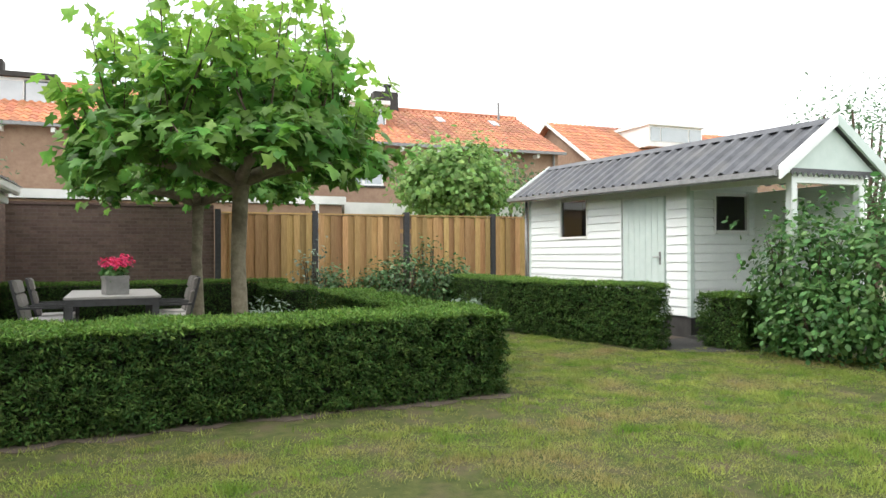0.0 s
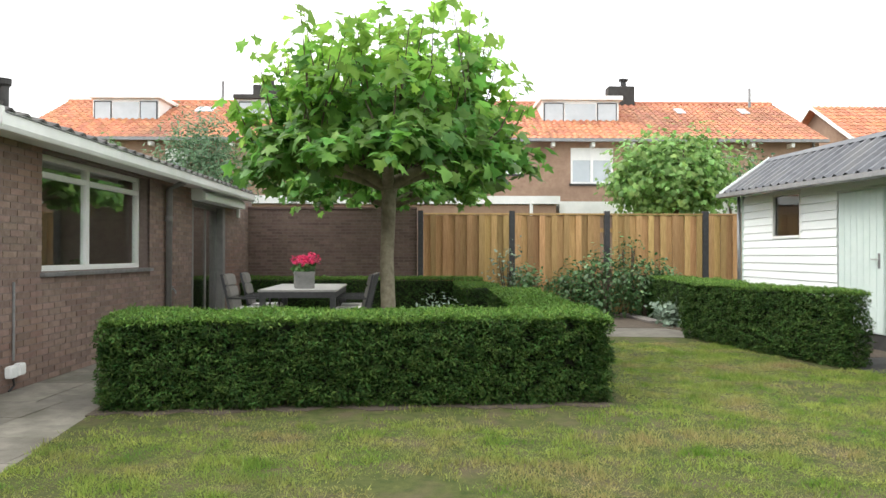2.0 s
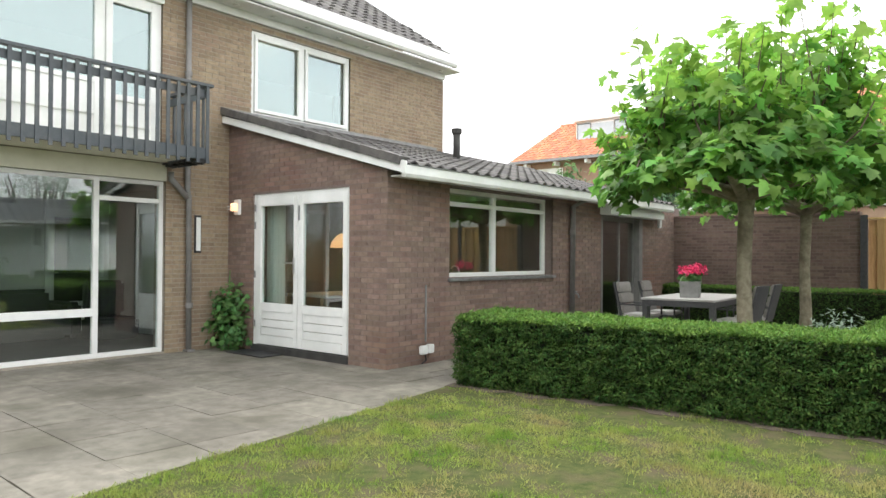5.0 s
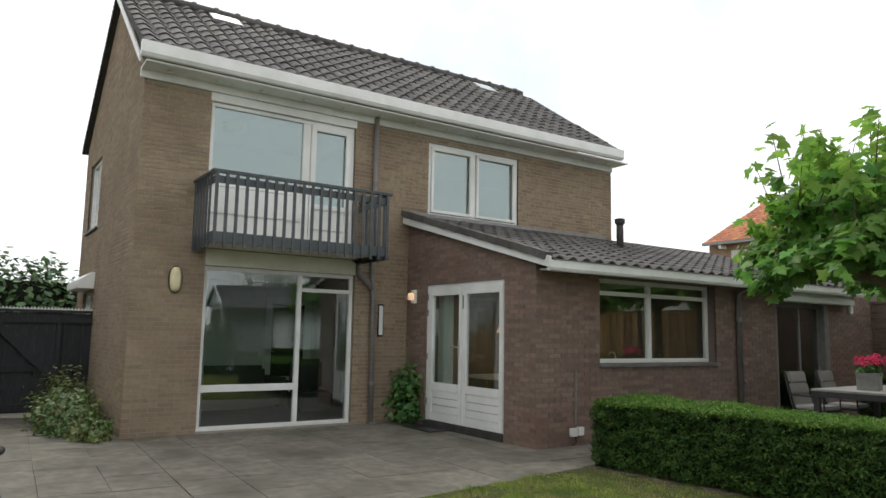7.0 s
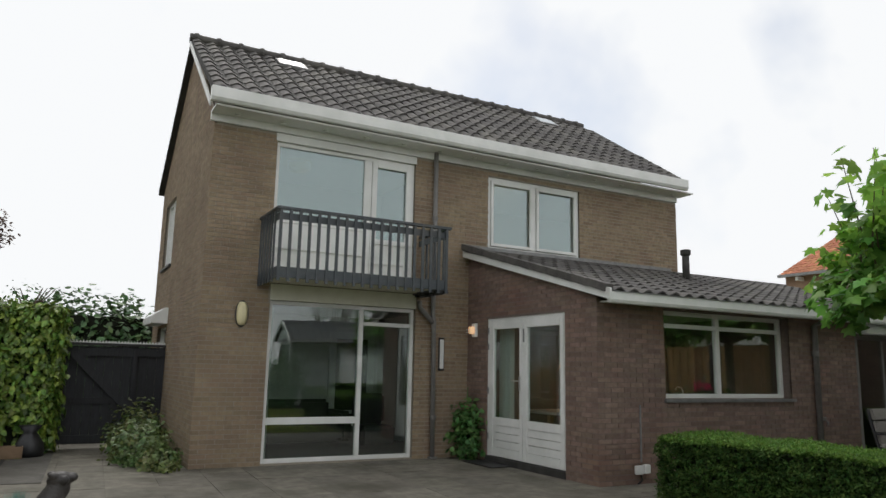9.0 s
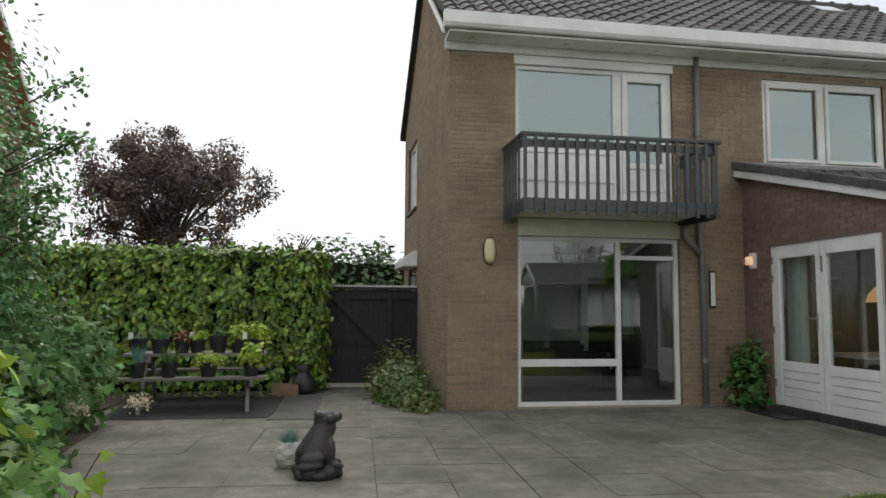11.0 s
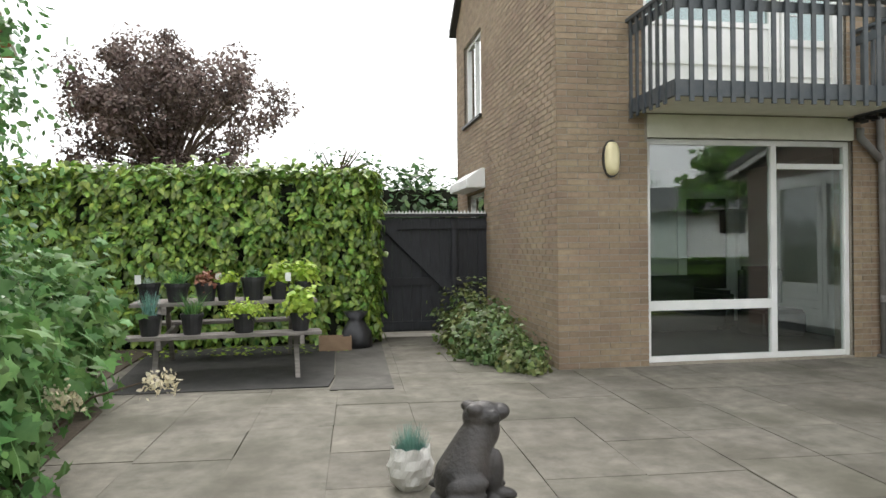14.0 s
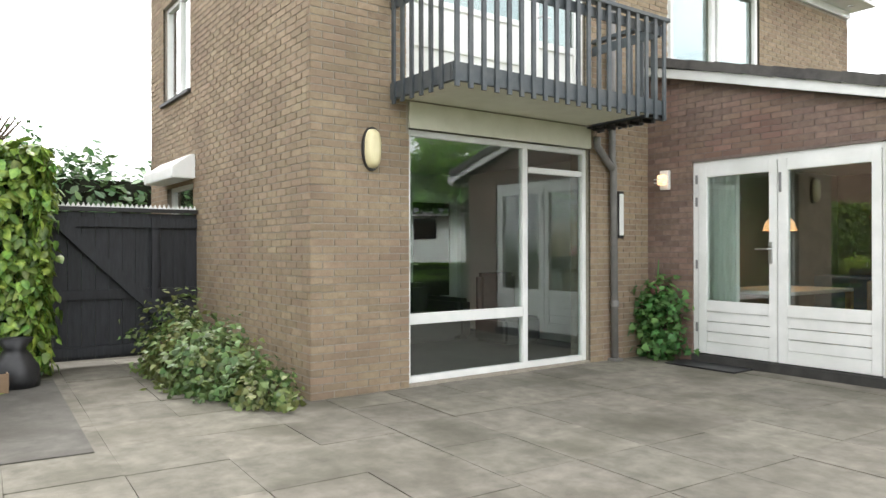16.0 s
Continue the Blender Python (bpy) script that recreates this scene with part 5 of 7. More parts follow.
for s in (-1, 1):
    put("barge_board", Geo().prism([(RX + s * 0.98, PF - 0.01, EZ0 - 0.12), (RX, PF - 0.01, EZ0 + RISE - 0.06), (RX, PF - 0.01, EZ0 + RISE + 0.09), (RX + s * 0.98, PF - 0.01, EZ0 + 0.05)], (0, -0.04, 0)), SHED_GREEN if s > 0 else SHED_WHITE, shed, bevel=0.004)
put("rear_barge_board", Geo().prism([(RX - 0.98, SY + 0.21, EZ1 - 0.05), (RX, SY + 0.21, EZ1 + RISE), (RX, SY + 0.21, EZ1 + RISE + 0.07), (RX - 0.98, SY + 0.21, EZ1 + 0.04)], (0, 0.03, 0)), SHED_WHITE, shed)
for x in (0.03, 1.22):
    put("porch_post", Geo().box((x - 0.05, PF + 0.1, 0.0), (x + 0.05, PF + 0.2, EZ0 - 0.13)), SHED_WHITE, shed, bevel=0.008)
put("porch_floor", Geo().box((-0.05, PF, -0.05), (1.3, 0.0, 0.06)), SLAB_DARK, shed)
put("porch_side", Geo().box((1.24, PF + 0.2, 0.06), (1.28, 0.0, 2.2)), SHED_WHITE, shed)
plank = thing("plank", "loose weathered plank lying on the soil", "plank", 5.75, 13.4, 0.02, 3)
put("board", Geo().box((-0.13, -1.0, 0), (0.13, 0.75, 0.045)), WEATHERED, plank, bevel=0.006)


# ---- trees ----
def plane_tree(x, y, fork, radius, low, high, shoots, turn):
    """A pollarded plane: level limbs, many upright shoots with large leaves along them, hanging ones at the rim."""
    t = thing("plane_tree", "pollarded plane tree with a spreading green crown", "tree", x, y, 0, turn, "terrace trees")
    lean = [(0, 0, 0), (0.01, 0, 0.5), (-0.01, 0.01, 1.2), (0.015, 0, fork - 0.25), (0.02, 0, fork)]
    put("trunk", Geo().tube(lean, [0.12, 0.092, 0.082, 0.088, 0.12], 12), BARK, t, "mottled grey-brown trunk", smooth=True)
    # young: upper leaves, coloured lighter to imitate light from above.
    old, old_n, young, young_n, limbs = [], [], [], [], []
    for k in range(7):
        a = 2 * math.pi * k / 7 + 0.3
        r = radius * random.uniform(0.58, 0.78)
        tip = Vector((r * math.cos(a), r * math.sin(a), fork + random.uniform(0.12, 0.35)))
        b = put("limb", Geo().tube([(0, 0, fork - 0.1), (tip.x * 0.35, tip.y * 0.35, fork + 0.04), (tip.x * 0.7, tip.y * 0.7, fork + 0.12), tip], [0.085, 0.062, 0.05, 0.05], 8), BARK, t, smooth=True)
        limbs.append((tip, b))
    for k in range(shoots):
        tip, b = limbs[k % 7]
        base = Vector((0, 0, fork)).lerp(tip, random.uniform(0.25, 1.05))
        base.z = fork + 0.1
        a = math.atan2(base.y, base.x) + random.uniform(-0.6, 0.6)
        hang = k % 4 == 0 or k % 9 == 1
        r = radius * (random.uniform(0.78, 1.02) if hang else min(1.0, base.xy.length / radius + random.uniform(-0.1, 0.42)))
        dome = math.sqrt(max(0.1, 1 - 0.72 * (r / radius) ** 4.5))
        z = random.uniform(low + 0.12, fork + 0.35) if hang else fork + (high - fork) * dome * random.uniform(0.42, 1.05)
        end = Vector((r * math.cos(a), r * math.sin(a), z))
        bend = base.lerp(end, 0.5) + Vector((0.1 * math.cos(a), 0.1 * math.sin(a), 0.22 if hang else -0.08))
        put("shoot", Geo().tube([base, bend, end], [0.014, 0.01, 0.004], 5), TWIG, b)
        for j in range(36):
            q = random.uniform(0.12, 1.0) ** 0.85
            p = base.lerp(bend, q * 2) if q < 0.5 else bend.lerp(end, q * 2 - 1)
            side_ = Vector((random.gauss(0, 1), random.gauss(0, 1), random.gauss(0.1, 0.5))).normalized()
            p = p + side_ * random.uniform(0.05, 0.2)
            nn = Vector((0, 0, 0.75)) + 0.55 * side_ + 0.35 * Vector((p.x, p.y, 0)) / radius
            # Ends of high upright shoots take the colour with top light painted in.
            top_lit = q > 0.72 and not hang and z > fork + 0.75
            (young if top_lit else old).append(p)
            (young_n if top_lit else old_n).append(nn)
    leaves("crown", np.array(old), np.array(old_n), 0.145, "plane", PLANE_LEAF, t, 0.5, 0.5, 0.35)
    leaves("young_leaves", np.array(young), np.array(young_n), 0.13, "plane", PLANE_TOP_LIT, t, 0.55, 0.2, 0.45)
    return t


plane_tree(1.16, 8.0, 2.2, 1.82, 1.92, 4.2, 165, 0)
plane_tree(0.93, 12.1, 2.25, 1.84, 2.0, 4.15, 150, 40)


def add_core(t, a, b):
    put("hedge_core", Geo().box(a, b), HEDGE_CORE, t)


def bush(name, label, category, at, radii, count, size, kind, mat, stems=5, lift=None, per=9, blur=0.09, shell=0.45, trunk=None, group=""):
    t = thing(name, label, category, *at, group=group)
    h = lift if lift is not None else radii[2]
    for k in range(stems):
        a = random.uniform(0, 6.28)
        r = random.uniform(0.3, 0.8)
        put("stem", Geo().tube([(0.05 * math.cos(a), 0.05 * math.sin(a), 0), (r * radii[0] * math.cos(a) * 0.5, r * radii[1] * math.sin(a) * 0.5, h * 0.7), (r * radii[0] * math.cos(a), r * radii[1] * math.sin(a), h + radii[2] * 0.55)], [0.02, 0.014, 0.006] if not trunk else [trunk, trunk * 0.6, trunk * 0.25], 6), TWIG, t)
    p, nn = clumps((0, 0, h), radii, count, per, (blur, blur, blur), shell)
    p[:, 2] = np.maximum(p[:, 2], 0.03)
    leaves("foliage", p, nn, size, kind, mat, t, 0.7, 0.3)
    return t


# shrubs by the shed porch and the fence
bush("shrub", "tall loose green flowering shrub before the shed porch", "shrub", (7.75, 6.2, 0), (0.62, 0.6, 0.95), 330, 0.085, "oval", SHRUB_LEAF, 14, blur=0.10)
bush("shrub", "dense green shrub beside the lawn", "shrub", (7.95, 5.1, 0), (0.75, 0.75, 1.0), 380, 0.085, "oval", SHRUB_LEAF, 12, blur=0.11)
bush("shrub", "low leafy shrub at the edge of the lawn", "shrub", (7.45, 5.7, 0), (0.5, 0.75, 0.45), 240, 0.085, "oval", SHRUB_LEAF, 8, blur=0.08)
bush("shrub", "green shrub at the lawn border", "shrub", (8.4, 3.9, 0), (0.85, 0.85, 1.0), 320, 0.09, "oval", SHRUB_LEAF, 10, blur=0.11)
for x, y, r, h in ((3.6, 13.9, 0.4, 0.5), (5.1, 13.6, 0.6, 0.68), (5.95, 13.7, 0.5, 0.62), (4.5, 13.8, 0.45, 0.5), (6.5, 13.9, 0.4, 0.5)):
    bush("rose_bush", "loose climbing rose bush against the wooden fence", "shrub", (x, y, 0), (r, 0.3, h), int(330 * r), 0.08, "oval", DARK_LEAF, 9, per=8, blur=0.1, group="roses at the fence")
bush("rose_bush", "thin tall rose shoots against the fence", "shrub", (3.25, 14.1, 0), (0.3, 0.15, 0.75), 45, 0.075, "oval", GREY_LEAF, 7, per=6, blur=0.1, group="roses at the fence")
bush("rose_bush", "thin tall rose shoots against the fence", "shrub", (5.75, 14.1, 0), (0.35, 0.15, 0.9), 40, 0.075, "oval", DARK_LEAF, 7, per=6, blur=0.1, group="roses at the fence")
bush("silver_plant", "grey-green silvery garden plant in the soil bed", "plant", (6.0, 12.0, 0), (0.25, 0.22, 0.18), 30, 0.12, "oval", GREY_LEAF, 4)
bush("silver_plant", "grey-green silvery garden plant in the soil bed", "plant", (6.1, 12.9, 0), (0.22, 0.22, 0.2), 26, 0.12, "oval", GREY_LEAF, 4)
bush("lavender", "grey-green low plants beneath the plane trees", "plant", (1.75, 10.2, 0), (0.4, 0.35, 0.28), 70, 0.09, "long", GREY_LEAF, 6)
bush("hollyhock", "leafy pink hollyhock beside the garden door", "plant", (-5.22, 5.25, 0), (0.28, 0.18, 0.44), 130, 0.085, "lobed", SHRUB_LEAF, 7, per=6)
holly = thing("hollyhock_flower", "faded pink hollyhock flower spike", "flower", -5.25, 5.24, 0.5)
put("stalk", Geo().tube([(0, 0, 0), (0.0, 0, 0.35), (0.02, 0, 0.65)], [0.012, 0.01, 0.005], 6), SHRUB_LEAF, holly)
p_, n_ = clumps((0.0, -0.03, 0.32), (0.05, 0.04, 0.06), 6, 4, (0.015, 0.015, 0.015))
leaves("petals", p_, n_, 0.06, "oval", PALE_PINK, holly)
# ground cover at the house corner
bush("ground_cover", "mound of small-leaved creeper at the house corner", "plant", (-6.9, 0.45, 0), (1.15, 0.42, 0.42), 360, 0.06, "ivy", COVER_LEAF, 6, lift=0.18, blur=0.06)
bush("ground_cover", "trailing edge of the creeper on the slabs", "plant", (-5.75, 0.62, 0), (0.55, 0.28, 0.24), 150, 0.055, "ivy", COVER_LEAF, 4, lift=0.08, blur=0.05)
bush("ground_cover", "taller back of the creeper mound", "plant", (-7.7, 0.5, 0), (0.5, 0.4, 0.5), 130, 0.06, "ivy", COVER_LEAF, 4, lift=0.25, blur=0.06)

# ivy wall beside the gate
ivy = thing("ivy_hedge", "tall hedge of ivy with drooping green leaves", "hedge", -8.25, -3.3, 0)
# Solid block behind the ivy; its near-black colour paints the shade in gaps.
put("ivy_core", Geo().box((-0.2, -3.4, 0), (0.06, 2.45, 2.12)), HEDGE_CORE, ivy)
k = 11500
u, z = rng.uniform(-3.5, 2.62, k), rng.uniform(0.08, 2.3, k)
wav = np.array([noise.noise(Vector((a * 1.6, b * 1.6, 0))) for a, b in zip(u, z)])
fin = np.array([noise.noise(Vector((a * 5.2, b * 4.0, 7.0))) for a, b in zip(u, z)])
hold = fin > -0.33 + 0.2 * rng.uniform(-1, 1, k)
u, z, wav, fin = u[hold], z[hold], wav[hold], fin[hold]
k = len(u)
p_ = np.c_[0.26 + 0.15 * wav + 0.14 * fin - 0.2 * rng.uniform(0, 1, k) ** 1.3 - 0.12 * np.clip((z - 2.1) / 0.2, 0, 1), u, z]
pt = np.c_[rng.uniform(-0.25, 0.28, 2200), rng.uniform(-3.5, 2.6, 2200), 2.27 + 0.07 * rng.normal(size=2200)]
pe = np.c_[rng.uniform(-0.25, 0.3, 1300), 2.58 + 0.06 * rng.normal(size=1300), rng.uniform(0.1, 2.3, 1300)]
pa = np.concatenate([p_, pt, pe])
na = np.concatenate([np.repeat([[1.0, 0, 0.7]], k, 0), np.repeat([[0.3, 0, 1.0]], 2200, 0), np.repeat([[0.2, 1.0, 0.3]], 1300, 0)])
leaves("ivy_leaves", pa, na, 0.112, "drop", IVY_LEAF, ivy, 0.5, 1.6)
bush("sprigs", "thin young shoots above the ivy hedge", "plant", (-8.3, -1.2, 2.2), (0.2, 0.5, 0.25), 22, 0.06, "oval", DARK_LEAF, 8, per=5, blur=0.05)
add_core(bush("hedge_beyond", "clipped hedge in the front garden beyond the gate", "hedge", (-13.5, 0.3, 0), (0.7, 4.5, 1.35), 1300, 0.16, "oval", DARK_LEAF, 3, lift=1.35, per=11, blur=0.13, shell=0.8), (-0.45, -3.9, 0), (0.45, 3.9, 2.45))

# gate
gate = thing("gate", "closed black stained board gate with a diagonal brace", "gate", -8.62, 0.14, 0)
pieces(gate, "board", UNIT, [Matrix.LocRotScale((0, -0.76 + 0.138 * k, 0.88), None, (0.02, 0.134, 1.62)) for k in range(12)], GATE_BLACK)
for z in (0.16, 0.78, 1.58):
    put("rail", Geo().box((0.01, -0.82, z - 0.055), (0.05, 0.82, z + 0.055)), GATE_BLACK, gate, bevel=0.004)
put("brace", Geo().prism([(0.05, 0.64, 0.2), (0.05, 0.82, 0.2), (0.05, -0.52, 1.54), (0.05, -0.7, 1.54)], (0.045, 0, 0)), GATE_BLACK, gate)
put("upright", Geo().box((0.05, 0.30, 0.1), (0.085, 0.36, 1.64)), GATE_BLACK, gate)
put("upright", Geo().box((0.01, -0.84, 0.05), (0.07, -0.74, 1.7)), GATE_BLACK, gate)
put("top_strip", Geo().box((-0.05, -0.84, 1.70), (0.06, 0.82, 1.745)), BLACK_IRON, gate, bevel=0.004)
put("spike_strip", Geo().prism([(0.0, -0.82 + 0.025 * k, 1.75 + (0.045 if k % 2 else 0.0)) for k in range(66)] + [(0.0, 0.82, 1.745), (0.0, -0.82, 1.745)], (0.01, 0, 0)), WHITE, gate, "white bird spike strip")

# ---- picnic table with pots ----
ptab = thing("picnic_table", "weathered grey wooden picnic table holding plant pots", "table", -6.4, -2.4, 0, 5)
for k in range(5):
    put("top_board", Geo().box((-0.36 + 0.146 * k, -0.92, 0.70), (-0.224 + 0.146 * k, 0.92, 0.735)), WEATHERED, ptab, bevel=0.004)
for s in (-1, 1):
    for k in range(2):
        put("bench_board", Geo().box((s * 0.70 - 0.13 + 0.135 * k, -0.92, 0.42), (s * 0.70 - 0.005 + 0.135 * k, 0.92, 0.455)), WEATHERED, ptab, bevel=0.004)
for y in (-0.66, 0.66):
    for s in (-1, 1):
        put("leg", Geo().prism([(s * 0.85, y, 0), (s * 0.75, y, 0), (s * 0.22, y, 0.70), (s * 0.32, y, 0.70)], (0, 0.045, 0)), WEATHERED, ptab)
    put("crossbar", Geo().box((-0.83, y + 0.046, 0.33), (0.83, y + 0.09, 0.419)), WEATHERED, ptab, bevel=0.004)
    put("top_batten", Geo().box((-0.36, y + 0.046, 0.62), (0.36, y + 0.09, 0.699)), WEATHERED, ptab)


def pot_plant(label, x, y, z, r, h, count, size, kind, mat, rise, spread):
    t = thing("plant_pot", label, "plant pot", x, y, z, group="pots on the picnic table")
    put("pot", Geo().lathe([(0.0, 0.0), (r * 0.74, 0.0), (r * 0.95, h * 0.82), (r * 1.04, h * 0.82), (r * 1.04, h), (r * 0.95, h), (r * 0.9, h * 0.9), (0.0, h * 0.88)], seg=18), PLASTIC, t, "black plastic pot", smooth=False)
    if kind == "blade":
        k = count
        a, q = rng.uniform(0, 6.28, k), rng.uniform(0, r * 0.7, k)
        base_ = np.c_[q * np.cos(a), q * np.sin(a), np.full(k, h * 0.9)]
        tip = base_ + np.c_[rng.normal(size=k) * spread, rng.normal(size=k) * spread, rise * rng.uniform(0.6, 1, k)]
        sd = np.c_[-np.sin(a), np.cos(a), np.zeros(k)] * 0.005
        vv = np.stack([base_ - sd, base_ + sd, tip], 1).reshape(-1, 3)
        ob = new("plant", array_mesh("plant", vv, np.arange(3 * k).reshape(-1, 3), mat))
        ob.parent = t
    else:
        p, nn = clumps((0, 0, h + rise * 0.4), (spread, spread, rise * 0.6), count, 6, (0.03, 0.03, 0.03), 0.3)
        leaves("plant", p, nn, size, kind, mat, t)
    return t


c5, s5 = math.cos(radians(5)), math.sin(radians(5))


def on_table(u, v):
    return -6.4 + c5 * u - s5 * v, -2.4 + s5 * u + c5 * v


for u, v, z, r, h, n_l, size, kind, mat, rise, spread, label in (
    (0.70, -0.68, 0.456, 0.105, 0.2, 90, 0.0, "blade", TEAL_GRASS, 0.28, 0.05, "black pot with upright grassy leaves"),
    (0.70, -0.30, 0.456, 0.105, 0.2, 90, 0.0, "blade", SHRUB_LEAF, 0.26, 0.10, "black pot with arching grassy leaves"),
    (0.70, 0.18, 0.456, 0.115, 0.19, 90, 0.035, "oval", LIME_LEAF, 0.10, 0.19, "black pot with a flat yellow-green cushion plant"),
    (0.70, 0.72, 0.456, 0.105, 0.18, 50, 0.075, "ivy", LIME_LEAF, 0.24, 0.13, "black pot with a bright lime plant"),
    (0.2, -0.75, 0.736, 0.11, 0.2, 60, 0.0, "blade", GREY_LEAF, 0.10, 0.06, "black pot with short pale sprouts"),
    (0.2, -0.48, 0.736, 0.12, 0.19, 110, 0.0, "blade", SHRUB_LEAF, 0.18, 0.12, "black pot with a tuft of green leaves"),
    (0.2, -0.20, 0.736, 0.11, 0.19, 30, 0.05, "oval", RED_PETAL, 0.08, 0.10, "black pot with a dark red plant"),
    (0.2, 0.0, 0.736, 0.11, 0.19, 30, 0.05, "oval", LIME_LEAF, 0.07, 0.10, "black pot with a low pale plant"),
    (0.2, 0.27, 0.736, 0.125, 0.24, 16, 0.05, "oval", SHRUB_LEAF, 0.07, 0.06, "large black pot with a small plant"),
    (0.2, 0.54, 0.736, 0.11, 0.19, 50, 0.06, "ivy", LIME_LEAF, 0.18, 0.15, "black pot with a yellow and bronze plant"),
    (0.2, 0.8, 0.736, 0.11, 0.19, 50, 0.06, "ivy", LIME_LEAF, 0.18, 0.14, "black pot with a yellow-green plant"),
):
    x, y = on_table(u, v)
    pot_plant(label, x, y, z, r, h, n_l, size, kind, mat, rise, spread)
for u, v in ((0.3, -0.84), (0.2, -0.08), (0.33, 0.62)):
    x, y = on_table(u, v)
    tagg = thing("plant_tag", "white plastic plant label", "label", x, y, 0.93 if u < 0.4 else 0.9)
    put("card", Geo().box((-0.004, -0.03, 0.0), (0.0, 0.03, 0.09)), WHITE, tagg)
sack = thing("sack", "slumped black plastic sack beside the ivy", "sack", -7.65, -0.98, 0)
g = Geo().lathe([(0.0, 0.0), (0.19, 0.0), (0.21, 0.08), (0.19, 0.2), (0.12, 0.31), (0.085, 0.36), (0.15, 0.46), (0.11, 0.45), (0.05, 0.36)], seg=22)
g.v = [(x * (1 + 0.2 * noise.noise(Vector((x * 9, y * 9, z * 7)))), y * (1 + 0.25 * noise.noise(Vector((x * 8, y * 9, z * 7 + 3)))), z) for x, y, z in g.v]
put("sack_body", g, PLASTIC, sack, smooth=True)
crate = thing("plant_box", "small brown box with a plant", "box", -7.45, -1.25, 0)
put("box", Geo().box((-0.1, -0.2, 0), (0.1, 0.2, 0.02)).box((-0.1, -0.2, 0.02), (-0.085, 0.2, 0.18)).box((0.085, -0.2, 0.02), (0.1, 0.2, 0.18)).box((-0.085, -0.2, 0.02), (0.085, -0.185, 0.18)).box((-0.085, 0.185, 0.02), (0.085, 0.2, 0.18)), CARDBOARD, crate, bevel=0.003)
p_ = np.c_[rng.uniform(-8.1, -7.2, 260), rng.uniform(-4.0, -1.1, 260), np.full(260, 0.012)]
fallen = leaves("fallen_leaves", p_, np.repeat([[0, 0, 1.0]], 260, 0), 0.06, "ivy", LIME_LEAF, None, 0.3, 0)
tagged(fallen, "yellowing leaves fallen on the slabs", "leaves", kind="stuff")

# ---- statue and bowl ----
bm = bmesh.new()


def blob(bm, c, s, rot=(0, 0, 0)):
    r = bmesh.ops.create_icosphere(bm, subdivisions=3, radius=1.0)
    m = Matrix.LocRotScale(c, Euler([radians(a) for a in rot]), s)
    bmesh.ops.transform(bm, matrix=m, verts=r["verts"])


for k in range(11):
    a = 2 * math.pi * k / 11
    blob(bm, (0.1 * math.cos(a), 0.0 + 0.135 * math.sin(a), 0.04 + 0.012 * (k % 3)), (0.07, 0.075, 0.045 + 0.01 * ((k * 2) % 3)), (14 * (k % 2), 11, 47 * k))
blob(bm, (0.0, 0.0, 0.055), (0.13, 0.17, 0.055))
for q in [k / 12 for k in range(13)]:
    blob(bm, (0.0, -0.045 + 0.095 * q, 0.19 + 0.24 * q), (0.142 - 0.066 * q, 0.138 - 0.066 * q, 0.11 - 0.045 * q))
blob(bm, (0.0, -0.06, 0.15), (0.13, 0.125, 0.085))
blob(bm, (0.0, 0.055, 0.46), (0.084, 0.1, 0.07), (6, 0, 0))
blob(bm, (0.0, 0.135, 0.475), (0.066, 0.055, 0.042), (8, 0, 0))
blob(bm, (0.0, 0.06, 0.39), (0.074, 0.08, 0.1), (-6, 0, 0))
for s in (-1, 1):
    blob(bm, (s * 0.046, 0.005, 0.497), (0.038, 0.045, 0.03), (-12, 0, 0))
    blob(bm, (s * 0.074, 0.085, 0.465), (0.024, 0.034, 0.034))
    blob(bm, (s * 0.128, -0.06, 0.165), (0.045, 0.105, 0.052), (10, 0, s * -6))
    blob(bm, (s * 0.14, -0.075, 0.115), (0.04, 0.11, 0.032), (4, 0, 0))
    blob(bm, (s * 0.08, 0.09, 0.2), (0.037, 0.042, 0.12), (-4, 0, 0))
    blob(bm, (s * 0.085, 0.135, 0.11), (0.04, 0.065, 0.028), (-14, 0, 0))
bmesh.ops.transform(bm, matrix=Matrix.Scale(1.0, 4), verts=bm.verts)
me = bpy.data.meshes.new("frog_statue")
bm.to_mesh(me)
bm.free()
me.materials.append(STATUE)
me.polygons.foreach_set("use_smooth", [True] * len(me.polygons))
frog = new("frog_statue", me)
frog.matrix_basis = pose(-1.88, -0.72, 0, 0, 0, 4)
rem = frog.modifiers.new("remesh", "REMESH")
rem.mode, rem.voxel_size, rem.use_smooth_shade = "VOXEL", 0.009, True
tagged(frog, "dark cast stone sitting frog statue on the slabs", "statue")
bowl = thing("bowl", "weathered white ribbed pot with blue-green grass", "plant pot", -2.28, -0.965, 0)
bowl.scale = (0.78, 0.78, 0.84)
g = Geo().lathe([(0.0, 0.0), (0.085, 0.0), (0.13, 0.05), (0.15, 0.1), (0.15, 0.15), (0.138, 0.2), (0.122, 0.245), (0.108, 0.24), (0.12, 0.15), (0.0, 0.12)], seg=32)
facets = []
for n_, (x, y, z) in enumerate(g.v):
    ring_, a = n_ // 32, n_ % 32
    ridge = abs(((a + 4 * (ring_ % 2)) % 8) - 4) / 4
    swell = 1 + (0.15 * ridge - 0.05 if 0 < ring_ < 7 else 0)
    facets.append((x * swell, y * swell, z + (0.03 * ridge if 5 < ring_ < 8 else 0)))
g.v = facets
put("pot", g, BOWL_WHITE, bowl)
k = 700
a, q = rng.uniform(0, 6.28, k), rng.uniform(0, 0.07, k)
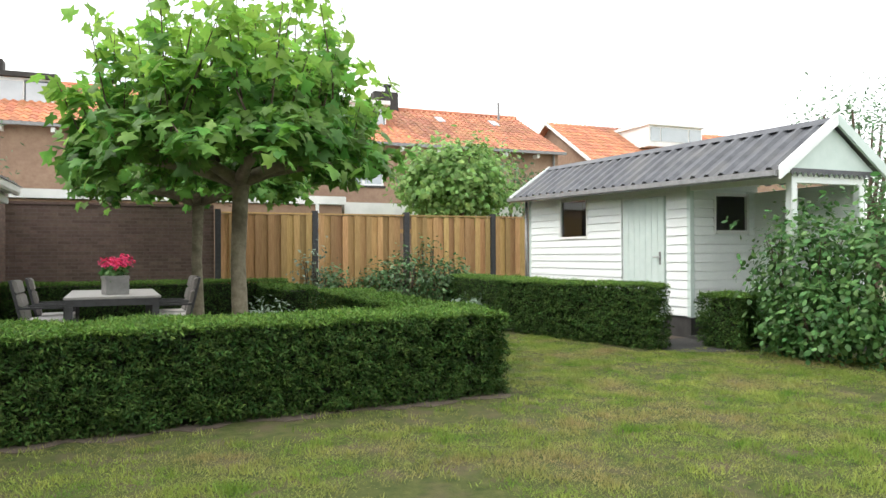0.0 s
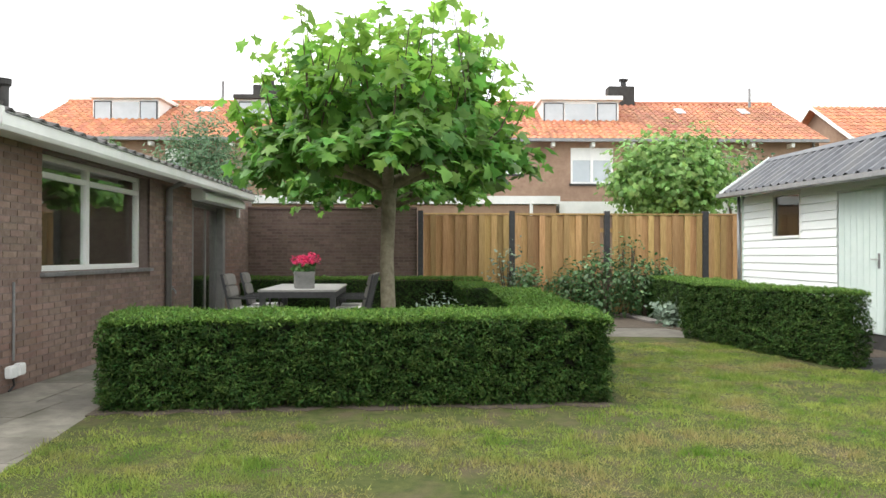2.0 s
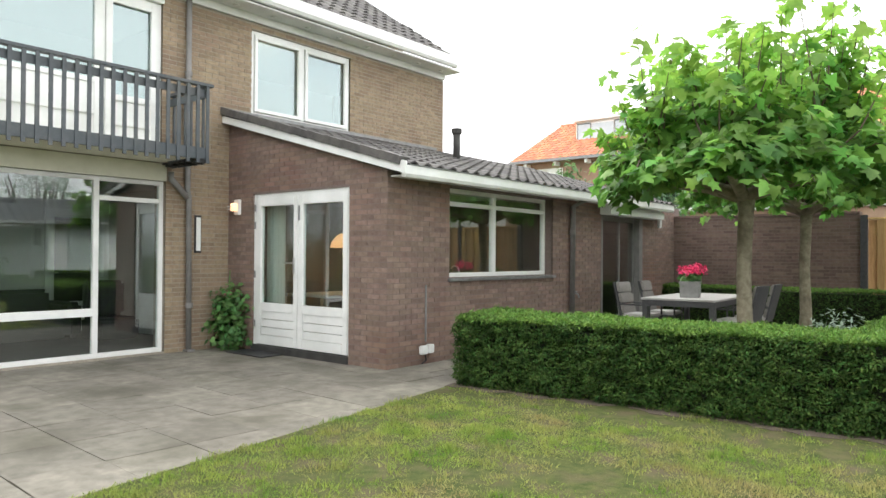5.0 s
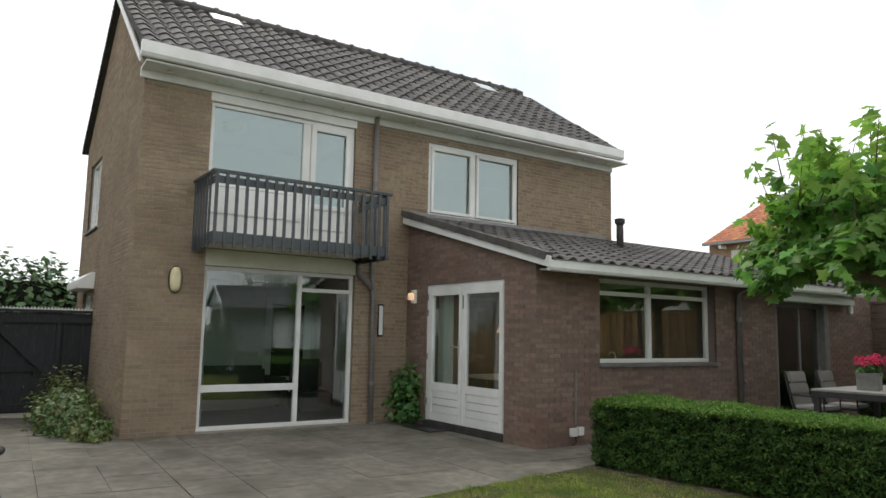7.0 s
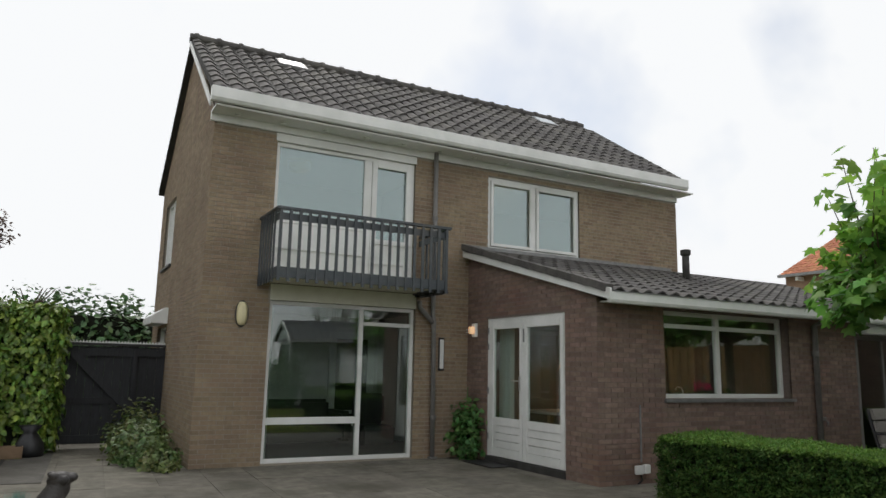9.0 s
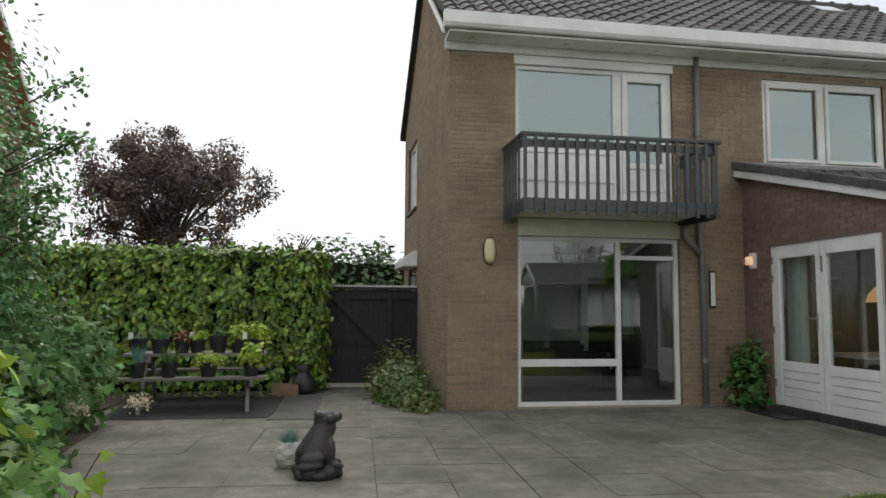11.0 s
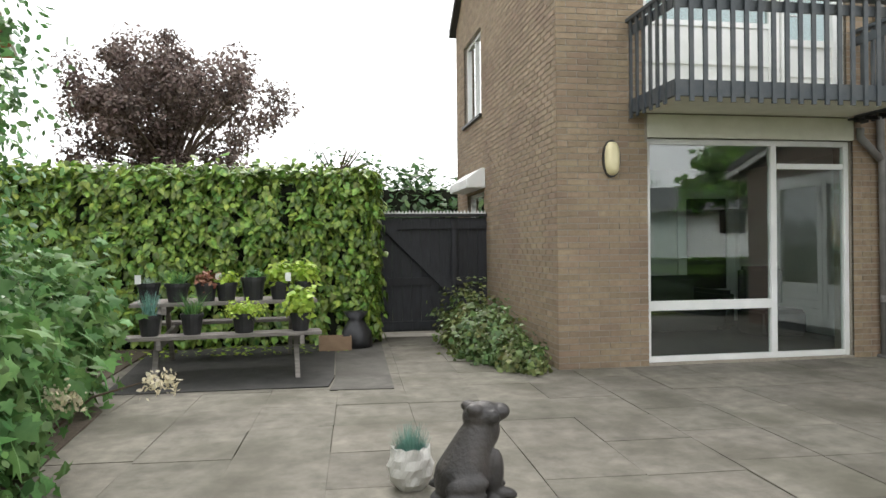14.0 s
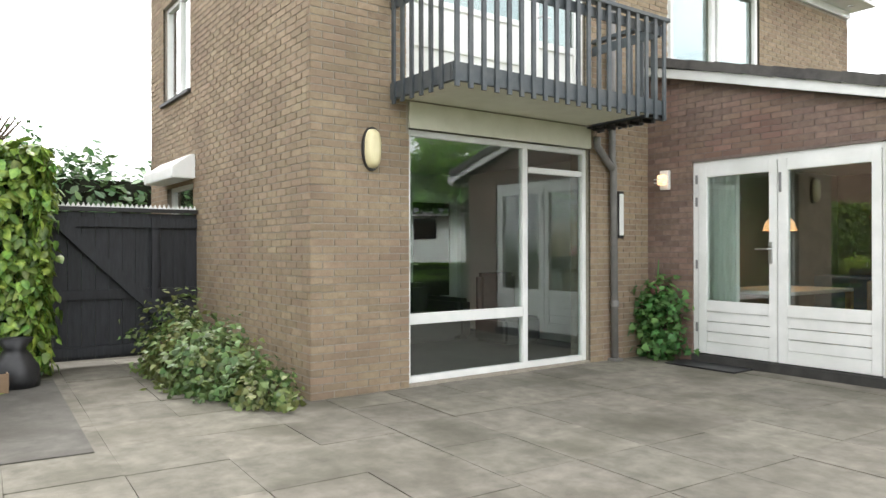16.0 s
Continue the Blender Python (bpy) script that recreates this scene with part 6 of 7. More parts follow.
b_ = np.c_[q * np.cos(a), q * np.sin(a), np.full(k, 0.16)]
tip = b_ + np.c_[np.cos(a) * rng.uniform(0, 0.13, k), np.sin(a) * rng.uniform(0, 0.13, k), rng.uniform(0.13, 0.26, k)]
sd = np.c_[-np.sin(a), np.cos(a), np.zeros(k)] * 0.0022
ob = new("grass_tuft", array_mesh("grass_tuft", np.stack([b_ - sd, b_ + sd, tip], 1).reshape(-1, 3), np.arange(3 * k).reshape(-1, 3), TEAL_GRASS))
ob.parent = bowl
mat_ob = thing("door_mat", "dark rubber door mat before the garden door", "mat", -4.55, 5.2, 0.0, 0)
put("mat", Geo().box((-0.42, -0.2, 0.002), (0.42, 0.2, 0.018)), PLASTIC, mat_ob, bevel=0.004)

# ---- dining set on the terrace ----
dtab = thing("garden_table", "grey garden table with dark metal legs", "table", -0.25, 10.45, 0, 3)
put("tabletop", Geo().box((-0.55, -1.05, 0.745), (0.55, 1.05, 0.775)), TABLE_TOP, dtab, bevel=0.006)
put("apron", Geo().box((-0.53, -1.03, 0.66), (0.53, -1.0, 0.744)).box((-0.53, 1.0, 0.66), (0.53, 1.03, 0.744)).box((-0.53, -1.0, 0.66), (-0.5, 1.0, 0.744)).box((0.5, -1.0, 0.66), (0.53, 1.0, 0.744)), ALU_DARK, dtab)
for x in (-0.49, 0.49):
    for y in (-0.99, 0.99):
        put("leg", Geo().box((x - 0.04, y - 0.04, 0), (x + 0.04, y + 0.04, 0.66)), ALU_DARK, dtab, bevel=0.004)
chair = thing("garden_chair", "dark metal garden chair with taupe cushions", "chair", -0.98, 10.0, 0, -90, "chairs round the garden table")
put("seat", Geo().box((-0.25, -0.25, 0.40), (0.25, 0.24, 0.43)), ALU_DARK, chair, bevel=0.006)
put("seat_cushion", Geo().box((-0.24, -0.24, 0.432), (0.24, 0.22, 0.49)), LIGHT_FABRIC, chair, "pale seat cushion", 0.02)
bk = put("backrest", Geo().prism([(-0.25, -0.24, 0.43), (-0.25, -0.27, 0.43), (-0.25, -0.40, 0.98), (-0.25, -0.37, 0.98)], (0.5, 0, 0)), ALU_DARK, chair)
for k in range(3):
    z0, z1 = 0.48 + 0.17 * k, 0.64 + 0.17 * k
    y0, y1 = -0.24 - 0.13 * (z0 - 0.43) / 0.55, -0.24 - 0.13 * (z1 - 0.43) / 0.55
    put("back_cushion", Geo().prism([(-0.23, y0 + 0.05, z0), (-0.23, y0 - 0.002, z0), (-0.23, y1 - 0.002, z1), (-0.23, y1 + 0.05, z1)], (0.46, 0, 0)), FABRIC, bk, "", 0.015)
for x in (-0.235, 0.235):
    put("leg", Geo().tube([(x, 0.22, 0), (x, 0.21, 0.62)], 0.014, 8), ALU_DARK, chair)
    put("leg", Geo().tube([(x, -0.32, 0), (x, -0.24, 0.43)], 0.014, 8), ALU_DARK, chair)
    put("armrest", Geo().box((x - 0.022, -0.29, 0.62), (x + 0.022, 0.24, 0.645)), ALU_DARK, chair, bevel=0.006)
for x, y, r in ((-0.95, 10.85, -84), (0.46, 10.0, 88), (0.45, 10.8, 94)):
    copy_thing(chair, pose(x, y, 0, 0, 0, r))
planter = thing("planter", "square grey zinc planter with a bright pink geranium", "planter", -0.2, 9.95, 0.776, 15)
put("pot", Geo().prism([(-0.14, -0.14, 0), (0.14, -0.14, 0), (0.14, 0.14, 0), (-0.14, 0.14, 0)], (0, 0, 0.2)).box((-0.15, -0.15, 0.2), (0.15, 0.15, 0.245)), ZINC_POT, planter, bevel=0.006)
p_, n_ = clumps((0, 0, 0.29), (0.15, 0.15, 0.09), 40, 6, (0.03, 0.03, 0.03))
leaves("foliage", p_, n_, 0.07, "ivy", SHRUB_LEAF, planter)
for x, y, z in ((-0.12, 0.02, 0.43), (0.09, -0.04, 0.46), (0.0, 0.1, 0.43), (0.17, 0.05, 0.41), (-0.03, -0.1, 0.40)):
    p_, n_ = clumps((x, y, z), (0.07, 0.07, 0.055), 22, 5, (0.012, 0.012, 0.012), 0.7)
    leaves("flower_head", p_, n_, 0.035, "oval", PINK, planter, 0.6)

# ---- border on the other side ----
tall = bush("shrub", "tall dark green shrub in the border", "shrub", (-2.3, -4.2, 0), (1.3, 1.15, 2.0), 3700, 0.055, "oval", HOLLY_LEAF, 14, lift=2.0, per=10, blur=0.1)
bush("shrub", "tall dark green shrub behind the others", "shrub", (-0.9, -5.2, 0), (1.2, 1.0, 1.9), 1100, 0.065, "oval", HOLLY_LEAF, 14, lift=2.1, per=10, blur=0.13)
bush("shrub", "dark glossy shrub in the border", "shrub", (-4.0, -5.0, 0), (1.1, 0.9, 1.1), 500, 0.075, "oval", DARK_LEAF, 12, lift=1.2, per=10, blur=0.12)
bush("shrub", "small white-flecked shrub in the border", "shrub", (-3.5, -4.0, 0), (0.95, 0.65, 0.85), 640, 0.055, "oval", SHRUB_LEAF, 8, per=9, blur=0.09)
bush("hydrangea", "large-leaved oak-leaf hydrangea in the border", "shrub", (-2.5, -3.4, 0), (0.85, 0.55, 0.55), 420, 0.095, "plane", HYDRANGEA_LEAF, 8, per=5, blur=0.1)
bush("hydrangea", "spreading oak-leaf hydrangea beside the picnic table", "shrub", (-4.4, -3.6, 0), (0.85, 0.55, 0.62), 420, 0.095, "plane", HYDRANGEA_LEAF, 8, per=5, blur=0.1)
bush("hydrangea", "large green lobed leaves low in the border", "shrub", (-0.55, -2.8, 0), (0.55, 0.4, 0.42), 210, 0.085, "plane", HYDRANGEA_LEAF, 8, per=5, blur=0.1)
bush("shrub", "green undergrowth at the border edge", "shrub", (-1.7, -3.2, 0), (1.0, 0.35, 0.28), 220, 0.07, "oval", SHRUB_LEAF, 6, per=8, blur=0.07)
bush("choisya", "yellow-green pointed-leaved shrub near the lawn", "shrub", (0.3, -2.62, 0), (0.4, 0.32, 0.5), 120, 0.14, "lance", CHOISYA_LEAF, 12, lift=0.95, per=7, blur=0.05)
bush("hydrangea", "bright lobed leaves at the corner of the lawn", "shrub", (0.25, -2.3, 0), (0.42, 0.3, 0.36), 85, 0.11, "plane", PLANE_PALE, 7, lift=0.38, per=5, blur=0.07)
bush("shrub", "dark leaves under the yellow-green shrub", "shrub", (0.2, -2.7, 0), (0.6, 0.4, 0.4), 150, 0.09, "oval", DARK_LEAF, 6, per=8, blur=0.09)
bush("shrub", "tall leafy shrub behind the yellow-green one", "shrub", (0.5, -4.4, 0), (1.2, 1.0, 1.5), 520, 0.08, "oval", DARK_LEAF, 14, lift=1.5, per=10, blur=0.13)
for x, y, z, tx, ty in ((-3.16, -2.5, 0.46, 0.3, 0.65), (-2.7, -2.9, 0.48, 0.2, 0.35)):
    fl = thing("hydrangea_flower", "fading cream hydrangea flower head", "flower", x, y, 0)
    put("stalk", Geo().tube([(-tx, -ty, 0.1), (-tx * 0.4, -ty * 0.5, z - 0.1), (0, 0, z)], [0.01, 0.008, 0.005], 6), TWIG, fl)
    p_ = np.c_[rng.normal(size=160) * 0.035, rng.uniform(0, 0.2, 160), rng.normal(size=160) * 0.035 + z]
    p_[:, 0] *= 1.2 - p_[:, 1] * 3
    leaves("florets", p_, rng.normal(size=(160, 3)), 0.032, "oval", PALE_PETAL, fl, 0.6)
twig = thing("vine_shoot", "young vine shoot with yellow and orange leaves", "plant", -0.35, -2.1, 0)
put("stem", Geo().tube([(0, 0, 0), (0.02, 0.05, 0.3), (-0.02, 0.16, 0.52)], [0.006, 0.005, 0.003], 6), TWIG, twig)
leaves("foliage", np.array([[0.0, 0.08, 0.3], [0.02, 0.02, 0.2], [0.02, 0.14, 0.4], [-0.02, 0.16, 0.5], [0.03, 0.1, 0.24], [0.0, 0.0, 0.12]]), np.repeat([[1.0, 0.2, 0.5]], 6, 0), 0.11, "lobed", LIME_LEAF, twig, 0.4)
for y, z in [(1.53, 2.76), (1.29, 2.82), (1.27, 2.32), (1.33, 2.04), (1.49, 3.26), (1.57, 2.74), (1.34, 2.29), (1.46, 2.76), (1.28, 2.09)]:
    root = Vector((0.1, 0.35, z - 0.55))
    end = Vector((0.15, y, z))
    mid_ = root.lerp(end, 0.55) + Vector((0, 0, -0.06))
    twig_ = put("branch", Geo().tube([root, mid_, end], [0.012, 0.008, 0.004], 5), TWIG, tall)
    q = rng.uniform(0.25, 1, 70) ** 0.7
    p_ = np.array(mid_)[None] * (1 - q[:, None]) + np.array(end)[None] * q[:, None] + rng.normal(size=(70, 3)) * 0.045
    leaves("foliage", p_, np.repeat([[0.3, 0, 1.0]], 70, 0), 0.055, "oval", HOLLY_LEAF, twig_, 0.8, 0.1)
p_, n_ = clumps((-1.3, 0.3, 0.95), (0.9, 0.5, 0.5), 60, 3, (0.04, 0.04, 0.04), 0.9)
leaves("blossom", p_, n_, 0.028, "oval", PALE_PETAL, tall, 0.8)
fence_left = structure("fence_left", "grey board fence behind the shrub border", "fence")
pieces(fence_left, "board", UNIT, [Matrix.LocRotScale((-8.0 + 0.15 * k, -6.4, 0.95), None, (0.146, 0.02, 1.9)) for k in range(96)], WEATHERED)
hedge_right = bush("hedge_row", "green hedge closing the garden behind the lawn", "hedge", (9.6, -1.5, 0), (0.5, 6.0, 1.1), 900, 0.10, "oval", DARK_LEAF, 4, blur=0.14, shell=0.7)
bush("hedge_row", "green hedge at the far end of the lawn", "hedge", (4.5, -6.5, 0), (5.0, 0.5, 1.1), 900, 0.10, "oval", DARK_LEAF, 4, blur=0.14, shell=0.7)

# ---- trees beyond the garden ----
purple = thing("purple_tree", "purple-leaved tree beyond the ivy hedge", "tree", -14.0, -4.45, 0)
put("trunk", Geo().tube([(0, 0, 0), (0.05, 0.02, 1.4), (0.0, 0.0, 2.6)], [0.16, 0.13, 0.10], 10), TWIG, purple, smooth=True)
lobe_p, lobe_n = [], []
for k in range(130):
    d = Vector((random.gauss(0, 1), random.gauss(0, 1), random.gauss(0.15, 0.9))).normalized()
    reach = random.uniform(0.3, 1.0)
    c = Vector((d.x * 1.9 * reach, d.y * 2.3 * reach, 3.95 + d.z * 1.75 * reach))
    if k % 3 == 0:
        put("branch", Geo().tube([(0, 0, 2.4), (c.x * 0.4, c.y * 0.4, 2.9 + (c.z - 2.9) * 0.4), c], [0.06, 0.035, 0.012], 6), TWIG, purple)
    m = 230
    q = rng.normal(size=(m, 3))
    q *= (rng.uniform(0.2, 1, m) ** 0.8 / np.linalg.norm(q, axis=1))[:, None]
    lobe_p.append(np.array(c)[None] + q * np.array([0.40, 0.42, 0.34]) * random.uniform(0.6, 1.3))
    lobe_n.append(q + np.array([0, 0, 0.7]))
leaves("crown", np.concatenate(lobe_p), np.concatenate(lobe_n), 0.085, "oval", PURPLE_LEAF, purple, 0.7, 0.3)
bush("young_plane_tree", "round pale green tree behind the fence", "tree", (7.45, 16.6, 0), (1.45, 1.3, 0.95), 760, 0.115, "plane", PLANE_PALE, 9, lift=3.15, per=8, blur=0.16, shell=0.5, trunk=0.07)
bush("dark_tree", "dark brown-green tree behind the fence", "tree", (10.4, 19.5, 0), (1.3, 1.3, 1.0), 180, 0.12, "oval", DARK_LEAF, 8, lift=3.3, per=9, blur=0.2, trunk=0.06)
bush("bamboo", "feathery blue-green bamboo behind the garden wall", "bamboo", (-4.0, 17.0, 0), (1.1, 1.0, 1.6), 1000, 0.13, "long", WILLOW_LEAF, 20, lift=3.0, per=9, blur=0.2, shell=0.3)
bush("climber", "green climber above the extension roof", "plant", (-6.0, 16.5, 0), (0.35, 0.35, 0.7), 45, 0.16, "long", SHRUB_LEAF, 6, lift=3.5, per=6, blur=0.12)
bush("conifer", "grey-green tree behind the shed", "tree", (14.5, 10.5, 0), (1.8, 1.6, 1.6), 300, 0.13, "long", WILLOW_LEAF, 12, lift=3.3, per=10, blur=0.25, trunk=0.09)

# ---- neighbouring houses ----
row = thing("row_house", "brown brick terraced houses with red pantile roofs and dormers", "house", 0, 25.3, 0)
NX0, NX1, NE, NR = -13.6, 15.85, 5.45, 7.65
HOLES = [(6.70, 8.27, 3.87, 5.19), (4.13, 4.96, 4.22, 5.17), (-8.08, -7.17, 3.9, 5.12), (-12.6, -11.2, 3.9, 5.12)]


def on_row(u, d, z):
    return Vector((u, -d, z))


put("wall", panel(Geo(), on_row, NX0, NX1, -0.1, NE, -0.3, 0, HOLES), BRICK_FAR, row)
g = Geo().prism([(NX1 - 0.3, 0.3, 0), (NX1 - 0.3, 8.0, 0), (NX1 - 0.3, 8.0, NE), (NX1 - 0.3, 4.0, NR - 0.1), (NX1 - 0.3, 0.3, NE)], (0.3, 0, 0))
put("gable_wall", g, BRICK_FAR, row)
put("gable_wall", Geo().prism([(NX0, 0.3, 0), (NX0, 8.0, 0), (NX0, 8.0, NE), (NX0, 4.0, NR - 0.1), (NX0, 0.3, NE)], (0.3, 0, 0)), BRICK_FAR, row)
for u0, u1, z0, z1 in HOLES:
    g = Geo().box(on_row(u0, -0.12, z0), on_row(u0 + 0.08, -0.04, z1)).box(on_row(u1 - 0.08, -0.12, z0), on_row(u1, -0.04, z1)).box(on_row(u0 + 0.08, -0.12, z0), on_row(u1 - 0.08, -0.04, z0 + 0.08)).box(on_row(u0 + 0.08, -0.12, z1 - 0.08), on_row(u1 - 0.08, -0.04, z1))
    if u1 - u0 > 1.2:
        g.box(on_row((u0 + u1) / 2 - 0.05, -0.12, z0 + 0.08), on_row((u0 + u1) / 2 + 0.05, -0.04, z1 - 0.08))
    w = put("window", g, WHITE, row, "white window frame")
    put("pane", Geo().box(on_row(u0 + 0.08, -0.1, z0 + 0.08), on_row(u1 - 0.08, -0.09, z1 - 0.08)), FAR_WINDOW, w)
    put("blind", Geo().box(on_row(u0 + 0.08, -0.085, z1 - 0.45), on_row(u1 - 0.08, -0.08, z1 - 0.08)), WHITE, w)
    put("sill", Geo().box(on_row(u0 - 0.05, -0.04, z0 - 0.07), on_row(u1 + 0.05, 0.06, z0)), SLAB_DARK, w)
put("roof", Geo().prism([(NX0, -0.4, NE - 0.02), (NX0, 4.0, NR), (NX0, 8.4, NE - 0.02), (NX0, 8.4, NE - 0.1), (NX0, 4.0, NR - 0.1), (NX0, -0.4, NE - 0.1)], (NX1 + 0.15 - NX0, 0, 0)), TILE_RED, row)
put("gutter", Geo().box((NX0, -0.52, NE - 0.1), (NX1 + 0.1, -0.40, NE + 0.01)), ZINC, row)
for k in range(20):
    put("rafter_end", Geo().box((NX0 + 0.7 + 1.45 * k, -0.38, NE - 0.26), (NX0 + 0.82 + 1.45 * k, -0.003, NE - 0.11)), WHITE, row)
put("ridge", Geo().tube([(NX0, 4.0, NR + 0.02), (NX1 + 0.15, 4.0, NR + 0.02)], 0.1, 8), TILE_RED, row)
row_tiles = tile_field((NX0, -0.42, NE), (NX1 + 0.15, -0.42, NE), (NX0, 4.0, NR + 0.02), 116, 14)
pieces(row, "roof_tile", pantile(0.253, 0.35), row_tiles, TILE_RED, near=(6, 0, 5), limit=0, rest="roof_tiles")
for x0, x1 in ((-11.5, -8.95), (-5.95, -2.9), (5.9, 8.9)):
    dm = put("dormer", Geo().prism([(x0, 1.7, 6.0), (x0, 1.7, 7.28), (x0, 4.4, 7.40), (x0, 4.0, 6.0)], (x1 - x0, 0, 0)), WHITE, row, "white flat-roofed dormer")
    put("dormer_roof", Geo().box((x0 - 0.1, 1.5, 7.29), (x1 + 0.12, 4.5, 7.45)), WHITE if x0 != -5.95 else SLAB_DARK, dm)
    for a, b in ((0.04, 0.27), (0.3, 0.7), (0.73, 0.96)):
        put("window_frame", Geo().box((x0 + (x1 - x0) * a - 0.05, 1.67, 6.15), (x0 + (x1 - x0) * b + 0.05, 1.695, 7.2)), GREY_STEEL if b - a < 0.3 else WHITE, dm)
        put("pane", Geo().box((x0 + (x1 - x0) * a, 1.65, 6.2), (x0 + (x1 - x0) * b, 1.665, 7.15)), FAR_WINDOW, dm)
for x, y in ((9.55, 4.0), (-5.3, 4.0)):
    ch = put("chimney", Geo().box((x - 0.55, y - 0.3, 7.3), (x + 0.55, y + 0.3, 8.35)), SLAB_DARK, row, "dark brick chimney", 0.02)
    put("chimney_pot", Geo().lathe([(0.13, 8.35), (0.12, 8.6), (0.2, 8.62), (0.2, 8.7), (0.0, 8.72)], (x + 0.15, y, 0), 12), BLACK_IRON, ch)
for x in (-7.9, 11.5, 14.1):
    put("roof_window", Geo().prism([(x, 2.55, 6.97), (x, 3.1, 7.25), (x, 3.1, 7.29), (x, 2.55, 7.01)], (0.75 if x < 0 else 0.35, 0, 0)), FAR_WINDOW, row, "small roof window")
put("roof_pipe", Geo().tube([(14.8, 3.4, 7.3), (14.8, 3.4, 8.2)], 0.06, 8).tube([(-7.0, 3.4, 7.3), (-7.0, 3.4, 8.4)], 0.07, 8), ZINC, row)
put("downpipe", Geo().tube([(-6.73, -0.08, 5.4), (-6.73, -0.08, 0)], 0.05, 8).tube([(3.1, -0.08, 5.4), (3.1, -0.08, 0)], 0.05, 8).tube([(15.6, -0.08, 5.4), (15.6, -0.08, 0)], 0.05, 8), ZINC, row)
garage = thing("garage", "low brick garage with a white flat roof edge", "garage", 0, 19.0, 0)
put("wall", Geo().box((-6.5, 0.1, 0), (5.1, 3.0, 2.66)), BRICK_FAR, garage)
put("roof_edge", Geo().box((-6.6, 0.0, 2.68), (5.2, 3.1, 2.9)), WHITE, garage, "white roof edge")
put("downpipe", Geo().tube([(4.4, 0.03, 2.75), (4.4, 0.03, 0)], 0.05, 8), WHITE, garage)
garage_2 = thing("garage", "low garage with a pale roof", "garage", 5.25, 19.4, 0)
put("wall", Geo().box((0.1, 0.1, 0), (5.6, 3.0, 2.4)), BRICK_FAR, garage_2)
put("roof_edge", Geo().box((0.0, 0.0, 2.42), (5.7, 3.1, 2.78)), WHITE, garage_2, "white roof edge")


def gable_house(label, x, y, w, d, eave, ridge, wall_mat, dormer, turn=0):
    h = thing("house", label, "house", x, y, 0, turn)
    put("wall", Geo().prism([(0, 0, 0), (0, w, 0), (0, w, eave), (0, w / 2, ridge - 0.12), (0, 0, eave)], (d, 0, 0)), wall_mat, h)
    put("roof", Geo().prism([(-0.35, -0.3, eave - 0.2), (-0.35, w / 2, ridge), (-0.35, w + 0.3, eave - 0.2), (-0.35, w + 0.3, eave - 0.3), (-0.35, w / 2, ridge - 0.1), (-0.35, -0.3, eave - 0.3)], (d + 0.7, 0, 0)), TILE_RED, h)
    put("verge_board", Geo().prism([(-0.38, -0.32, eave - 0.35), (-0.38, w / 2, ridge - 0.1), (-0.38, w + 0.32, eave - 0.35), (-0.38, w + 0.32, eave - 0.17), (-0.38, w / 2, ridge + 0.04), (-0.38, -0.32, eave - 0.17)], (0.04, 0, 0)), WHITE, h, "white verge board")
    tiles = tile_field((-0.35, -0.32, eave - 0.2), (d + 0.35, -0.32, eave - 0.2), (-0.35, w / 2, ridge + 0.02), int(d / 0.26), int(w / 0.62))
    pieces(h, "roof_tile", pantile((d + 0.7) / int(d / 0.26), 0.36), tiles, TILE_RED, limit=0, rest="roof_tiles")
    put("window", Geo().box((-0.03, w / 2 - 0.4, eave - 0.6), (0.0, w / 2 + 0.4, eave + 0.4)), WHITE, h)
    if dormer:
        dm = put("dormer", Geo().box((dormer[0], 0.6, dormer[2]), (dormer[1], w / 2, dormer[3])), WHITE, h, "white flat-roofed dormer")
        put("dormer_roof", Geo().box((dormer[0] - 0.1, 0.45, dormer[3]), (dormer[1] + 0.1, w / 2, dormer[3] + 0.15)), WHITE, dm)
        for a, b in ((0.03, 0.2), (0.22, 0.72), (0.75, 0.97)):
            put("pane", Geo().box((dormer[0] + (dormer[1] - dormer[0]) * a, 0.57, dormer[2] + 0.25), (dormer[0] + (dormer[1] - dormer[0]) * b, 0.59, dormer[3] - 0.1)), FAR_WINDOW, dm)
    return h


gable_house("brick house with an orange roof and white dormer", 18.6, 26.6, 7.6, 14.0, 5.55, 7.8, BRICK_FAR, (3.4, 6.6, 6.4, 7.4))
gable_house("further house with a red boarded gable and tiled roof", 27.0, 33.0, 8.0, 14.0, 6.4, 9.2, RED_PAINT, None)
gable_house("orange brick house beyond the border", -14.0, -7.8, 7.0, 9.0, 5.5, 8.45, BRICK_FAR, None, -90)

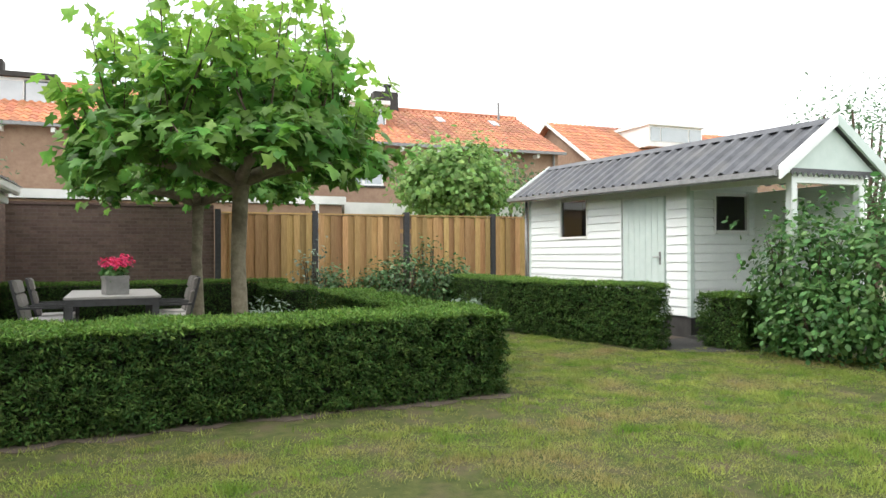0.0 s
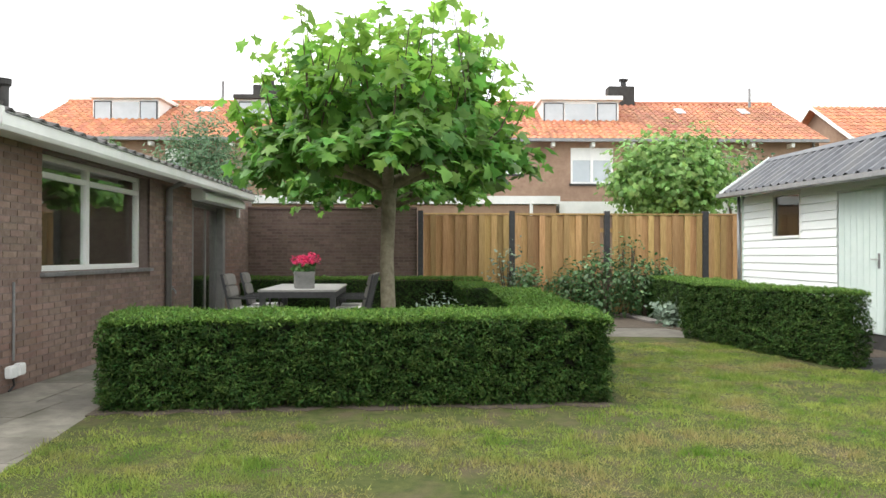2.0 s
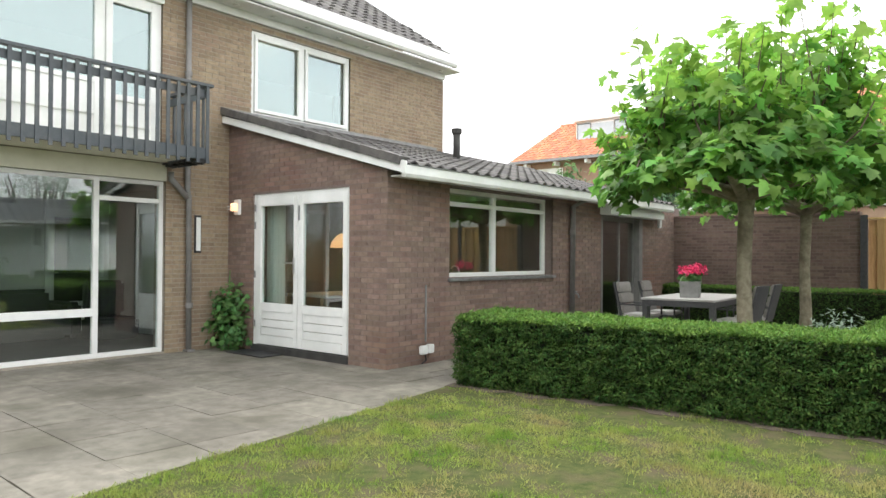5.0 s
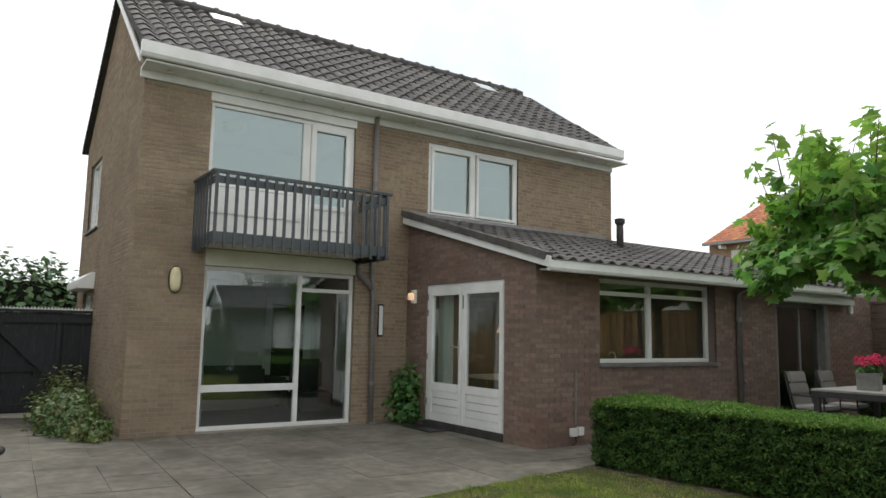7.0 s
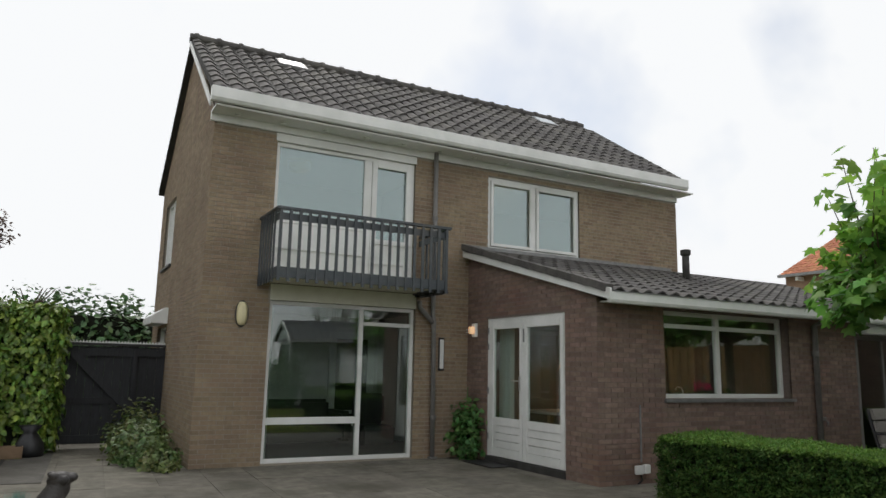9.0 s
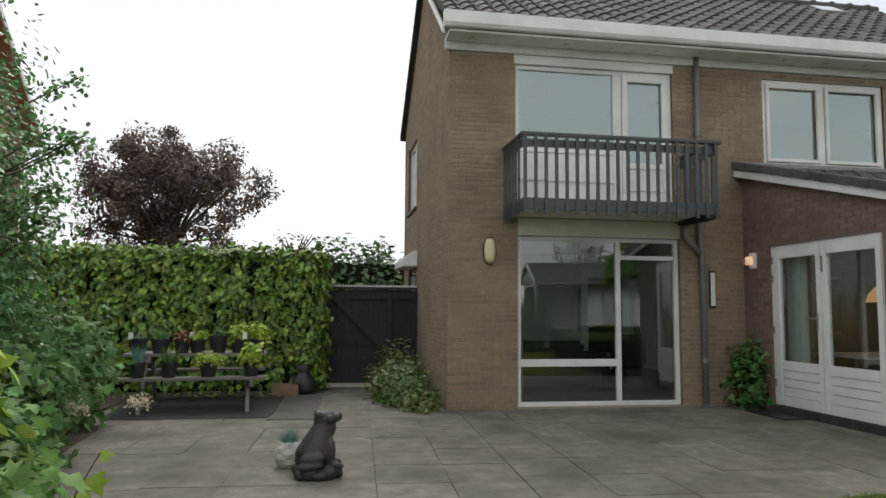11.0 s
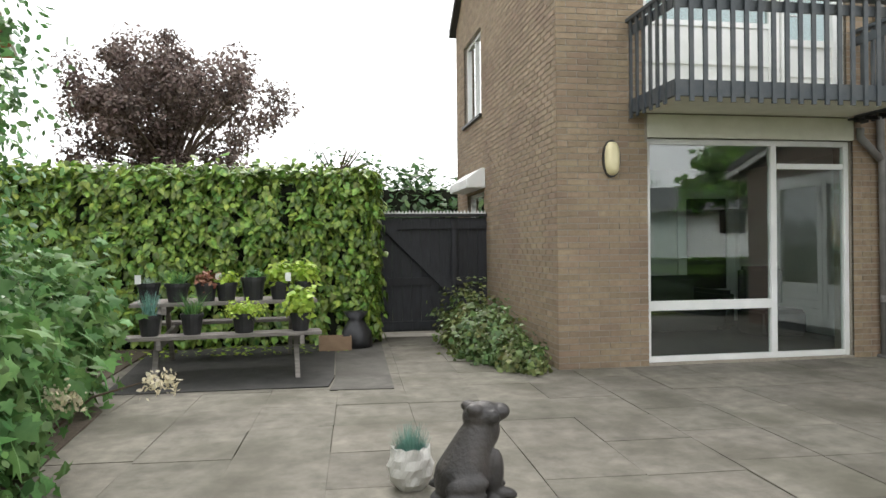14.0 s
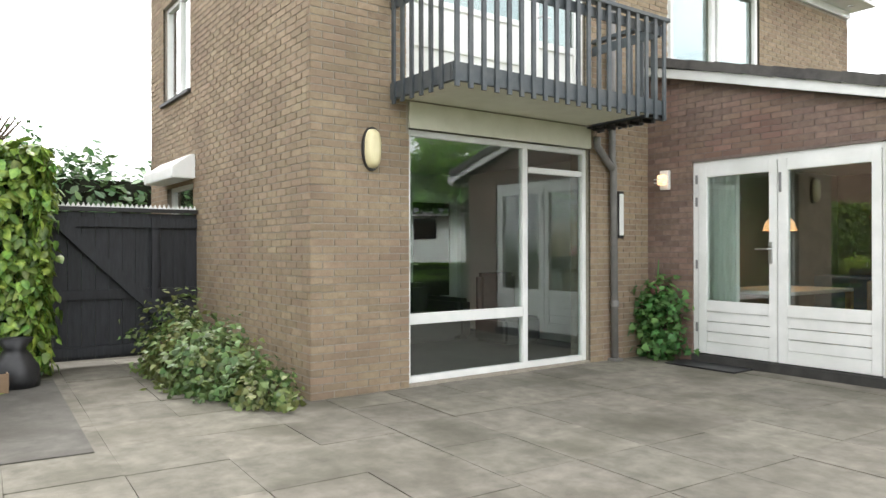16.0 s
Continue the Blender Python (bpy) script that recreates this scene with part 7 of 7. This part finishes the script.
# ---- terrace slabs ----
slabs = []
PAVE = Geo().box((-0.5, -0.5, -0.5), (0.5, 0.5, 0.5))
lay = Matrix.Translation((-2.15, 0.925, 0)) @ pose(0, 0, 0, 0, 0, -2.9)
for r in range(-8, 8):
    shift = random.uniform(-0.03, 0.03) - (0.17 if r >= 0 else 0)
    for k in range(-9, 6):
        at = lay @ Vector((-1.393 + 0.67 * k + 0.335 + shift, 0.585 * (r + 0.5), -0.024 + random.uniform(-0.003, 0.003)))
        if at.x > edge_x(at.y) + 0.36 or (at.x < XF - 0.1 and at.y > YG) or at.y > 5.6 or at.x < -8.9 or at.y < -3.6:
            continue
        seam = 0.016 if r == 0 else random.choice((0.001, 0.002, 0.003, 0.009))
        tilt_ = Euler((random.uniform(-0.004, 0.004), random.uniform(-0.004, 0.004), radians(-2.9) + random.uniform(-0.004, 0.004)))
        slabs.append(Matrix.LocRotScale(at, tilt_, (0.67 - (0.012 if k == 0 and -2 <= r < 0 else random.choice((0.001, 0.002, 0.003, 0.008))), 0.585 - seam, 0.05)))
x = -2.3
while x < 2.5:
    y = 5.3 if x < -1.4 else 6.3
    while y < 13.7:
        slabs.append(Matrix.LocRotScale((x + 0.3, y + 0.3, -0.024 + random.uniform(-0.002, 0.002)), None, (0.592, 0.592, 0.05)))
        y += 0.6
    x += 0.6
pieces(terrace, "slab", PAVE, slabs, SLAB, near=(-2, 0, 0))

# ---- roof tiles and bricks ----
pieces(roof_main, "roof_tile", pantile(9.4 / 36, 3.45 / 11), main_tiles, TILE_DARK, near=(-5, 3, 5), rest="roof_tiles")
pieces(roof_extension, "roof_tile", pantile(8.06 / 33, 3.68 / 11), ext_tiles, TILE_DARK, near=(-2, 5, 2.4), rest="roof_tiles")
pieces(wall_front, "brick", UNIT, brick_rows(on_front, "x", YG, YR, 0.0, 4.97, [BW, BD, UW, (1.92, 4.36, 2.36, 2.75), (5.4, 10.3, 0, 3.3), (4.3, 4.36, 2.4, 2.7)]), BRICK_TAN, near=(-5.4, 1.2, 1), rest="bricks")


def gable_limit(z):
    return (XB, XF) if z < 5.0 else (XB + (z - 5.0) * 1.25, XF - (z - 5.05) * 1.2)


pieces(wall_gable, "brick", UNIT, brick_rows(on_gable, "y", XB, XF, 0.0, 6.9, [SIDE_W, SIDE_L], gable_limit), BRICK_TAN, near=(-5.6, 0.9, 1), rest="bricks")
pieces(wall_extension, "brick", UNIT, brick_rows(on_kitchen, "x", YD, 14.42, 0.0, 2.33, [KW, SD]), BRICK_BROWN, near=(-2.3, 5.6, 1), rest="bricks")


def french_limit(z):
    return XF, min(XK, XF + (3.40 - z) / 0.2925)


pieces(wall_french, "brick", UNIT, brick_rows(on_french, "y", XF, XK, 0.0, 3.4, [FD], french_limit), BRICK_BROWN, near=(-2.4, 5.4, 1), rest="bricks")
pieces(wall_garden, "brick", UNIT, brick_rows(on_garden, "y", -2.36, 1.36, 0.0, 2.22), BRICK_WALL, near=(-0.5, 14.4, 1.5), rest="bricks")
